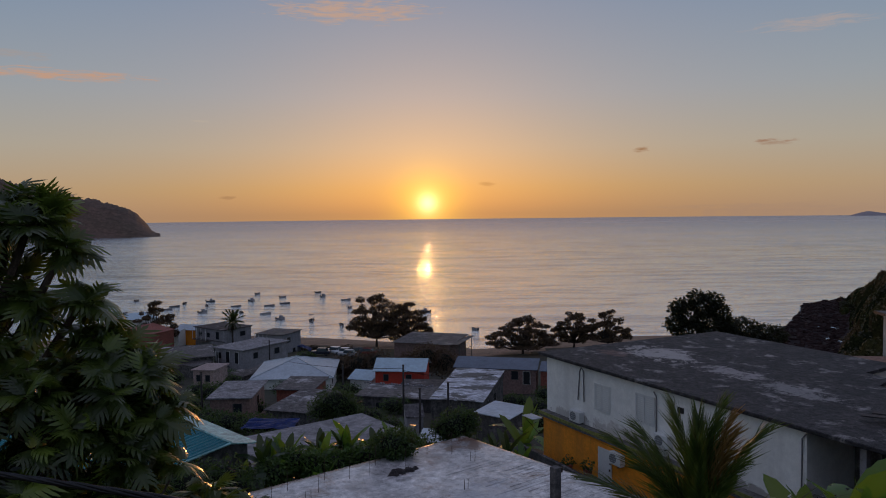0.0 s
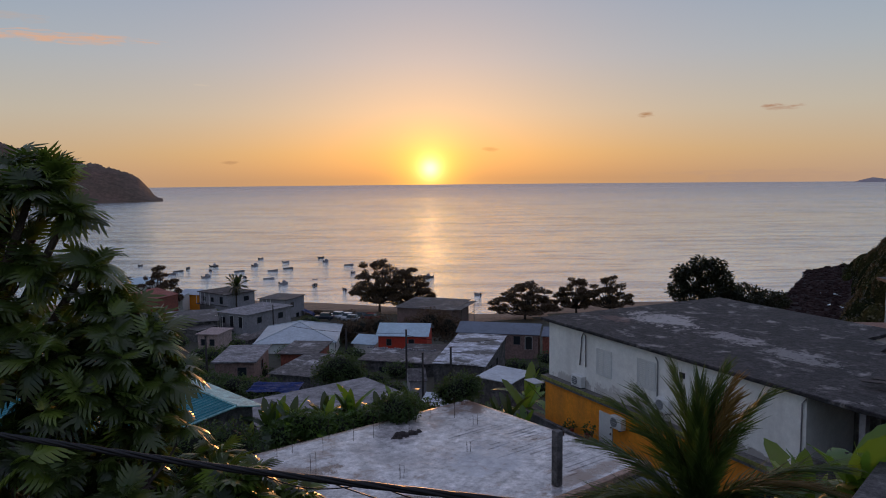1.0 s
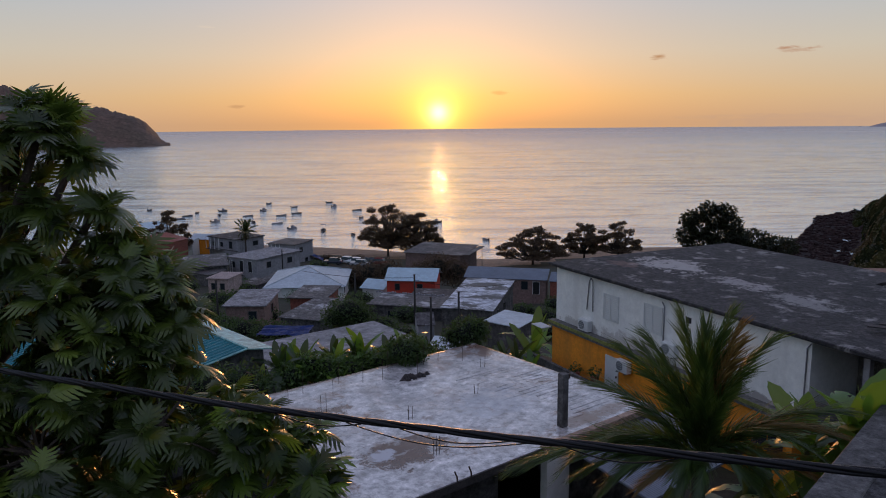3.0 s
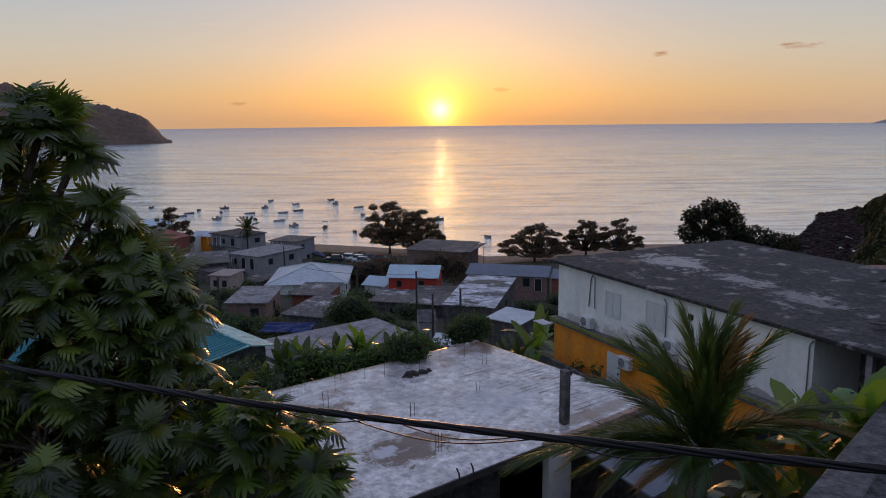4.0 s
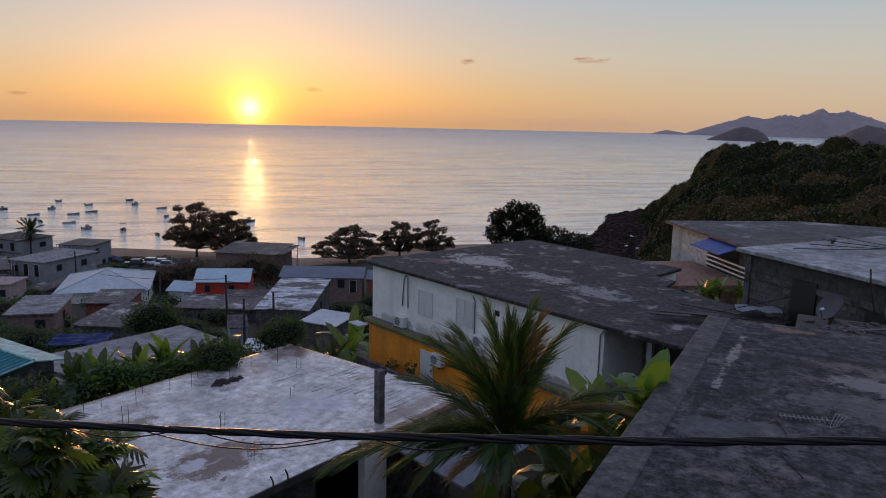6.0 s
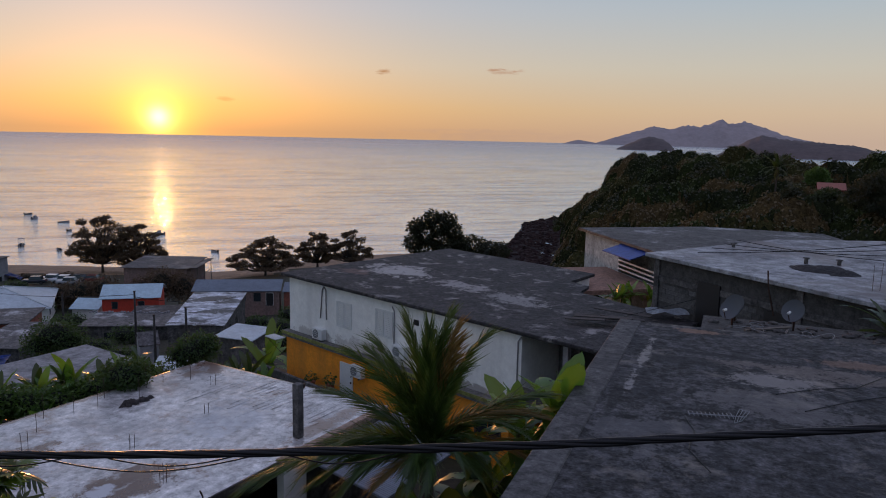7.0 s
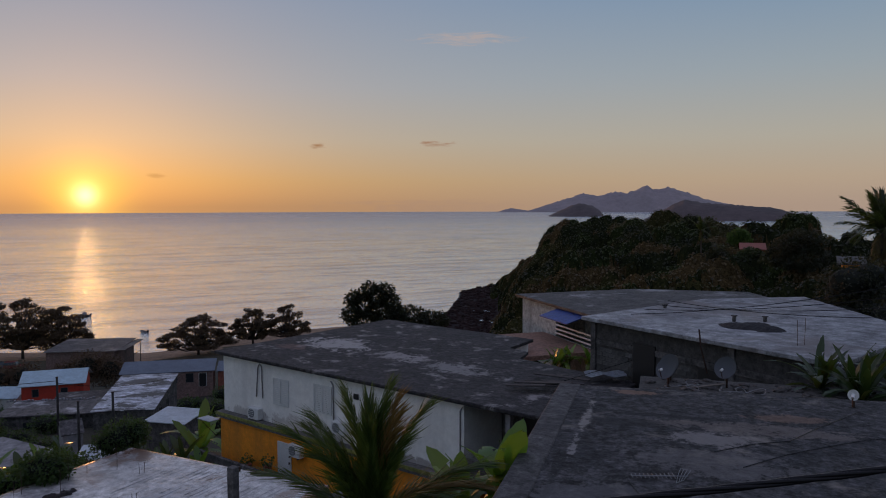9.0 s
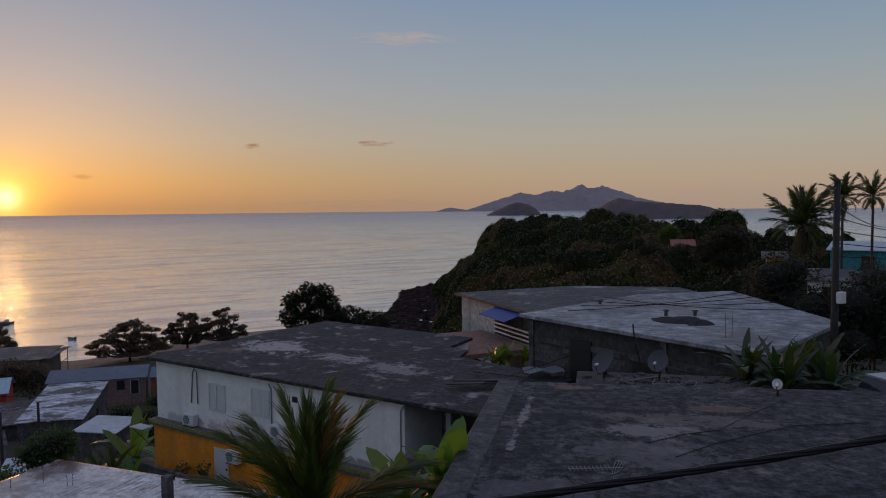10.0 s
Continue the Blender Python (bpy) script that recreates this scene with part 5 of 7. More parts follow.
def palm(name, x, y, z, height, fronds, length, leaflets, label, lean=(0.0, 0.0), group="", dry=2, seed=3, trunk=0.16, thick=1.0, plan=(), near=False):
    rng = np.random.default_rng(seed)
    t = thing(name, x, y, z, 0, label, "palm tree", group)
    top = Vector((lean[0], lean[1], height))
    bm = tube([(0, 0, -0.5), (lean[0] * 0.3, lean[1] * 0.3, height * 0.4), (lean[0] * 0.75, lean[1] * 0.75, height * 0.8), top], [trunk * 1.3, trunk, trunk * 0.85, trunk * 0.8], 9)
    part("trunk", bm, BARK, t, smooth=True)
    variants = []
    for k, droop in enumerate((0.35, 0.7, 1.1, 1.6, 1.4, 0.35, 0.9)):
        # kind 5 is a green frond; the sun on it is painted as dry gold
        faded = k in (4, 5)
        v, f = frond_mesh(length, leaflets, droop, length * (0.27 if near else 0.26), seed * 10 + k, thick, *((0.44, 0.04, 0.5) if near else ()))
        me = bpy.data.meshes.new("dry_frond" if faded else "frond")
        me.from_pydata(v, [], f)
        me.materials.append((DRYLITPALM if faded else PALMLEAF) if near else (FARDRY if faded else FARPALM))
        variants.append(me)
    for turn, lift, kind, size in plan:
        ob = new("dry_frond" if kind in (4, 5) else "frond", variants[kind])
        ob.parent = t
        ob.matrix_basis = Matrix.Translation(top) @ pose(0, 0, 0, 0, 0, turn) @ pose(0, 0, 0, lift, 0, 0) @ pose(0, 0, 0, 0, rng.normal() * 18, 0) @ Matrix.Scale(size, 4)
    for i in range(0 if plan else fronds):
        k = i / max(fronds - 1, 1)
        lift = 84 - 104 * (k ** 1.05) + rng.normal() * 6
        turn = i * 137.5 + rng.normal() * 9
        if i >= fronds - dry:
            lift -= 38
        size = (0.72 + 0.28 * math.sin(math.pi * min(1.0, 0.25 + k))) * (0.9 + 0.2 * rng.random())
        me = variants[4] if i >= fronds - dry else variants[min(3, int(k * 4 * 0.999))]
        ob = new("dry_frond" if me is variants[4] else "frond", me)
        ob.parent = t
        ob.matrix_basis = Matrix.Translation(top) @ pose(0, 0, 0, 0, 0, turn) @ pose(0, 0, 0, lift, 0, 0) @ pose(0, 0, 0, 0, rng.normal() * 14, 0) @ Matrix.Scale(size, 4)
    return t


def banana_leaf_mesh(length, width, droop, tear, seed):
    rng = np.random.default_rng(seed)
    v, f = [], []
    n = 14
    for i in range(n + 1):
        k = i / n
        a = droop * k
        y, z = length * math.sin(a) / max(droop, 0.05), length * (math.cos(a) - 1) / max(droop, 0.05)
        w = width * (math.sin(math.pi * min(1.0, 0.06 + k * 0.95)) ** 0.55)
        if i in (0, n):
            w *= 0.3
        j = 0.02 * rng.normal()
        v.extend([(-w, y + j, z + 0.10 * w), (-w * 0.5, y, z + 0.14 * w), (0, y, z), (w * 0.5, y, z + 0.14 * w), (w, y - j, z + 0.10 * w)])
    for i in range(n):
        for q in range(4):
            if tear and q in (0, 3) and rng.random() < tear:
                a, b, c, d = i * 5 + q, i * 5 + q + 1, i * 5 + 6 + q, i * 5 + 5 + q
                f.append((a, b, d) if q == 0 else (a, b, c))
            else:
                f.append((i * 5 + q, i * 5 + q + 1, i * 5 + 6 + q, i * 5 + 5 + q))
    return v, f


BANANA, BANANA_DARK = [], []
for k, (ln, wd, dr, te) in enumerate(((1.8, 0.24, 0.6, 0.2), (1.9, 0.23, 1.2, 0.45), (2.0, 0.22, 1.8, 0.6), (1.5, 0.22, 0.25, 0.0))):
    bv, bf = banana_leaf_mesh(ln, wd, dr, te, k)
    me = bpy.data.meshes.new("leaf")
    me.from_pydata(bv, [], bf)
    me.materials.append(BANANALEAF)
    me.shade_smooth()
    BANANA.append(me)
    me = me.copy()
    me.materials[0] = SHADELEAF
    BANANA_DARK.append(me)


def banana(x, y, z, size, seed, label="banana plant with broad torn green leaves", leaves=8, height=1.6, dark=False, wide=1.0):
    rng = np.random.default_rng(seed)
    t = thing("banana_plant", x, y, z, rng.random() * 360, label, "banana plant", "banana plants")
    part("stem", tube([(0, 0, -0.4), (0.02, 0, height * 0.5 * size), (0, 0, height * size)], [0.11 * size, 0.09 * size, 0.06 * size], 7), surf("banana_stem", (0.10, 0.13, 0.05), (0.07, 0.08, 0.04), 2, 0.6) if "banana_stem" not in bpy.data.materials else bpy.data.materials["banana_stem"], t, smooth=True)
    for i in range(leaves):
        k = i / leaves
        ob = new("leaf", (BANANA_DARK if dark else BANANA)[3 if i == 0 else min(2, int(k * 3.2))])
        ob.parent = t
        ob.matrix_basis = Matrix.Translation((0, 0, height * size * (1.0 - 0.1 * k))) @ pose(0, 0, 0, 0, 0, i * 137.5 + rng.normal() * 15) @ pose(0, 0, 0, 82 - 62 * k + rng.normal() * 6, rng.normal() * 10, 0) @ Matrix.Scale(size * (0.85 + 0.3 * rng.random()), 4) @ Matrix.Diagonal((wide, 1.0, 1.0, 1.0))
    return t


breadfruit()
palm("coconut_palm", 4.31, 12.25, 21.5, 6.54, 0, 2.6, 120, "young coconut palm with arching fronds, some dry, some coloured sunlit gold", (0.03, 0.0), seed=5, thick=0.95, near=True, plan=((-81, 93, 0, 1.04), (78, 91, 0, 1.01), (-12, 92, 0, 0.95), (146, 96, 1, 0.91), (-142, 89, 5, 0.98), (-153, 84, 5, 0.94), (-114, 87, 1, 1.02), (-151, 83, 1, 0.88), (57, 86, 1, 0.94), (76, 75, 1, 1.01), (96, 88, 2, 0.83), (76, 60, 2, 0.94), (66, 49, 3, 0.74), (82, 45, 3, 1.1), (82, 21, 6, 1.3), (97, 39, 3, 1.03), (107, 35, 3, 0.84), (132, 32, 4, 0.61), (-116, 63, 4, 1.03), (-108, 56, 6, 1.02), (-130, 68, 3, 0.93), (-116, 61, 3, 1.04), (-132, 47, 4, 0.87), (-150, 51, 3, 0.74), (-2, 70, 2, 0.67), (-51, 66, 2, 0.71), (167, 55, 3, 0.68), (147, 70, 0, 0.52), (170, 75, 0, 0.79), (131, 72, 1, 0.71), (-170, 74, 1, 0.74), (150, 51, 3, 0.59), (-176, 63, 3, 0.72), (117, 46, 3, 0.78), (112, 48, 3, 0.58), (115, 63, 3, 0.36), (163, 48, 3, 0.71), (177, 48, 3, 0.74), (-166, 51, 3, 0.71), (-144, 61, 3, 0.83), (87, 21, 6, 0.89), (-175, 96, 0, 0.9), (29, 94, 0, 0.89), (-37, 81, 0, 0.69), (66, 79, 1, 0.88)))
banana(6.95, 11.9, 26.8, 0.75, 11, "tall banana plant with bright green backlit leaves", 12, 2.4, wide=1.6)
banana(6.3, 12.4, 26.4, 0.75, 17, "banana plant with torn green leaves", 10, 2.4, wide=1.4)
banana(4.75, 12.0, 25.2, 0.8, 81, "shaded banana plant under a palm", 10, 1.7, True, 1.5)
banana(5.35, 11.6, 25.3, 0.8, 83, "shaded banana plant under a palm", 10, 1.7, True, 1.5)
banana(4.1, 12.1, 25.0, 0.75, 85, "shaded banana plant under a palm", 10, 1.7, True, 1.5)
banana(5.6, 12.2, 26.0, 0.8, 12)
banana(7.0, 13.4, 26.0, 0.85, 13)
banana(4.0, 11.4, 25.0, 0.8, 15)
for i, (bx, by, sz) in enumerate(((3.6, 40.5, 1.1), (4.6, 42.0, 1.25), (2.6, 39.0, 0.9), (5.2, 45.5, 1.5), (3.0, 43.0, 1.0), (4.2, 38.2, 0.9))):
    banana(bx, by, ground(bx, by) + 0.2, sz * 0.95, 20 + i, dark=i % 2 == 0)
for i in range(22):
    k = i / 21
    bx, by = -7.6 + 5.2 * k + 0.5 * RNG.normal(), 28.4 + 2.6 * k + 0.7 * RNG.normal()
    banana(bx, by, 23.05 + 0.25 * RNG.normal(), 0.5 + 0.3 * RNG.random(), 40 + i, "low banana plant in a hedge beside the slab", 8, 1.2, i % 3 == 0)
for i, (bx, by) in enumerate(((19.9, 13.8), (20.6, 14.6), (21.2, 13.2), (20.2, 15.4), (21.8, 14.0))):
    banana(bx, by, 27.2, 0.95, 70 + i, "green plant with long arching leaves in a shaded tone behind a low roof", 20, 1.15, True, 0.6)
for i in range(4):
    banana(22.3 + 0.7 * i, 33.2 + 0.4 * RNG.normal(), 24.72, 0.62, 80 + i, "bright young banana plant in a roof court", 9, 1.0)

bush("bush", -2.1, 28.7, 24.35, [(0, 0, 0.55, 0.85, 0.7, 0.6), (0.4, 0.2, 0.4, 0.6, 0.5, 0.45)], 2600, 0.13, BUSHLEAF, "dense round dark green bush on the slab's edge", group="bushes")
bush("bush", 0.6, 32.2, 23.9, [(0, 0, 0.75, 0.95, 0.8, 0.75), (-0.6, 0.1, 0.5, 0.6, 0.5, 0.5), (0.5, 0, 0.9, 0.5, 0.5, 0.5)], 2800, 0.13, BUSHLEAF, "tall untidy bush behind the slab's corner", group="bushes")
bush("bush", -7.5, 25.9, 23.2, [(0, 0, 0.9, 1.0, 0.8, 0.75), (-1.2, 0.2, 0.8, 0.8, 0.7, 0.7), (-2.4, 0.3, 0.9, 0.9, 0.8, 0.8)], 3800, 0.13, BUSHLEAF, "thick green hedge bush beside a pale slab", group="bushes")
hedge = [(-2.6 + 0.72 * i, -1.5 + 0.42 * i + 0.3 * math.sin(i * 2.1), 0.6 + 0.2 * math.sin(i * 1.3), 0.75, 0.6, 0.55) for i in range(8)]
bush("hedge", -4.0, 29.4, 23.5, hedge, 7000, 0.16, HEDGELEAF, "overgrown hedge of shrubs along the slab house", "hedge")
bush("bush", -10.3, 69.2, 14.2, [(0, 0, 1.9, 2.1, 1.6, 1.6), (1.1, 0, 1.4, 1.6, 1.3, 1.2), (-1.2, 0, 1.2, 1.5, 1.3, 1.1)], 4200, 0.22, BUSHLEAF, "round dark bush between tin roofs", group="bushes")
bush("bush", -2.0, 123, 6.0, [(-3.4, 1, 2.6, 2.4, 2, 2.2), (-0.6, 0, 3.6, 2.8, 2, 2.6), (2.4, -0.5, 3.0, 2.4, 2, 2.4)], 6500, 0.32, DARKLEAF, "dark bank of bushes behind the red house", group="bushes")
bush("bush", -27.0, 167.5, 2.2, [(-6.0, 0.5, 0.7, 2.2, 1.2, 0.9), (-2.5, 0, 0.9, 2.4, 1.2, 1.1), (1.2, 0.3, 0.7, 2.2, 1.2, 0.9), (4.8, 0, 0.9, 2.2, 1.2, 1.0)], 3000, 0.34, DARKLEAF, "low dark scrub along the top of the beach", group="bushes")
bush("bush", -13.5, 122.5, 6.3, [(-4.0, 1.5, 1.8, 2.6, 2, 1.9), (-0.8, 0, 2.4, 2.8, 2, 2.2), (2.6, -0.5, 2.8, 2.6, 2, 2.3)], 6000, 0.32, DARKLEAF, "dark bank of bushes beside parked cars", group="bushes")
for i in range(49):
    bx, by = ((-14.5, 58.0), (-18, 57), (-21, 60), (-12, 52.5), (-9, 60), (-5, 56), (-2, 52), (1.5, 50), (-24, 70), (-30, 84), (-22, 100), (1, 95), (9, 72), (12, 60), (-11, 47), (-14, 44), (2, 46), (-17, 50), (-28, 92), (-33, 98), (-20, 120), (-27, 126), (14, 100), (18, 118), (22, 140), (30, 150), (-33.5, 112), (-30.5, 101), (-44, 116), (-36, 120), (-31, 128), (-47, 142), (-28, 146), (-22.5, 82), (-27.5, 73.5), (-6, 86), (-8.5, 76), (-5.5, 68), (8.5, 92), (11, 84), (-39, 150), (-52, 160), (-24.5, 74.6), (-21.5, 72.4), (-18.5, 70.0), (-26.5, 76.0), (-16, 86), (-31, 96), (-14, 102))[i]
    bush("bush", bx, by, ground(bx, by), [(0, 0, 1.0, 1.7, 1.4, 1.1), (1.3, 0.3, 0.9, 1.2, 1.1, 0.9)], 1100, 0.24, BUSHLEAF, "green shrub among the village houses", group="bushes")

def tiers(height, width, levels, seed, lopsided=0.0):
    """Flat clumps in storeys round a leaning axis, wide below and narrow above, with air between them."""
    rng = np.random.default_rng(seed)
    out = []
    for i in range(levels):
        k = i / (levels - 1)
        z = height * (0.36 + 0.60 * k)
        reach = 1.06 * width * math.sqrt(max(0.10, 1.0 - 0.90 * k ** 2.2))
        n = max(5, int(round(17 * (1 - 0.55 * k))))
        for q in range(n):
            a = q * math.tau / n + i * 0.9 + rng.normal() * 0.25
            d = reach * (0.35 + 0.62 * rng.random() ** 0.7)
            r = width * (0.11 + 0.13 * rng.random()) * (1 - 0.2 * k)
            out.append((d * math.cos(a) + lopsided * k, d * math.sin(a) * 0.7, z + height * 0.05 * rng.normal(), r, r * 0.8, height * (0.022 + 0.022 * rng.random())))
    return out


for ax, ay, az_, hh, ww, lv, lops, what in ((-16.2, 178.0, 1.6, 12.4, 6.6, 7, 0.2, "spreading almond tree on the beach, dark against the water"), (-8.6, 178.4, 1.6, 10.4, 6.0, 6, -0.4, "lower almond tree with flat layered branches by the water"), (18.0, 164.0, 1.8, 8.4, 7.2, 5, 0.4, "layered almond tree with flat tiers of leaves"), (30.5, 169.0, 2.2, 8.0, 5.4, 4, 0.3, "almond tree with thin flat tiers near the shore"), (38.0, 167.5, 2.4, 8.4, 4.8, 4, -0.4, "slender tiered almond tree near the shore"), (-67.5, 172.5, 3.0, 10.4, 4.6, 4, -0.6, "dark tiered tree behind a tin-roofed house")):
    broadleaf("almond_tree", ax, ay, az_, tiers(hh, ww, lv, int(hh * 10), lops), int(900 * ww * lv ** 0.5), 0.42, DARKLEAF, 0.28, what, group="beach trees")
broadleaf("mango_tree", 26.7, 75.6, 13.0, [(-2.2, 0, 11.0, 0.8, 0.9, 1.0), (-1.2, 0.2, 10.4, 1.2, 1.2, 1.4), (-0.3, 0, 12.1, 0.8, 0.8, 0.7), (0.5, 0, 11.2, 1.1, 1.2, 1.2), (1.5, 0, 11.7, 0.9, 0.9, 0.9), (2.3, 0.3, 10.2, 1.0, 1.1, 1.2), (-2.5, 0, 9.4, 1.0, 1.0, 0.9), (0.9, 0, 9.4, 1.5, 1.4, 1.3), (-0.8, 0, 8.4, 1.9, 1.6, 1.2), (2.9, 0, 8.8, 0.9, 0.9, 0.9)], 6500, 0.38, WOODDARK, 0.24, "rounded leafy tree rising behind a flat roof")
broadleaf("mango_tree", 31.5, 77.0, 13.0, [(0, 0, 8.3, 2.4, 1.8, 1.3), (2.8, 0, 7.9, 2.0, 1.6, 1.0), (-1.6, 0, 7.9, 1.8, 1.4, 1.2)], 4500, 0.34, WOODDARK, 0.2, "low leafy tree beside a taller one")
palm("small_palm", 29.8, 76.0, 13.0, 9.6, 11, 1.3, 16, "small palm among leafy trees", seed=8, dry=0, trunk=0.1, thick=2.5)
palm("beach_palm", -49.2, 170.5, 3.2, 6.0, 26, 3.2, 22, "coconut palm standing between grey village houses", seed=9, dry=2, thick=3.5)
for i, (px, py, pz, hh, ln) in enumerate(((51.5, 34.8, 22.5, 9.5, 3.4), (57.8, 35.6, 22.0, 12.3, 2.3), (62.4, 35.8, 21.5, 12.9, 2.1))):
    palm("coconut_palm", px, py, pz, hh, (34, 24, 20)[i], ln, 30, ("coconut palm with ragged hanging dry fronds", "tall coconut palm against the evening sky", "tall coconut palm with a round even crown")[i], seed=14 + i, dry=(9, 2, 1)[i], thick=2.2, trunk=0.12)


def woods(name, label):
    """A closed canopy over the point and the slope: crowns of lumpy domes, each tree with a tone of its own."""
    n = 1050
    az = RNG.uniform(28.7, 66, n)
    r = np.sqrt(RNG.uniform(40.0 ** 2, 330.0 ** 2, n))
    r = np.where((az < 49) & (r < 60), 60 + 60 * RNG.random(n), r)
    big = np.clip((r - 55) / 70, 0, 1) * np.clip((az - 28.9) / 4.2, 0.14, 1)
    low = np.where((az > 49) & (r < 100), 0.6, 1.0)
    tx, ty = r * np.sin(np.radians(az)), r * np.cos(np.radians(az))
    tw = (1.8 + 2.7 * big) * (0.6 + 0.8 * RNG.random(n))
    th = tw * RNG.uniform(0.8, 1.55, n)
    stem = 4.2 * big * RNG.random(n) ** 1.6 * low
    tone = RNG.choice(4, n, p=(0.34, 0.28, 0.18, 0.20))
    # each dome carries smaller lumps
    k = 5
    a, q = RNG.uniform(0, math.tau, (n, k)), np.sqrt(RNG.uniform(0.1, 0.9, (n, k)))
    q[:, 0] = 0
    first = np.arange(k) == 0
    cx = (tx[:, None] + tw[:, None] * q * np.cos(a)).ravel()
    cy = (ty[:, None] + tw[:, None] * q * np.sin(a)).ravel()
    cw = (tw[:, None] * np.where(first, 0.95, RNG.uniform(0.32, 0.5, (n, k)))).ravel()
    ch = (th[:, None] * np.where(first, 0.85, 0.4)).ravel()
    base = (stem[:, None] + th[:, None] * np.where(first, 0.0, 0.72 * np.sqrt(1 - 0.9 * q ** 2))).ravel()

    ga, gr = np.meshgrid(np.arange(28.4, 66, 0.18), np.arange(40, 336, 1.0))
    gx, gy = (gr * np.sin(np.radians(ga))).ravel(), (gr * np.cos(np.radians(ga))).ravel()
    top, owner = np.zeros(len(gx)), np.zeros(len(gx), dtype=int)
    for b in range(0, len(gx), 1500):
        px, py = gx[b:b + 1500], gy[b:b + 1500]
        near = np.abs(np.hypot(cx, cy) - np.hypot(px, py).mean()) < 12 + np.ptp(np.hypot(px, py))
        d2 = ((px[:, None] - cx[near]) ** 2 + (py[:, None] - cy[near]) ** 2) / cw[near] ** 2
        z = np.where(d2 < 1, base[near] + ch[near] * np.sqrt(np.clip(1 - d2, 0, 1)), 0.0)
        top[b:b + 1500] = np.max(z, axis=1)
        owner[b:b + 1500] = np.nonzero(near)[0][np.argmax(z, axis=1)] // k
    top *= np.clip((ga.ravel() - 28.5) / 0.6, 0, 1)
    roof = top.reshape(ga.shape)
    gz = heights(gx, gy)
    shade = gz + 0.97 * top - 0.2 + np.clip(top, 0, 1) * RNG.normal(size=len(gx)) * 0.22
    shade = np.where((gz < 0.6) | ((ga.ravel() < 50) & (gr.ravel() < 62)), gz - 1.0, shade)
    cols = ga.shape[1]
    faces = [(j * cols + i, j * cols + i + 1, (j + 1) * cols + i + 1, (j + 1) * cols + i) for j in range(ga.shape[0] - 1) for i in range(cols - 1)]
    t = tagged(mesh(name, np.stack([gx, gy, shade], 1), faces, CANOPY[0]), label, "woods", kind="stuff")
    for leaf in CANOPY[1:]:
        t.data.materials.append(leaf)
    t.data.polygons.foreach_set("material_index", tone[owner[[q[0] for q in faces]]].astype(np.int32))
    m = 420000
    area = cw * (cw + 1.2 * ch) * np.where(np.repeat(r, k) < 62, 2.0, 1.0)
    which = RNG.choice(len(cw), m, p=area / area.sum())
    out = RNG.normal(size=(m, 3))
    out /= np.linalg.norm(out, axis=1, keepdims=True)
    out[:, 2] = np.abs(out[:, 2]) * 0.95 - 0.05
    reach = 0.97 + 0.16 * RNG.random(m)
    lx, ly = cx[which] + out[:, 0] * cw[which] * reach, cy[which] + out[:, 1] * cw[which] * reach
    lz = base[which] + out[:, 2] * ch[which] * reach
    la, lr = np.degrees(np.arctan2(lx, ly)), np.hypot(lx, ly)
    keep = (la > 28.6) & (la < 66) & ((la > 50) | (lr > 62))
    lx, ly, lz, which, out = lx[keep], ly[keep], lz[keep], which[keep], out[keep]
    lg = heights(lx, ly)
    row = np.clip(((np.hypot(lx, ly) - 40) / 1.0 + 0.5).astype(int), 0, ga.shape[0] - 1)
    col = np.clip(((np.degrees(np.arctan2(lx, ly)) - 28.4) / 0.18 + 0.5).astype(int), 0, ga.shape[1] - 1)
    keep = (lg > 0.7) & (lz > 0.9 * roof[row, col]) & (lz > 0.5)
    lx, ly, lz, lg, which, out = lx[keep], ly[keep], lz[keep], lg[keep], which[keep], out[keep]
    k2 = len(lx)
    out = out + RNG.normal(size=(k2, 3)) * 0.22
    way = np.cross(out, RNG.normal(size=(k2, 3))) - np.array([0, 0, 0.3])
    size = (0.26 + 0.24 * np.clip((np.hypot(lx, ly) - 50) / 100, 0, 1)) * (0.6 + 0.8 * RNG.random(k2))
    pos = np.stack([lx, ly, lg + lz], 1)
    mats = turned(pos, way, out, size)
    for c, leaf in enumerate((WOODDARK, WOODLEAF, WOODGREEN, WOODBROWN)):
        v, f = spread([(0, -0.5, 0), (0.36, 0.0, 0.08), (0, 0.55, -0.05), (-0.36, 0.0, 0.08)], SMALL_LEAF_F, mats[tone[which // k] == c])
        tagged(mesh("foliage", v, f, leaf, t), kind="stuff")


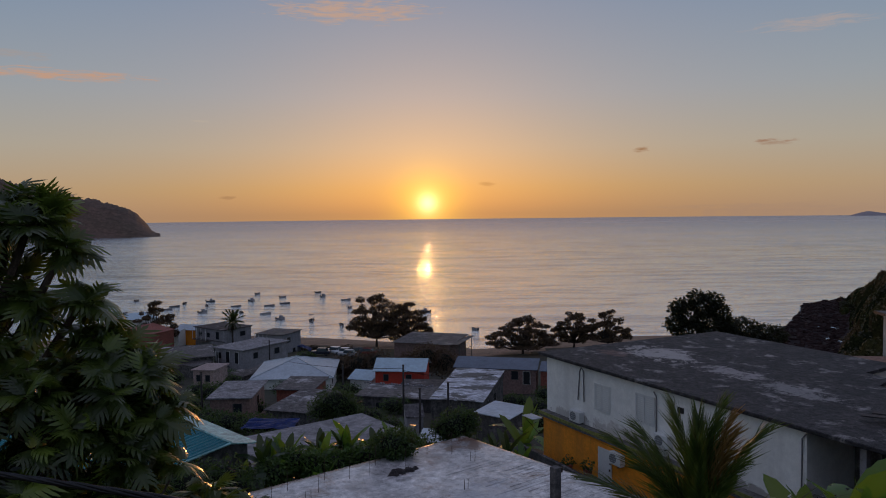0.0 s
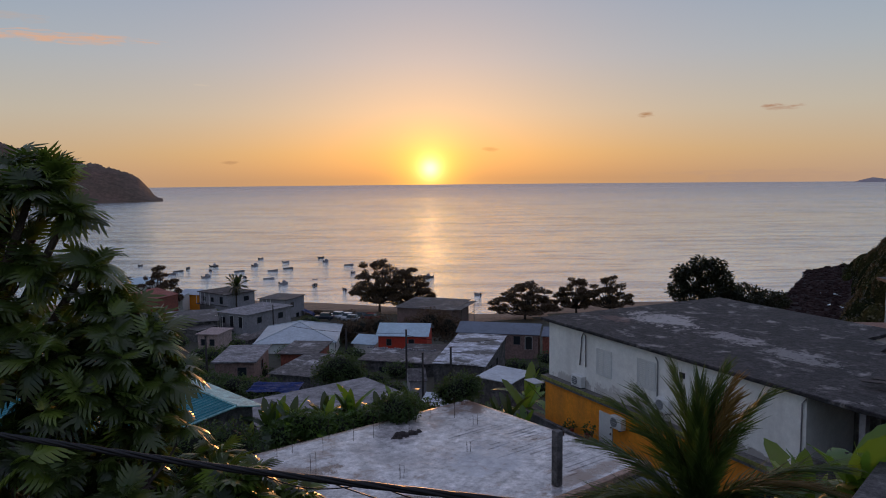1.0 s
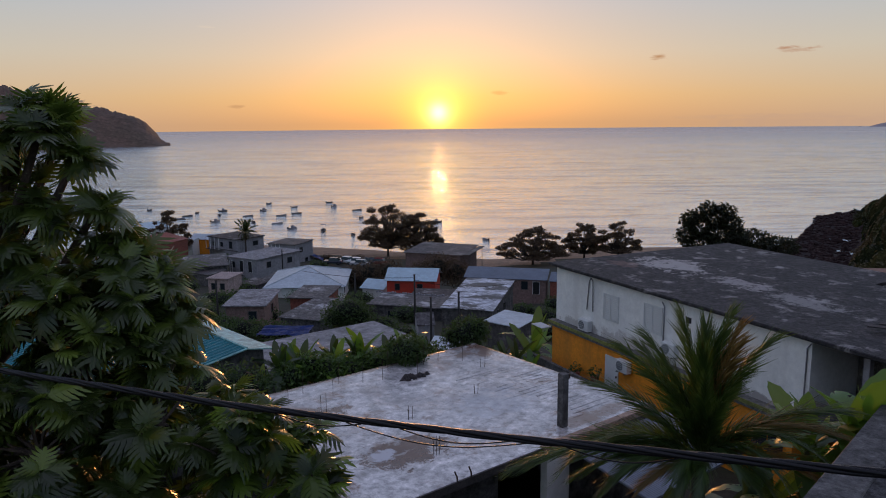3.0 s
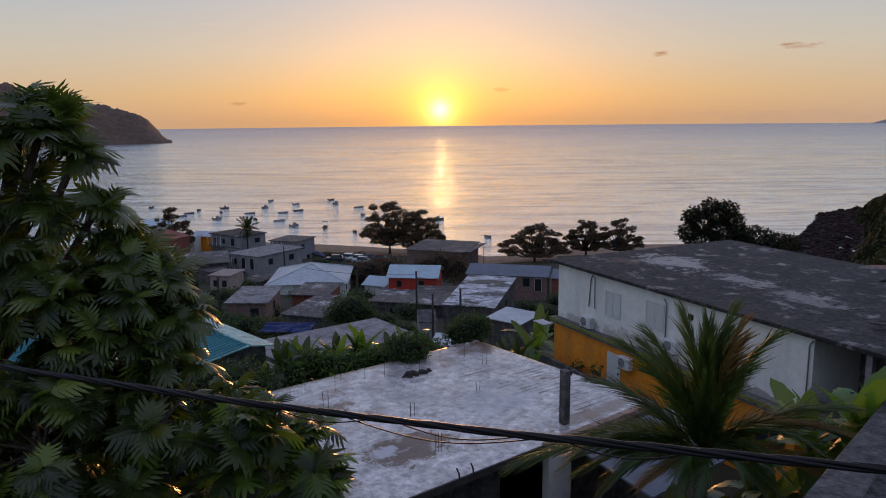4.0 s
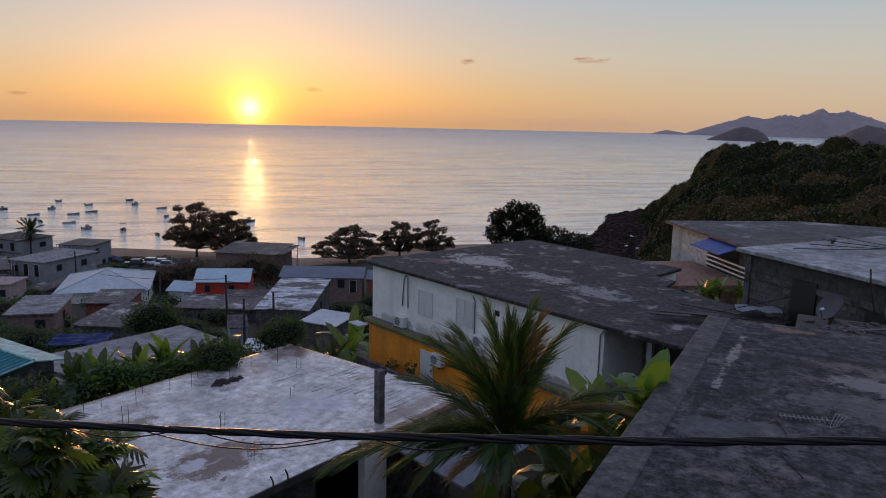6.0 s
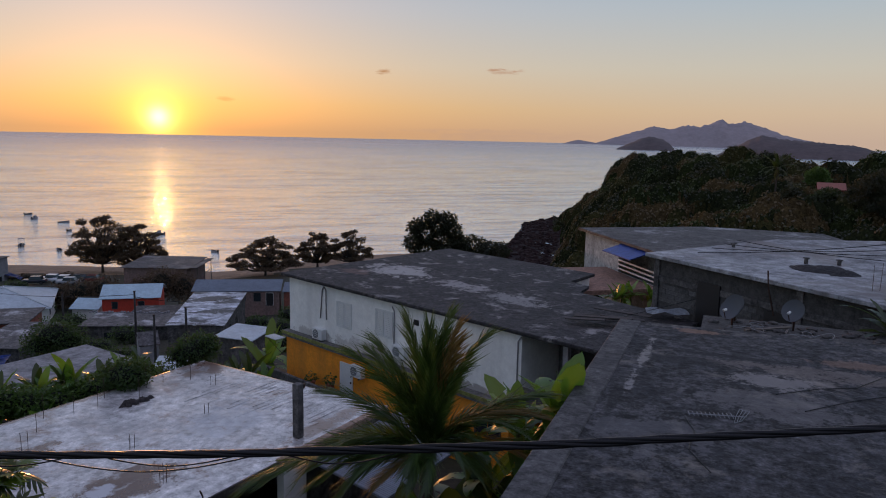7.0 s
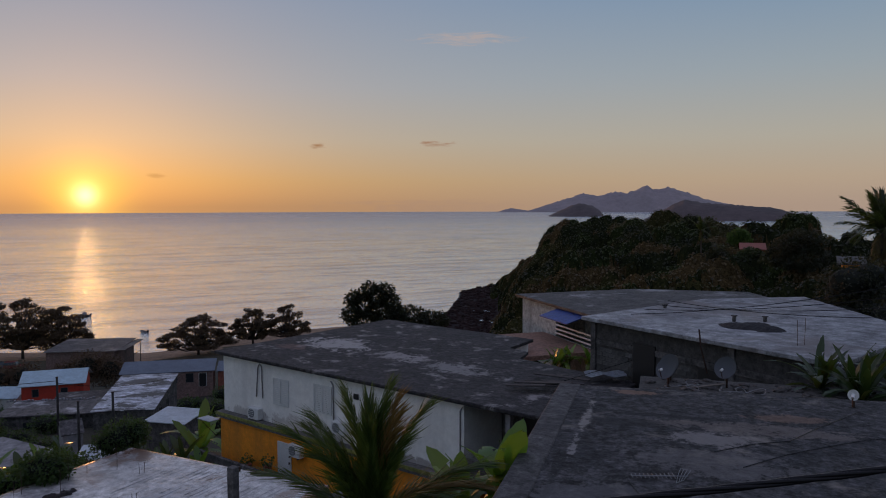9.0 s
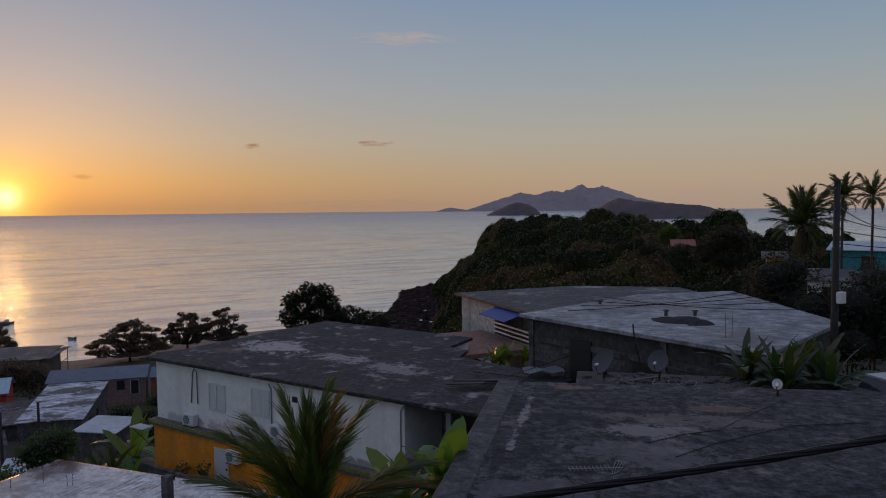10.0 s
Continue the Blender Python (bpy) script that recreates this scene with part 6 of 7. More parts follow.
woods("point_woods", "dense dark olive woods covering the rocky point and slope")
palm("woods_palm", 97.9, 100.1, ground(97.9, 100.1), 29.6 - ground(97.9, 100.1), 16, 2.9, 22, "palm rising out of the woods on the point", seed=21, dry=3, thick=3.0)
for ex, ey, ez, wide, mat, what in ((109.7, 102.4, 29.6, 2.6, HEDGELEAF, "light feathery tree standing out of dark woods"), (93.4, 75.4, 30.4, 4.6, WOODDARK, "broad dark tree with a spiky top among the woods"), (100.5, 84.0, 28.8, 3.4, WOODDARK, "dark bushy tree beside a red roof"), (96.2, 87.4, 27.0, 3.6, WOODGREEN, "leafy green tree before a red roof"), (93.0, 91.5, 26.8, 3.2, WOODDARK, "dark leafy tree on the near side of a red roof")):
    gz = ground(ex, ey)
    hh = ez - gz
    broadleaf("woods_tree", ex, ey, gz, [(0, 0, hh - wide * 0.3, wide * 0.55, wide * 0.5, wide * 0.34), (-wide * 0.5, 0, hh - wide * 0.5, wide * 0.5, wide * 0.4, wide * 0.34), (wide * 0.5, 0.3, hh - wide * 0.45, wide * 0.5, wide * 0.4, wide * 0.3), (0.2, 0, hh - wide * 0.9, wide * 0.95, wide * 0.7, wide * 0.4)], int(1500 * wide), 0.4, mat, 0.25, what, group="trees of the point")
bush("bush", -9.4, 22.2, 22.4, [(0, 0, 1.7, 1.1, 1.0, 1.0), (-0.8, -1.0, 1.6, 1.0, 0.9, 0.9)], 2600, 0.13, BUSHLEAF, "leafy bush beside a turquoise house", group="bushes")
bush("bush", -8.9, 25.3, 22.9, [(0, 0, 1.6, 1.1, 0.9, 1.0), (1.0, 0.8, 1.5, 0.9, 0.8, 0.9), (-0.9, -0.6, 1.4, 1.0, 0.9, 0.9)], 3600, 0.13, BUSHLEAF, "thick bush before a turquoise roof", group="bushes")

# ---- things ----
def cable_point(s, drop=0.0):
    """The bundled line past the eye: straight in plan, slack in height."""
    a = radians(22)
    p = 3.5
    z = EYE - (1.570 - 0.0723 * s - 0.00684 * s * s) - drop
    return Vector((p * math.sin(a) + s * math.cos(a), p * math.cos(a) - s * math.sin(a), z))


line = thing("overhead_cable", *cable_point(0), 0, "twisted bundle of black overhead power cables", "cable")
o = cable_point(0)
for k in range(4):
    pts = []
    for i in range(281):
        s = -14 + i * 0.1
        q = s * 5.2 + k * math.tau / 4
        r = 0.0115 * (1 + 0.25 * math.sin(s * 1.7 + k))
        pts.append(cable_point(s) - o + Vector((0, math.cos(q) * r, math.sin(q) * r)))
    part("strand", tube(pts, 0.0115, 6), RUBBER, line, smooth=True)
for s0, s1, sag in ((-2.1, -1.0, 0.075), (-1.75, -1.1, 0.045), (-0.8, -0.25, 0.05), (-2.6, -2.0, 0.04)):
    pts = []
    for i in range(17):
        k = i / 16
        pts.append(cable_point(s0 + (s1 - s0) * k, 0.02 + sag * math.sin(math.pi * k)) - o)
    part("loose_wire", tube(pts, 0.004, 5), RUBBER, line, smooth=True)


def rebar(x, y, z, h, n, label, spread_=0.08, thick=0.009):
    t = thing("starter_bars", x, y, z, 0, label, "rebar", "starter bars")
    for k in range(n):
        a = k * math.tau / max(n, 1)
        px, py = (spread_ * math.cos(a), spread_ * math.sin(a)) if n > 1 else (0, 0)
        part("bar", tube([(px, py, -0.05), (px * 1.1 + 0.01, py, h * 0.6), (px * 1.2 + 0.03 * math.sin(k * 3), py * 1.2, h * (0.9 + 0.1 * math.cos(k)))], thick, 5), STEEL, t)
    return t


for i in range(11):
    k = i / 10
    p = sh.matrix_basis @ Vector((0.7 + 7.6 * k, 8.2 + 0.5 * math.sin(i * 2.4), 3.4))
    rebar(p.x, p.y, p.z, 0.5 + 0.4 * abs(math.sin(i * 1.7)), 1, "thin rusty bars standing out of a slab")
for lx, ly, hh, n in ((2.2, 1.6, 0.55, 4), (3.1, 4.2, 0.45, 3), (6.3, 4.6, 0.35, 3), (0.9, 6.0, 0.9, 2), (8.4, 6.6, 0.4, 2)):
    p = sh.matrix_basis @ Vector((lx, ly, 3.4))
    rebar(p.x, p.y, p.z, hh, n, "bundle of rusty starter bars in pale screed")
for lx in (1.6, 2.1):
    p = sh.matrix_basis @ Vector((lx, -0.12, 3.42))
    t = thing("steel_hook", p.x, p.y, p.z, 0, "bent rusty steel hook at a roof's edge", "hook", "steel hooks")
    part("rod", tube([(0, 0, -0.1), (-0.02, -0.05, 0.15), (-0.08, -0.1, 0.32)], 0.025, 6), STEEL, t)


def boat(x, y, heading, length, kind, label):
    """A small open boat on the water: shell with thickness, thwarts, engine; some with a canopy."""
    t = thing("fishing_boat", x, y, 0.0, heading, label, "boat", "moored boats")
    n = 9
    bm = bmesh.new()
    rows = []
    length *= 0.62
    beam = length * (0.13 if kind == "canoe" else 0.23)
    for i in range(n + 1):
        k = i / n
        w = beam * (math.sin(math.pi * min(1.0, 0.30 + 0.70 * k)) ** 0.6 if k < 0.99 else 0.08)
        yy = length * (k - 0.5)
        sheer = 0.38 + 0.3 * k * k
        rows.append([bm.verts.new(q) for q in ((-w, yy, sheer), (-w * 0.75, yy, 0.0), (0, yy, -0.2), (w * 0.75, yy, 0.0), (w, yy, sheer), (w * 0.86, yy, sheer), (w * 0.6, yy, 0.12), (0, yy, 0.05), (-w * 0.6, yy, 0.12), (-w * 0.86, yy, sheer))])
    for a, b in zip(rows, rows[1:]):
        for q in range(10):
            bm.faces.new((a[q], a[(q + 1) % 10], b[(q + 1) % 10], b[q]))
    bm.faces.new(rows[0])
    bm.faces.new(rows[-1][::-1])
    part("hull", bm, surf("boat_paint", (0.20, 0.185, 0.19), (0.13, 0.12, 0.125), 0.8, 0.5, vary=1.5) if "boat_paint" not in bpy.data.materials else bpy.data.materials["boat_paint"], t)
    for k in (-0.22, 0.05, 0.28):
        part("thwart", box(-beam * 0.8, beam * 0.8, length * k - 0.12, length * k + 0.12, 0.36, 0.42), WOOD, t)
    if kind != "canoe":
        part("engine", box(-0.18, 0.18, -length / 2 - 0.35, -length / 2 + 0.02, 0.2, 0.85), RUBBER, t, bevel=0.04)
    if kind == "canopy":
        for sx in (-0.8, 0.8):
            for sy in (-0.22, 0.12):
                part("canopy_post", tube([(sx * beam, sy * length, 0.5), (sx * beam, sy * length, 2.1)], 0.03, 5), WHITEPAINT, t)
        part("canopy", box(-beam * 0.95, beam * 0.95, -length * 0.27, length * 0.17, 2.1, 2.2), LIGHTWALL, t, bevel=0.03)
    if kind == "cabin":
        part("cabin", box(-beam * 0.6, beam * 0.6, -length * 0.1, length * 0.18, 0.4, 1.25), LIGHTWALL, t, bevel=0.06)
    return t


def sea_at(azim, r):
    return r * math.sin(radians(azim)), r * math.cos(radians(azim))


FLEET = [(-80.5, 318.5, -30, 4.6, "skiff"), (-76.5, 292.9, -27, 5.4, "cabin"), (-66.5, 304.4, -54, 4.6, "skiff"), (-61.0, 282.5, -82, 6.2, "canoe"), (-65.4, 275.7, -81, 6.2, "canoe"), (-61.5, 253.1, -79, 6.2, "canoe"), (-77.8, 274.7, -77, 6.2, "canoe"), (-53.4, 240.1, -42, 5.4, "cabin"), (-71.0, 256.6, 32, 4.6, "skiff"), (-92.7, 292.0, -80, 5.4, "cabin"), (-89.6, 277.1, 28, 4.6, "skiff"), (-85.1, 258.9, -44, 5.4, "cabin"), (-100.6, 285.0, -1, 4.6, "skiff"), (-101.4, 276.1, -81, 6.2, "canoe"), (-101.1, 267.7, -84, 6.2, "canoe"), (-123.9, 296.0, -8, 4.6, "skiff"), (-54.6, 321.3, -56, 4.6, "skiff"), (-49.9, 305.3, -26, 5.4, "cabin"), (-38.7, 292.3, -77, 6.2, "canoe"), (-33.7, 267.0, -19, 4.6, "skiff"), (-42.3, 235.6, 5, 6.5, "canopy"), (-31.4, 225.3, 23, 4.6, "skiff"), (-5.8, 254.4, 60, 5.6, "cabin"), (9.4, 213.3, 34, 4.6, "skiff"), (-111.9, 257.4, 2, 4.6, "skiff")]
for i, (bx, by, hd, ln, kd) in enumerate(FLEET):
    boat(bx, by, hd, ln, kd, {"canoe": "long narrow wooden canoe moored in the bay", "skiff": "small open fishing skiff at anchor", "canopy": "fishing boat with a white canopy at anchor", "cabin": "small cabin boat riding at anchor"}[kd])


def car(x, y, z, yaw, paint, label, pickup=False):
    t = thing("parked_car", x, y, z, yaw, label, "car", "parked cars")
    body = bmesh.new()
    add_box(body, -0.85, 0.85, -2.1, 2.1, 0.35, 0.95)
    part("body", body, paint, t, bevel=0.12)
    bm = bmesh.new()
    lo = [(-0.8, -1.5), (0.8, -1.5), (0.8, 0.9), (-0.8, 0.9)] if not pickup else [(-0.8, -0.2), (0.8, -0.2), (0.8, 1.2), (-0.8, 1.2)]
    hi = [(p[0] * 0.82, p[1] * 0.75) for p in lo] if not pickup else [(p[0] * 0.85, 0.1 if p[1] < 0 else 0.8) for p in lo]
    a = [bm.verts.new((*p, 0.96)) for p in lo]
    b = [bm.verts.new((*p, 1.5)) for p in hi]
    for i in range(4):
        bm.faces.new((a[i], a[(i + 1) % 4], b[(i + 1) % 4], b[i]))
    bm.faces.new(a[::-1])
    bm.faces.new(b)
    cabin = part("cabin", bm, GLASS, t, "dark glazed cabin")
    top = [(p[0] * 1.02, p[1] * 1.02) for p in hi]
    part("roof", prism(top, 1.503, 1.56), paint, cabin)
    for sx in (-0.86, 0.86):
        for sy in (-1.3, 1.3):
            w = bmesh.new()
            bmesh.ops.create_cone(w, cap_ends=True, segments=16, radius1=0.33, radius2=0.33, depth=0.22, matrix=pose(sx * 0.93, sy, 0.33, 0, 90, 0))
            wheel = part("wheel", w, RUBBER, t)
            r = bmesh.new()
            bmesh.ops.create_cone(r, cap_ends=True, segments=12, radius1=0.18, radius2=0.18, depth=0.24, matrix=pose(sx * 0.93, sy, 0.33, 0, 90, 0))
            part("rim", r, DISH, wheel)
    for sx in (-0.6, 0.6):
        part("headlight", box(sx - 0.16, sx + 0.16, 2.08, 2.13, 0.68, 0.82), WHITEPAINT, t)
        part("tail_light", box(sx - 0.14, sx + 0.14, -2.13, -2.08, 0.7, 0.86), REDWALL, t)
    return t


CARWHITE = plain("white_car_paint", (0.62, 0.63, 0.65), 0.25)
CARGREY = plain("grey_car_paint", (0.30, 0.31, 0.33), 0.3)
CARDARK = plain("dark_car_paint", (0.03, 0.035, 0.05), 0.25)
CARRED = plain("dark_red_car_paint", (0.20, 0.03, 0.03), 0.25)
for cx, cy, yw, pt, lb in ((-24.0, 160.5, 70, CARWHITE, "white car parked by the beach"), (-21.6, 158.6, 80, CARWHITE, "white hatchback parked in a row"), (-19.0, 159.2, 60, CARDARK, "dark car parked beside white ones"), (-16.6, 158.6, 75, CARRED, "dark red car parked near the trees"), (-26.4, 157.4, 85, CARDARK, "dark car parked at the end of a row"), (-20.2, 154.8, 78, CARGREY, "grey car parked in a second row")):
    car(cx, cy, ground(cx, cy) + 0.05, yw, pt, lb)
# the white pickup takes the grey paint, darker than its own white
car(21.5, 11.1, 27.5, 75, CARGREY, "white pickup parked behind a low roof", True)


def pole(x, y, top, r, label, arms=False, foot=None):
    z0 = ground(x, y) - 0.3 if foot is None else foot
    t = thing("utility_pole", x, y, z0, 0, label, "pole", "utility poles")
    h = top - z0
    part("shaft", tube([(0, 0, 0), (0, 0, h * 0.5), (0, 0, h)], [r * 1.2, r, r * 0.8], 8), POLEWOOD, t, smooth=True)
    part("cap", box(-r, r, -r, r, h, h + 0.05), STEEL, t)
    if arms:
        for k, dz in enumerate((0.3, 1.1, 2.6)):
            part("insulator", tube([(-0.22, 0, h - dz), (0.22, 0, h - dz)], 0.05, 8), DISH, t)
        part("meter_box", box(-0.16, 0.16, -0.36, -0.14, h * 0.52, h * 0.52 + 0.45), WHITEPAINT, t, bevel=0.02)
    return t


pole(-11.5, 83.2, 16.9, 0.12, "thin dark utility pole among tin roofs")
pole(-3.95, 71.9, 19.1, 0.11, "thin dark utility pole above the village")
pole(0.45, 68.0, 18.2, 0.12, "short dark pole beside a rusty roof")
pole(-1.95, 60.0, 19.6, 0.10, "thin dark pole in a yard")
pole(-26.5, 79.5, 17.0, 0.12, "wooden pole beside a grey block house")
pole(-31.5, 132.0, 11.5, 0.12, "pole in front of a two-storey house")
pole(27.2, 16.9, 34.8, 0.14, "tall concrete utility pole carrying many wires", True, 25.0)


def wire(name, a, b, sag, r, label, n=24):
    a, b = Vector(a), Vector(b)
    t = thing(name, *a, 0, label, "wire", "overhead wires")
    pts = [a.lerp(b, i / n) - Vector((0, 0, sag * 4 * (i / n) * (1 - i / n))) - a for i in range(n + 1)]
    part("line", tube(pts, r, 4), RUBBER, t)


wire("wire", (-3.95, 71.9, 18.8), (-30, 126, 9.5), 0.6, 0.035, "sagging pale service wire over the roofs")
wire("wire", (-3.95, 71.9, 18.6), (8.0, 88.0, 15.0), 0.8, 0.03, "service wire running to a tin roof")
wire("wire", (11.6, 29.5, 24.6), (20.0, 24.0, 27.6), 0.15, 0.015, "thin wire crossing a white wall")
for k in range(5):
    wire("wire", (27.2, 16.9, 33.9 - 0.5 * k), (46 + 4 * k, 24 - 3 * k, 33.0 - 0.3 * k), 0.7, 0.02, "black wire strung from a tall pole")
for k in range(4):
    wire("wire", (27.2, 16.9, 31.2 - 0.45 * k), (21.5 + 1.6 * k, 26 + 1.0 * k, 29.15), 0.25, 0.02, "loose service wire running down to a slab roof")


def satellite_dish(x, y, z, yaw, dia, tilt, label, mat=None):
    t = thing("satellite_dish", x, y, z, yaw, label, "satellite dish", "satellite dishes")
    bm = bmesh.new()
    n, m = 20, 5
    for side in (0.0, 0.02):
        rings = []
        for j in range(m + 1):
            r = dia / 2 * j / m
            rings.append([bm.verts.new((r * math.cos(i * math.tau / n), r * math.sin(i * math.tau / n) * 1.08, 0.16 * dia * (j / m) ** 2 - side)) for i in range(n)] if j else [bm.verts.new((0, 0, -side))])
        for j in range(m):
            for i in range(n):
                if j == 0:
                    bm.faces.new((rings[0][0], rings[1][i], rings[1][(i + 1) % n]))
                else:
                    bm.faces.new((rings[j][i], rings[j + 1][i], rings[j + 1][(i + 1) % n], rings[j][(i + 1) % n]))
    turnm = Matrix.Translation((0, 0, 0.75)) @ pose(0, 0, 0, tilt, 0, 0)
    bmesh.ops.transform(bm, matrix=turnm, verts=bm.verts[:])
    part("reflector", bm, mat or DISH, t, smooth=True)
    part("mast", tube([(0, 0.06, 0), (0, 0.06, 0.5), (0, 0.02, 0.75)], 0.035, 8), STEEL, t, smooth=True)
    arm = [turnm @ Vector((0, -dia * 0.5, 0.15)), turnm @ Vector((0, -dia * 0.3, dia * 0.55))]
    part("feed_arm", tube(arm, 0.015, 6), STEEL, t)
    part("feed_horn", tube([arm[1], arm[1] + (turnm.to_3x3() @ Vector((0, 0.08, -0.1)))], 0.04, 8), WHITEPAINT, t)
    return t


satellite_dish(16.05, 17.6, 28.12, -76, 0.68, 56, "grey satellite dish on a low dark roof")
satellite_dish(17.65, 16.75, 28.16, -68, 0.68, 60, "grey satellite dish leaning on a low dark roof")
satellite_dish(16.6, 18.1, 28.1, -70, 0.66, 58, "grey satellite dish behind another on a low dark roof")
satellite_dish(15.8, 11.15, 28.85, -60, 0.24, 80, "small white satellite dish at a roof's edge", WHITEPAINT)

# litter on the low roof between the houses
PALECORD = plain("pale_cord", (0.24, 0.24, 0.25), 0.6)
for i in range(4):
    cx0, cy0 = 16.2 + 0.45 * i, 17.3 - 0.42 * i + 0.3 * math.sin(i * 2.0)
    t = thing("rope", cx0, cy0, 28.32, i * 47, "pale rope lying in loops on a dark roof", "rope", "loose ropes")
    pts = [(0.28 * math.sin(k * 0.55 + i) + 0.05 * k - 0.5, 0.2 * math.cos(k * 0.8), 0.02 + 0.12 * abs(math.sin(k * 0.45 + i))) for k in range(17)]
    part("cord", tube(pts, 0.008, 5), PALECORD, t, smooth=True)
bm = bmesh.new()
for i in range(240):
    p = low.matrix_basis @ Vector((1.2 + 7.5 * RNG.random(), -2.6 + 4.0 * RNG.random(), 2.3))
    s = 0.04 + 0.10 * RNG.random() ** 2
    bmesh.ops.create_icosphere(bm, subdivisions=1, radius=s, matrix=Matrix.Translation(p + Vector((0, 0, s * 0.25))) @ pose(0, 0, 0, 0, 0, RNG.random() * 360) @ Matrix.Diagonal((1.6, 1.0, 0.6, 1.0)))
tagged(part("rubble", bm, surf("rubble", (0.10, 0.09, 0.085), (0.05, 0.046, 0.044), 2.0, 0.9, bump=0.8), None), "broken blocks and rubble on a low dark roof", "rubble", kind="stuff")
for i in range(7):
    p = low.matrix_basis @ Vector((1.0 + 1.15 * i, -1.4 + 1.5 * math.sin(i * 1.9), 2.31))
    t = thing("plank", p.x, p.y, p.z, NR_YAW + 40 * math.sin(i * 2.3), "weathered grey plank lying among rubble", "plank", "loose planks")
    part("board", box(0, 1.1 + 0.5 * abs(math.sin(i)), -0.07, 0.07, 0, 0.035, pose(0, 0, 0, 0, -3 * math.sin(i), 0)), WOOD, t, bevel=0.006)

yg = thing("yagi_antenna", 8.29, 9.87, 29.3, yaw_of(8.29, 9.87, 9.19, 9.4), "fallen grey television antenna lying on the roof", "antenna")
part("boom", tube([(0, 0, 0.025), (0.98, 0, 0.025)], 0.011, 6), SILVER, yg)
for k in range(11):
    part("element", tube([(0.02 + 0.072 * k, -0.085 - 0.003 * k, 0.02), (0.02 + 0.072 * k, 0.085 + 0.003 * k, 0.03)], 0.007, 5), SILVER, yg)
for k in range(4):
    part("reflector_bar", tube([(0.70 + 0.05 * k, -0.30 + 0.04 * k, 0.02), (0.80 + 0.05 * k, 0.0, 0.025), (0.94 + 0.05 * k, 0.33 - 0.03 * k, 0.04)], 0.006, 5), SILVER, yg)
part("stay", tube([(0.70, -0.30, 0.015), (0.85, -0.18, 0.02)], 0.006, 5), SILVER, yg)
part("stay", tube([(0.94, 0.33, 0.04), (1.09, 0.24, 0.04)], 0.006, 5), SILVER, yg)
for pts in (((3.52, -4.59), (4.3, -3.9), (5.0, -3.5), (5.7, -2.4), (6.8, -0.85)), ((3.96, -5.34), (4.8, -4.4), (5.6, -3.7), (6.6, -2.9), (8.2, -2.4)), ((2.0, -6.5), (2.2, -7.1), (2.15, -7.9), (2.5, -8.6))):
    p = nr.matrix_basis @ Vector((*pts[0], 3.31))
    t = thing("loose_wire", p.x, p.y, p.z, NR_YAW, "old dark wire lying loose across a concrete roof", "wire", "roof wires")
    part("line", tube([(a - pts[0][0], b - pts[0][1], 0.006) for a, b in pts], 0.008, 5), RUBBER, t)

for i, (x0, y0, z0, ln, yw, tl) in enumerate(((15.6, 26.2, 26.62, 2.4, -48, 4), (15.9, 25.6, 26.62, 2.1, -44, 2), (16.6, 25.8, 26.68, 1.8, -35, -3), (17.2, 27.2, 26.62, 2.6, -60, 1), (15.0, 25.9, 26.62, 1.6, -40, 3))):
    t = thing("plank", x0, y0, z0, yw, "weathered grey plank lying on a flat roof", "plank", "loose planks")
    part("board", box(0, ln, -0.15, 0.15, 0, 0.05, pose(0, 0, 0, 0, -tl, 0)), OLDBOARD, t, bevel=0.008)
t = thing("plastic_sheet", 18.6, 25.4, 26.65, -30, "pale blue-white plastic sheet weighed down on a roof", "sheet")
bm = bmesh.new()
vs = [[bm.verts.new((i * 0.25, j * 0.25, 0.12 + 0.1 * noise.noise((i * 0.5, j * 0.6, 9)))) for i in range(8)] for j in range(5)]
for j in range(4):
    for i in range(7):
        bm.faces.new((vs[j][i], vs[j][i + 1], vs[j + 1][i + 1], vs[j + 1][i]))
bmesh.ops.solidify(bm, geom=bm.faces[:], thickness=0.02)
part("sheet", bm, surf("pale_plastic", (0.45, 0.50, 0.56), (0.36, 0.41, 0.47), 1.5, 0.4), t)

# on the block house's roof
for px, py, hh in ((25.4, 28.2, 0.16), (25.1, 23.5, 0.24), (26.3, 22.9, 0.2)):
    t = thing("roof_vent", px, py, 28.92, 10, "short grey vent stub on a slab roof", "vent", "roof vents")
    part("stub", box(-0.065, 0.065, -0.065, 0.065, 0, hh), CONCRETE, t, bevel=0.02)
    part("cover", box(-0.1, 0.1, -0.1, 0.1, hh + 0.002, hh + 0.05), CONCRETE, t)
t = thing("gravel_heap", 24.4, 22.0, 28.92, -70, "dark heap of gravel spread on a pale slab roof", "gravel")
bm = bmesh.new()
n = 34
rows = [[bm.verts.new((-1.6 + 3.2 * i / n, -0.95 + 1.9 * j / 16, 0.0)) for i in range(n + 1)] for j in range(17)]
for row in rows:
    for v in row:
        k = 1 - (v.co.x / 1.4) ** 2 - (v.co.y / 0.8) ** 2 + 0.7 * noise.noise((v.co.x * 1.4, v.co.y * 1.9, 4))
        v.co.z = -0.01 + 0.20 * max(0.0, k) ** 0.8 + 0.05 * noise.noise((v.co.x * 8, v.co.y * 8, 1)) * (k > 0)
for a, b in zip(rows, rows[1:]):
    for i in range(n):
        bm.faces.new((a[i], a[i + 1], b[i + 1], b[i]))
tagged(part("gravel", bm, surf("gravel", (0.05, 0.047, 0.048), (0.028, 0.027, 0.03), 3.0, 0.95, bump=1.0, bump_scale=25), t), kind="stuff")
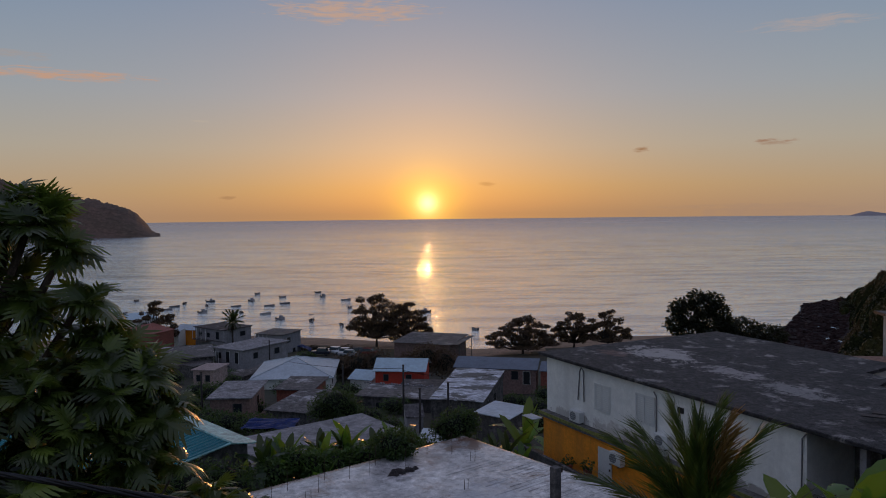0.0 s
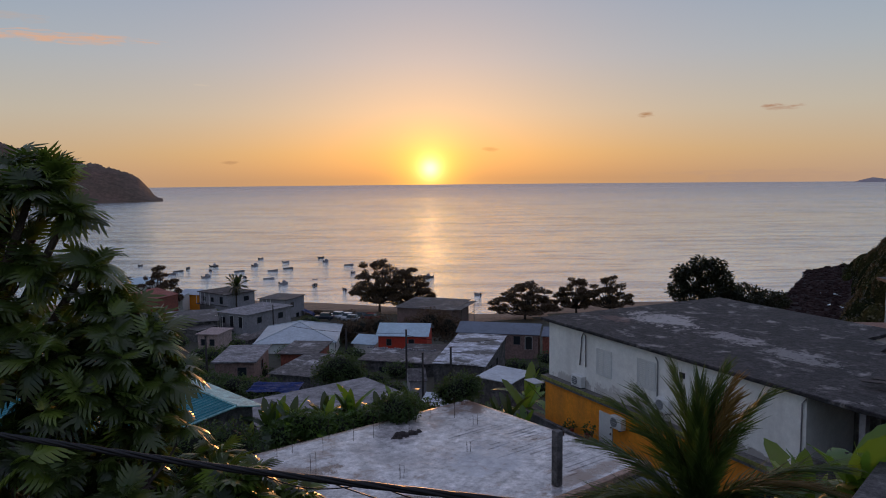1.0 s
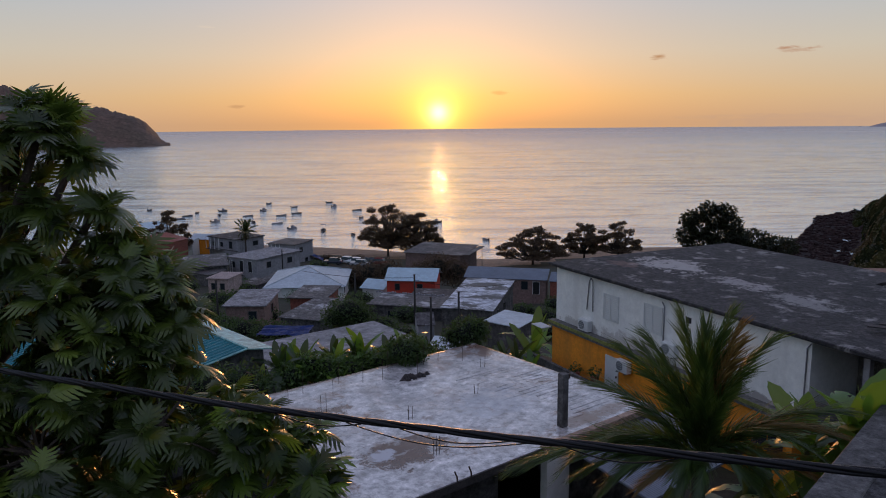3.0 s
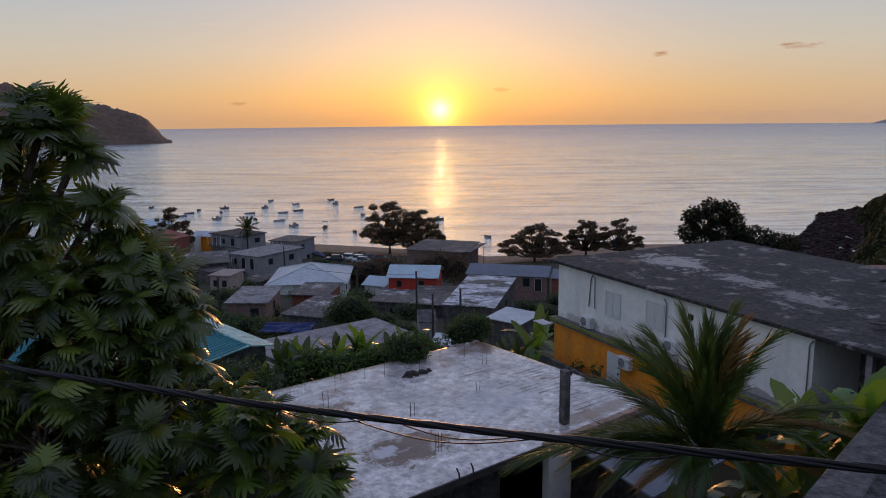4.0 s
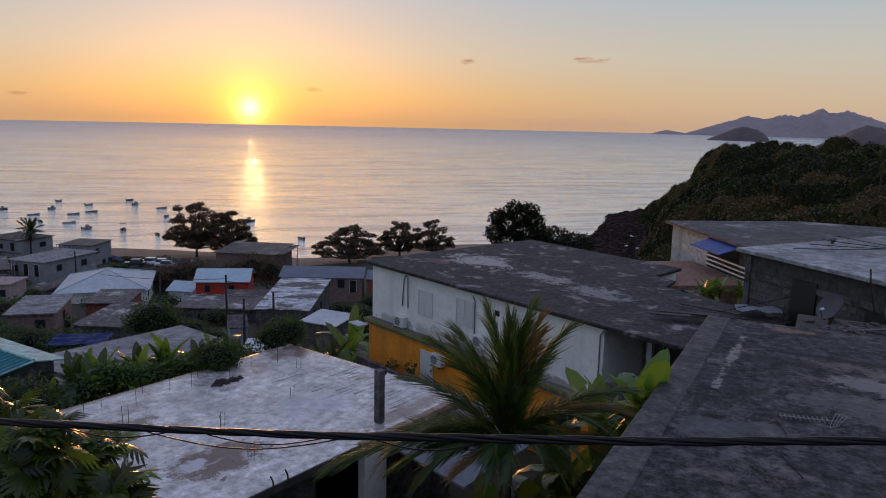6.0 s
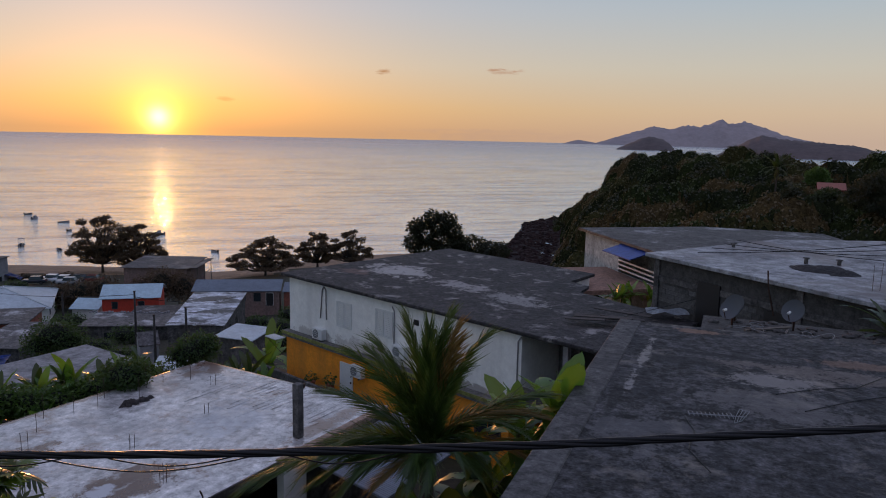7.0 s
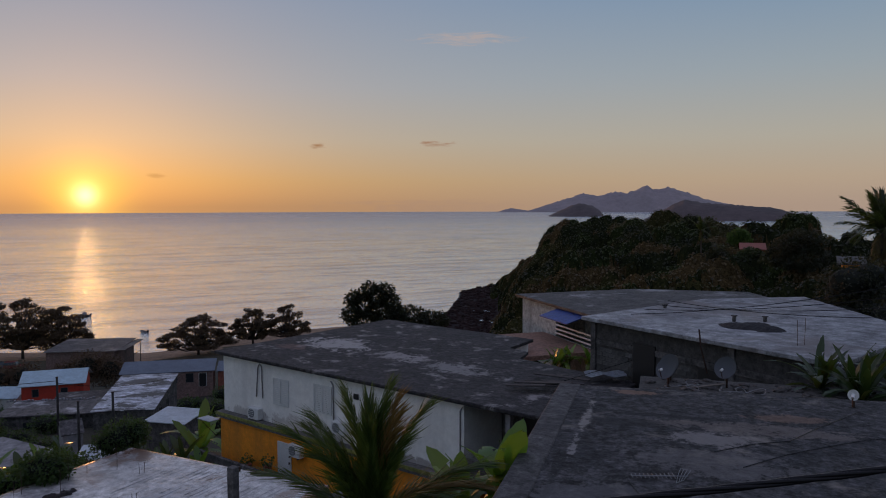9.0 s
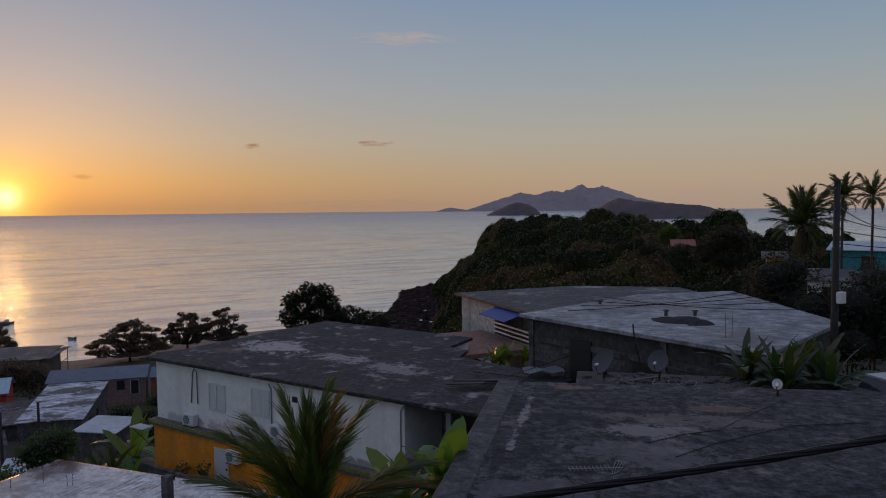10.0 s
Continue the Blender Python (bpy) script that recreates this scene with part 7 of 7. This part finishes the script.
rebar(23.0, 18.4, 28.92, 1.0, 2, "pair of steel bars standing on a slab roof", 0.18)
t = thing("leaning_pole", 20.9, 20.8, 27.6, 0, "thin dark pole leaning at a block wall", "pole")
part("stick", tube([(0, 0, 0), (-0.25, 0.1, 1.0), (-0.3, 0.15, 1.7)], 0.035, 6), STEEL, t)

# a heap of dark litter on the slab
p = sh.matrix_basis @ Vector((5.6, 7.4, 3.39))
t = thing("litter_heap", p.x, p.y, p.z, SL_YAW, "dark heap of wet leaves and rags on a pale slab", "litter")
bm = bmesh.new()
rows = [[bm.verts.new((-0.75 + 0.05 * a, -0.3 + 0.05 * b, -0.01)) for a in range(31)] for b in range(13)]
for row in rows:
    for v in row:
        k = 1 - (v.co.x / 0.62) ** 2 - (v.co.y / 0.22) ** 2 + 1.3 * noise.noise((v.co.x * 4.0, v.co.y * 5.0, 7))
        v.co.z += 0.14 * max(0.0, k) ** 0.7 + (0.06 * noise.noise((v.co.x * 19, v.co.y * 17, 3)) if k > 0 else 0.0)
for a, b in zip(rows, rows[1:]):
    for k in range(30):
        if max(v.co.z for v in (a[k], a[k + 1], b[k + 1], b[k])) > 0.0:
            bm.faces.new((a[k], a[k + 1], b[k + 1], b[k]))
part("heap", bm, RAG, t)
# small sheet canopy at the corner of the orange house
t = thing("sheet_canopy", *on_house(-0.25, -0.55, 3.35), WB_YAW, "small pale sheet canopy at a house corner", "canopy")
part("sheet", box(-0.9, 0.15, -0.35, 0.3, 0.0, 0.035), WHITETIN, t)
part("strut", tube([(-0.8, -0.3, 0.0), (0.0, 0.2, -0.9)], 0.02, 6), STEEL, t)

# flower pots by the orange wall
for px, py, pz in ((2.9, -0.75, 1.35), (4.75, -0.95, 1.75)):
    p = on_house(px, py, pz)
    t = thing("flower_pot", *p, 0, "terracotta pot with a small plant by an orange wall", "flower pot", "flower pots")
    part("pot", tube([(0, 0, 0), (0, 0, 0.4)], [0.16, 0.24], 12), REDTIN, t)
    v, f = spread(SMALL_LEAF_V, SMALL_LEAF_F, crown_poses([(0, 0, 0.6, 0.3, 0.3, 0.25)], 120, 0.14))
    tagged(mesh("plant", v, f, BUSHLEAF, t), kind="stuff")
t = thing("yard_wall", *on_house(-0.3, -1.4, 0), WB_YAW, "low stained concrete yard wall before the orange house", "wall")
part("wall", box(0, 12, -0.1, 0.1, -1, 2.0), CONCRETE, t, bevel=0.02)

# shore rocks and reef
bm = bmesh.new()
for i in range(3600):
    a = 23.8 + 6.4 * RNG.random()
    r = 155 + 155 * RNG.random() ** 0.8
    if a < 25.0 and r < 205:
        continue
    if a < 25.6 and r > 255 + 20 * RNG.random():
        continue
    s = 0.3 + 0.9 * RNG.random() ** 3
    x, y = sea_at(a, r)
    zz = max(ground(x, y), -0.2)
    if ground(x, y) < -0.3 + 0.4 * RNG.random() or ground(x, y) > 3.4:
        continue
    spin = Matrix.Rotation(RNG.random() * 6.28, 3, "Z") @ Matrix.Rotation(RNG.normal() * 0.35, 3, "X")
    wide, low = 1.0 + 0.7 * RNG.random(), 0.5 + 0.4 * RNG.random()
    res = bmesh.ops.create_icosphere(bm, subdivisions=1, radius=s)["verts"]
    for v in res:
        d = Vector((v.co.x * wide, v.co.y, v.co.z * low)) * (1 + 0.55 * noise.noise(v.co * 1.4 + Vector((x, y, 0))))
        v.co = Vector((x, y, zz - 0.1 * s)) + spin @ d
tagged(part("shore_rocks", bm, surf("wet_rock", (0.040, 0.022, 0.020), (0.016, 0.010, 0.010), 0.5, 0.7, 0.95, bump=0.8, bump_scale=3, spec=0.08), None), "dark wet lava rocks and reef at the point", "rocks", kind="stuff")

# houses up the slope on the far side of the road
house("turquoise_cottage", 64.0, 40.5, -62, 9.0, 6, 29.6, surf("turquoise_wall", (0.06, 0.26, 0.30), (0.05, 0.21, 0.25), 0.7, 0.8), WHITETIN, "turquoise cottage with a pale tin roof on the slope", "shed", 0.5, wins=[("f", 3, 1.6, 1, 1.1)])
house("white_cottage", 49.5, 33.0, -58, 3.0, 4, 28.3, WHITEWALL, DARKTIN, "small white cottage beneath palms", "shed", 0.5, wins=[("f", 1.5, 1.6, 1, 1.1)])
house("orange_shack", 48.4, 35.6, -52, 1.2, 2, 29.75, ORANGE, DARKTIN, "small orange shack under a palm", "shed", 0.4)
house("red_roof_house", 99.6, 92.4, -44, 3.6, 5, 26.6, BRICKRED, REDTIN, "house with a red tin roof among the trees of the point", "gable", 0.9, base=24.0)

for i in range(9):
    a, rr = radians(54.0 + 1.3 * i), 45.0 + 2.0 * math.sin(i * 2.7)
    bx, by = rr * math.sin(a), rr * math.cos(a)
    gz = ground(bx, by)
    top = (31.1 if i < 2 else 29.7 if i < 5 else 30.8) + 0.25 * math.sin(i * 1.9) - gz
    bush("bush", bx, by, gz, [(0, 0, top - 1.2, 1.5, 1.4, 1.2), (0.5, 0.6, top - 2.4, 1.6, 1.5, 1.3), (-0.6, -0.4, top - 3.2, 1.5, 1.5, 1.3)], 2200, 0.2, WOODDARK, "tall dark scrub below the palms", group="bushes")

# courses of blocks on the grey house, each a piece of its own
BLOCK = surf("block_face", (0.10, 0.096, 0.093), (0.055, 0.053, 0.052), 1.2, 0.9, bump=0.6, vary=0.6)
block_mesh = bpy.data.meshes.new("block")
bm = box(0, 0.385, -0.03, -0.002, 0, 0.185)
bm.to_mesh(block_mesh)
bm.free()
block_mesh.materials.append(BLOCK)
wall_back = [o for o in bk.children if o.name.startswith("wall")][0]
placed = 0
for row in range(12):
    for col in range(29):
        bx0, bz0 = 0.3 + col * 0.395 + (0.2 if row % 2 else 0.0), 1.1 + row * 0.2
        if bx0 + 0.39 > 11.2 or placed >= 300 or 2.2 < bx0 < 3.8 and bz0 < 3.62 or 5.6 < bx0 < 7.2 and 2.1 < bz0 < 3.15 or BKH - 1.25 < bz0 < BKH - 0.78:
            continue
        ob = new("block", block_mesh)
        ob.parent = wall_back
        ob.location = (bx0, 0.004 * ((row * 7 + col * 3) % 4), bz0)
        placed += 1
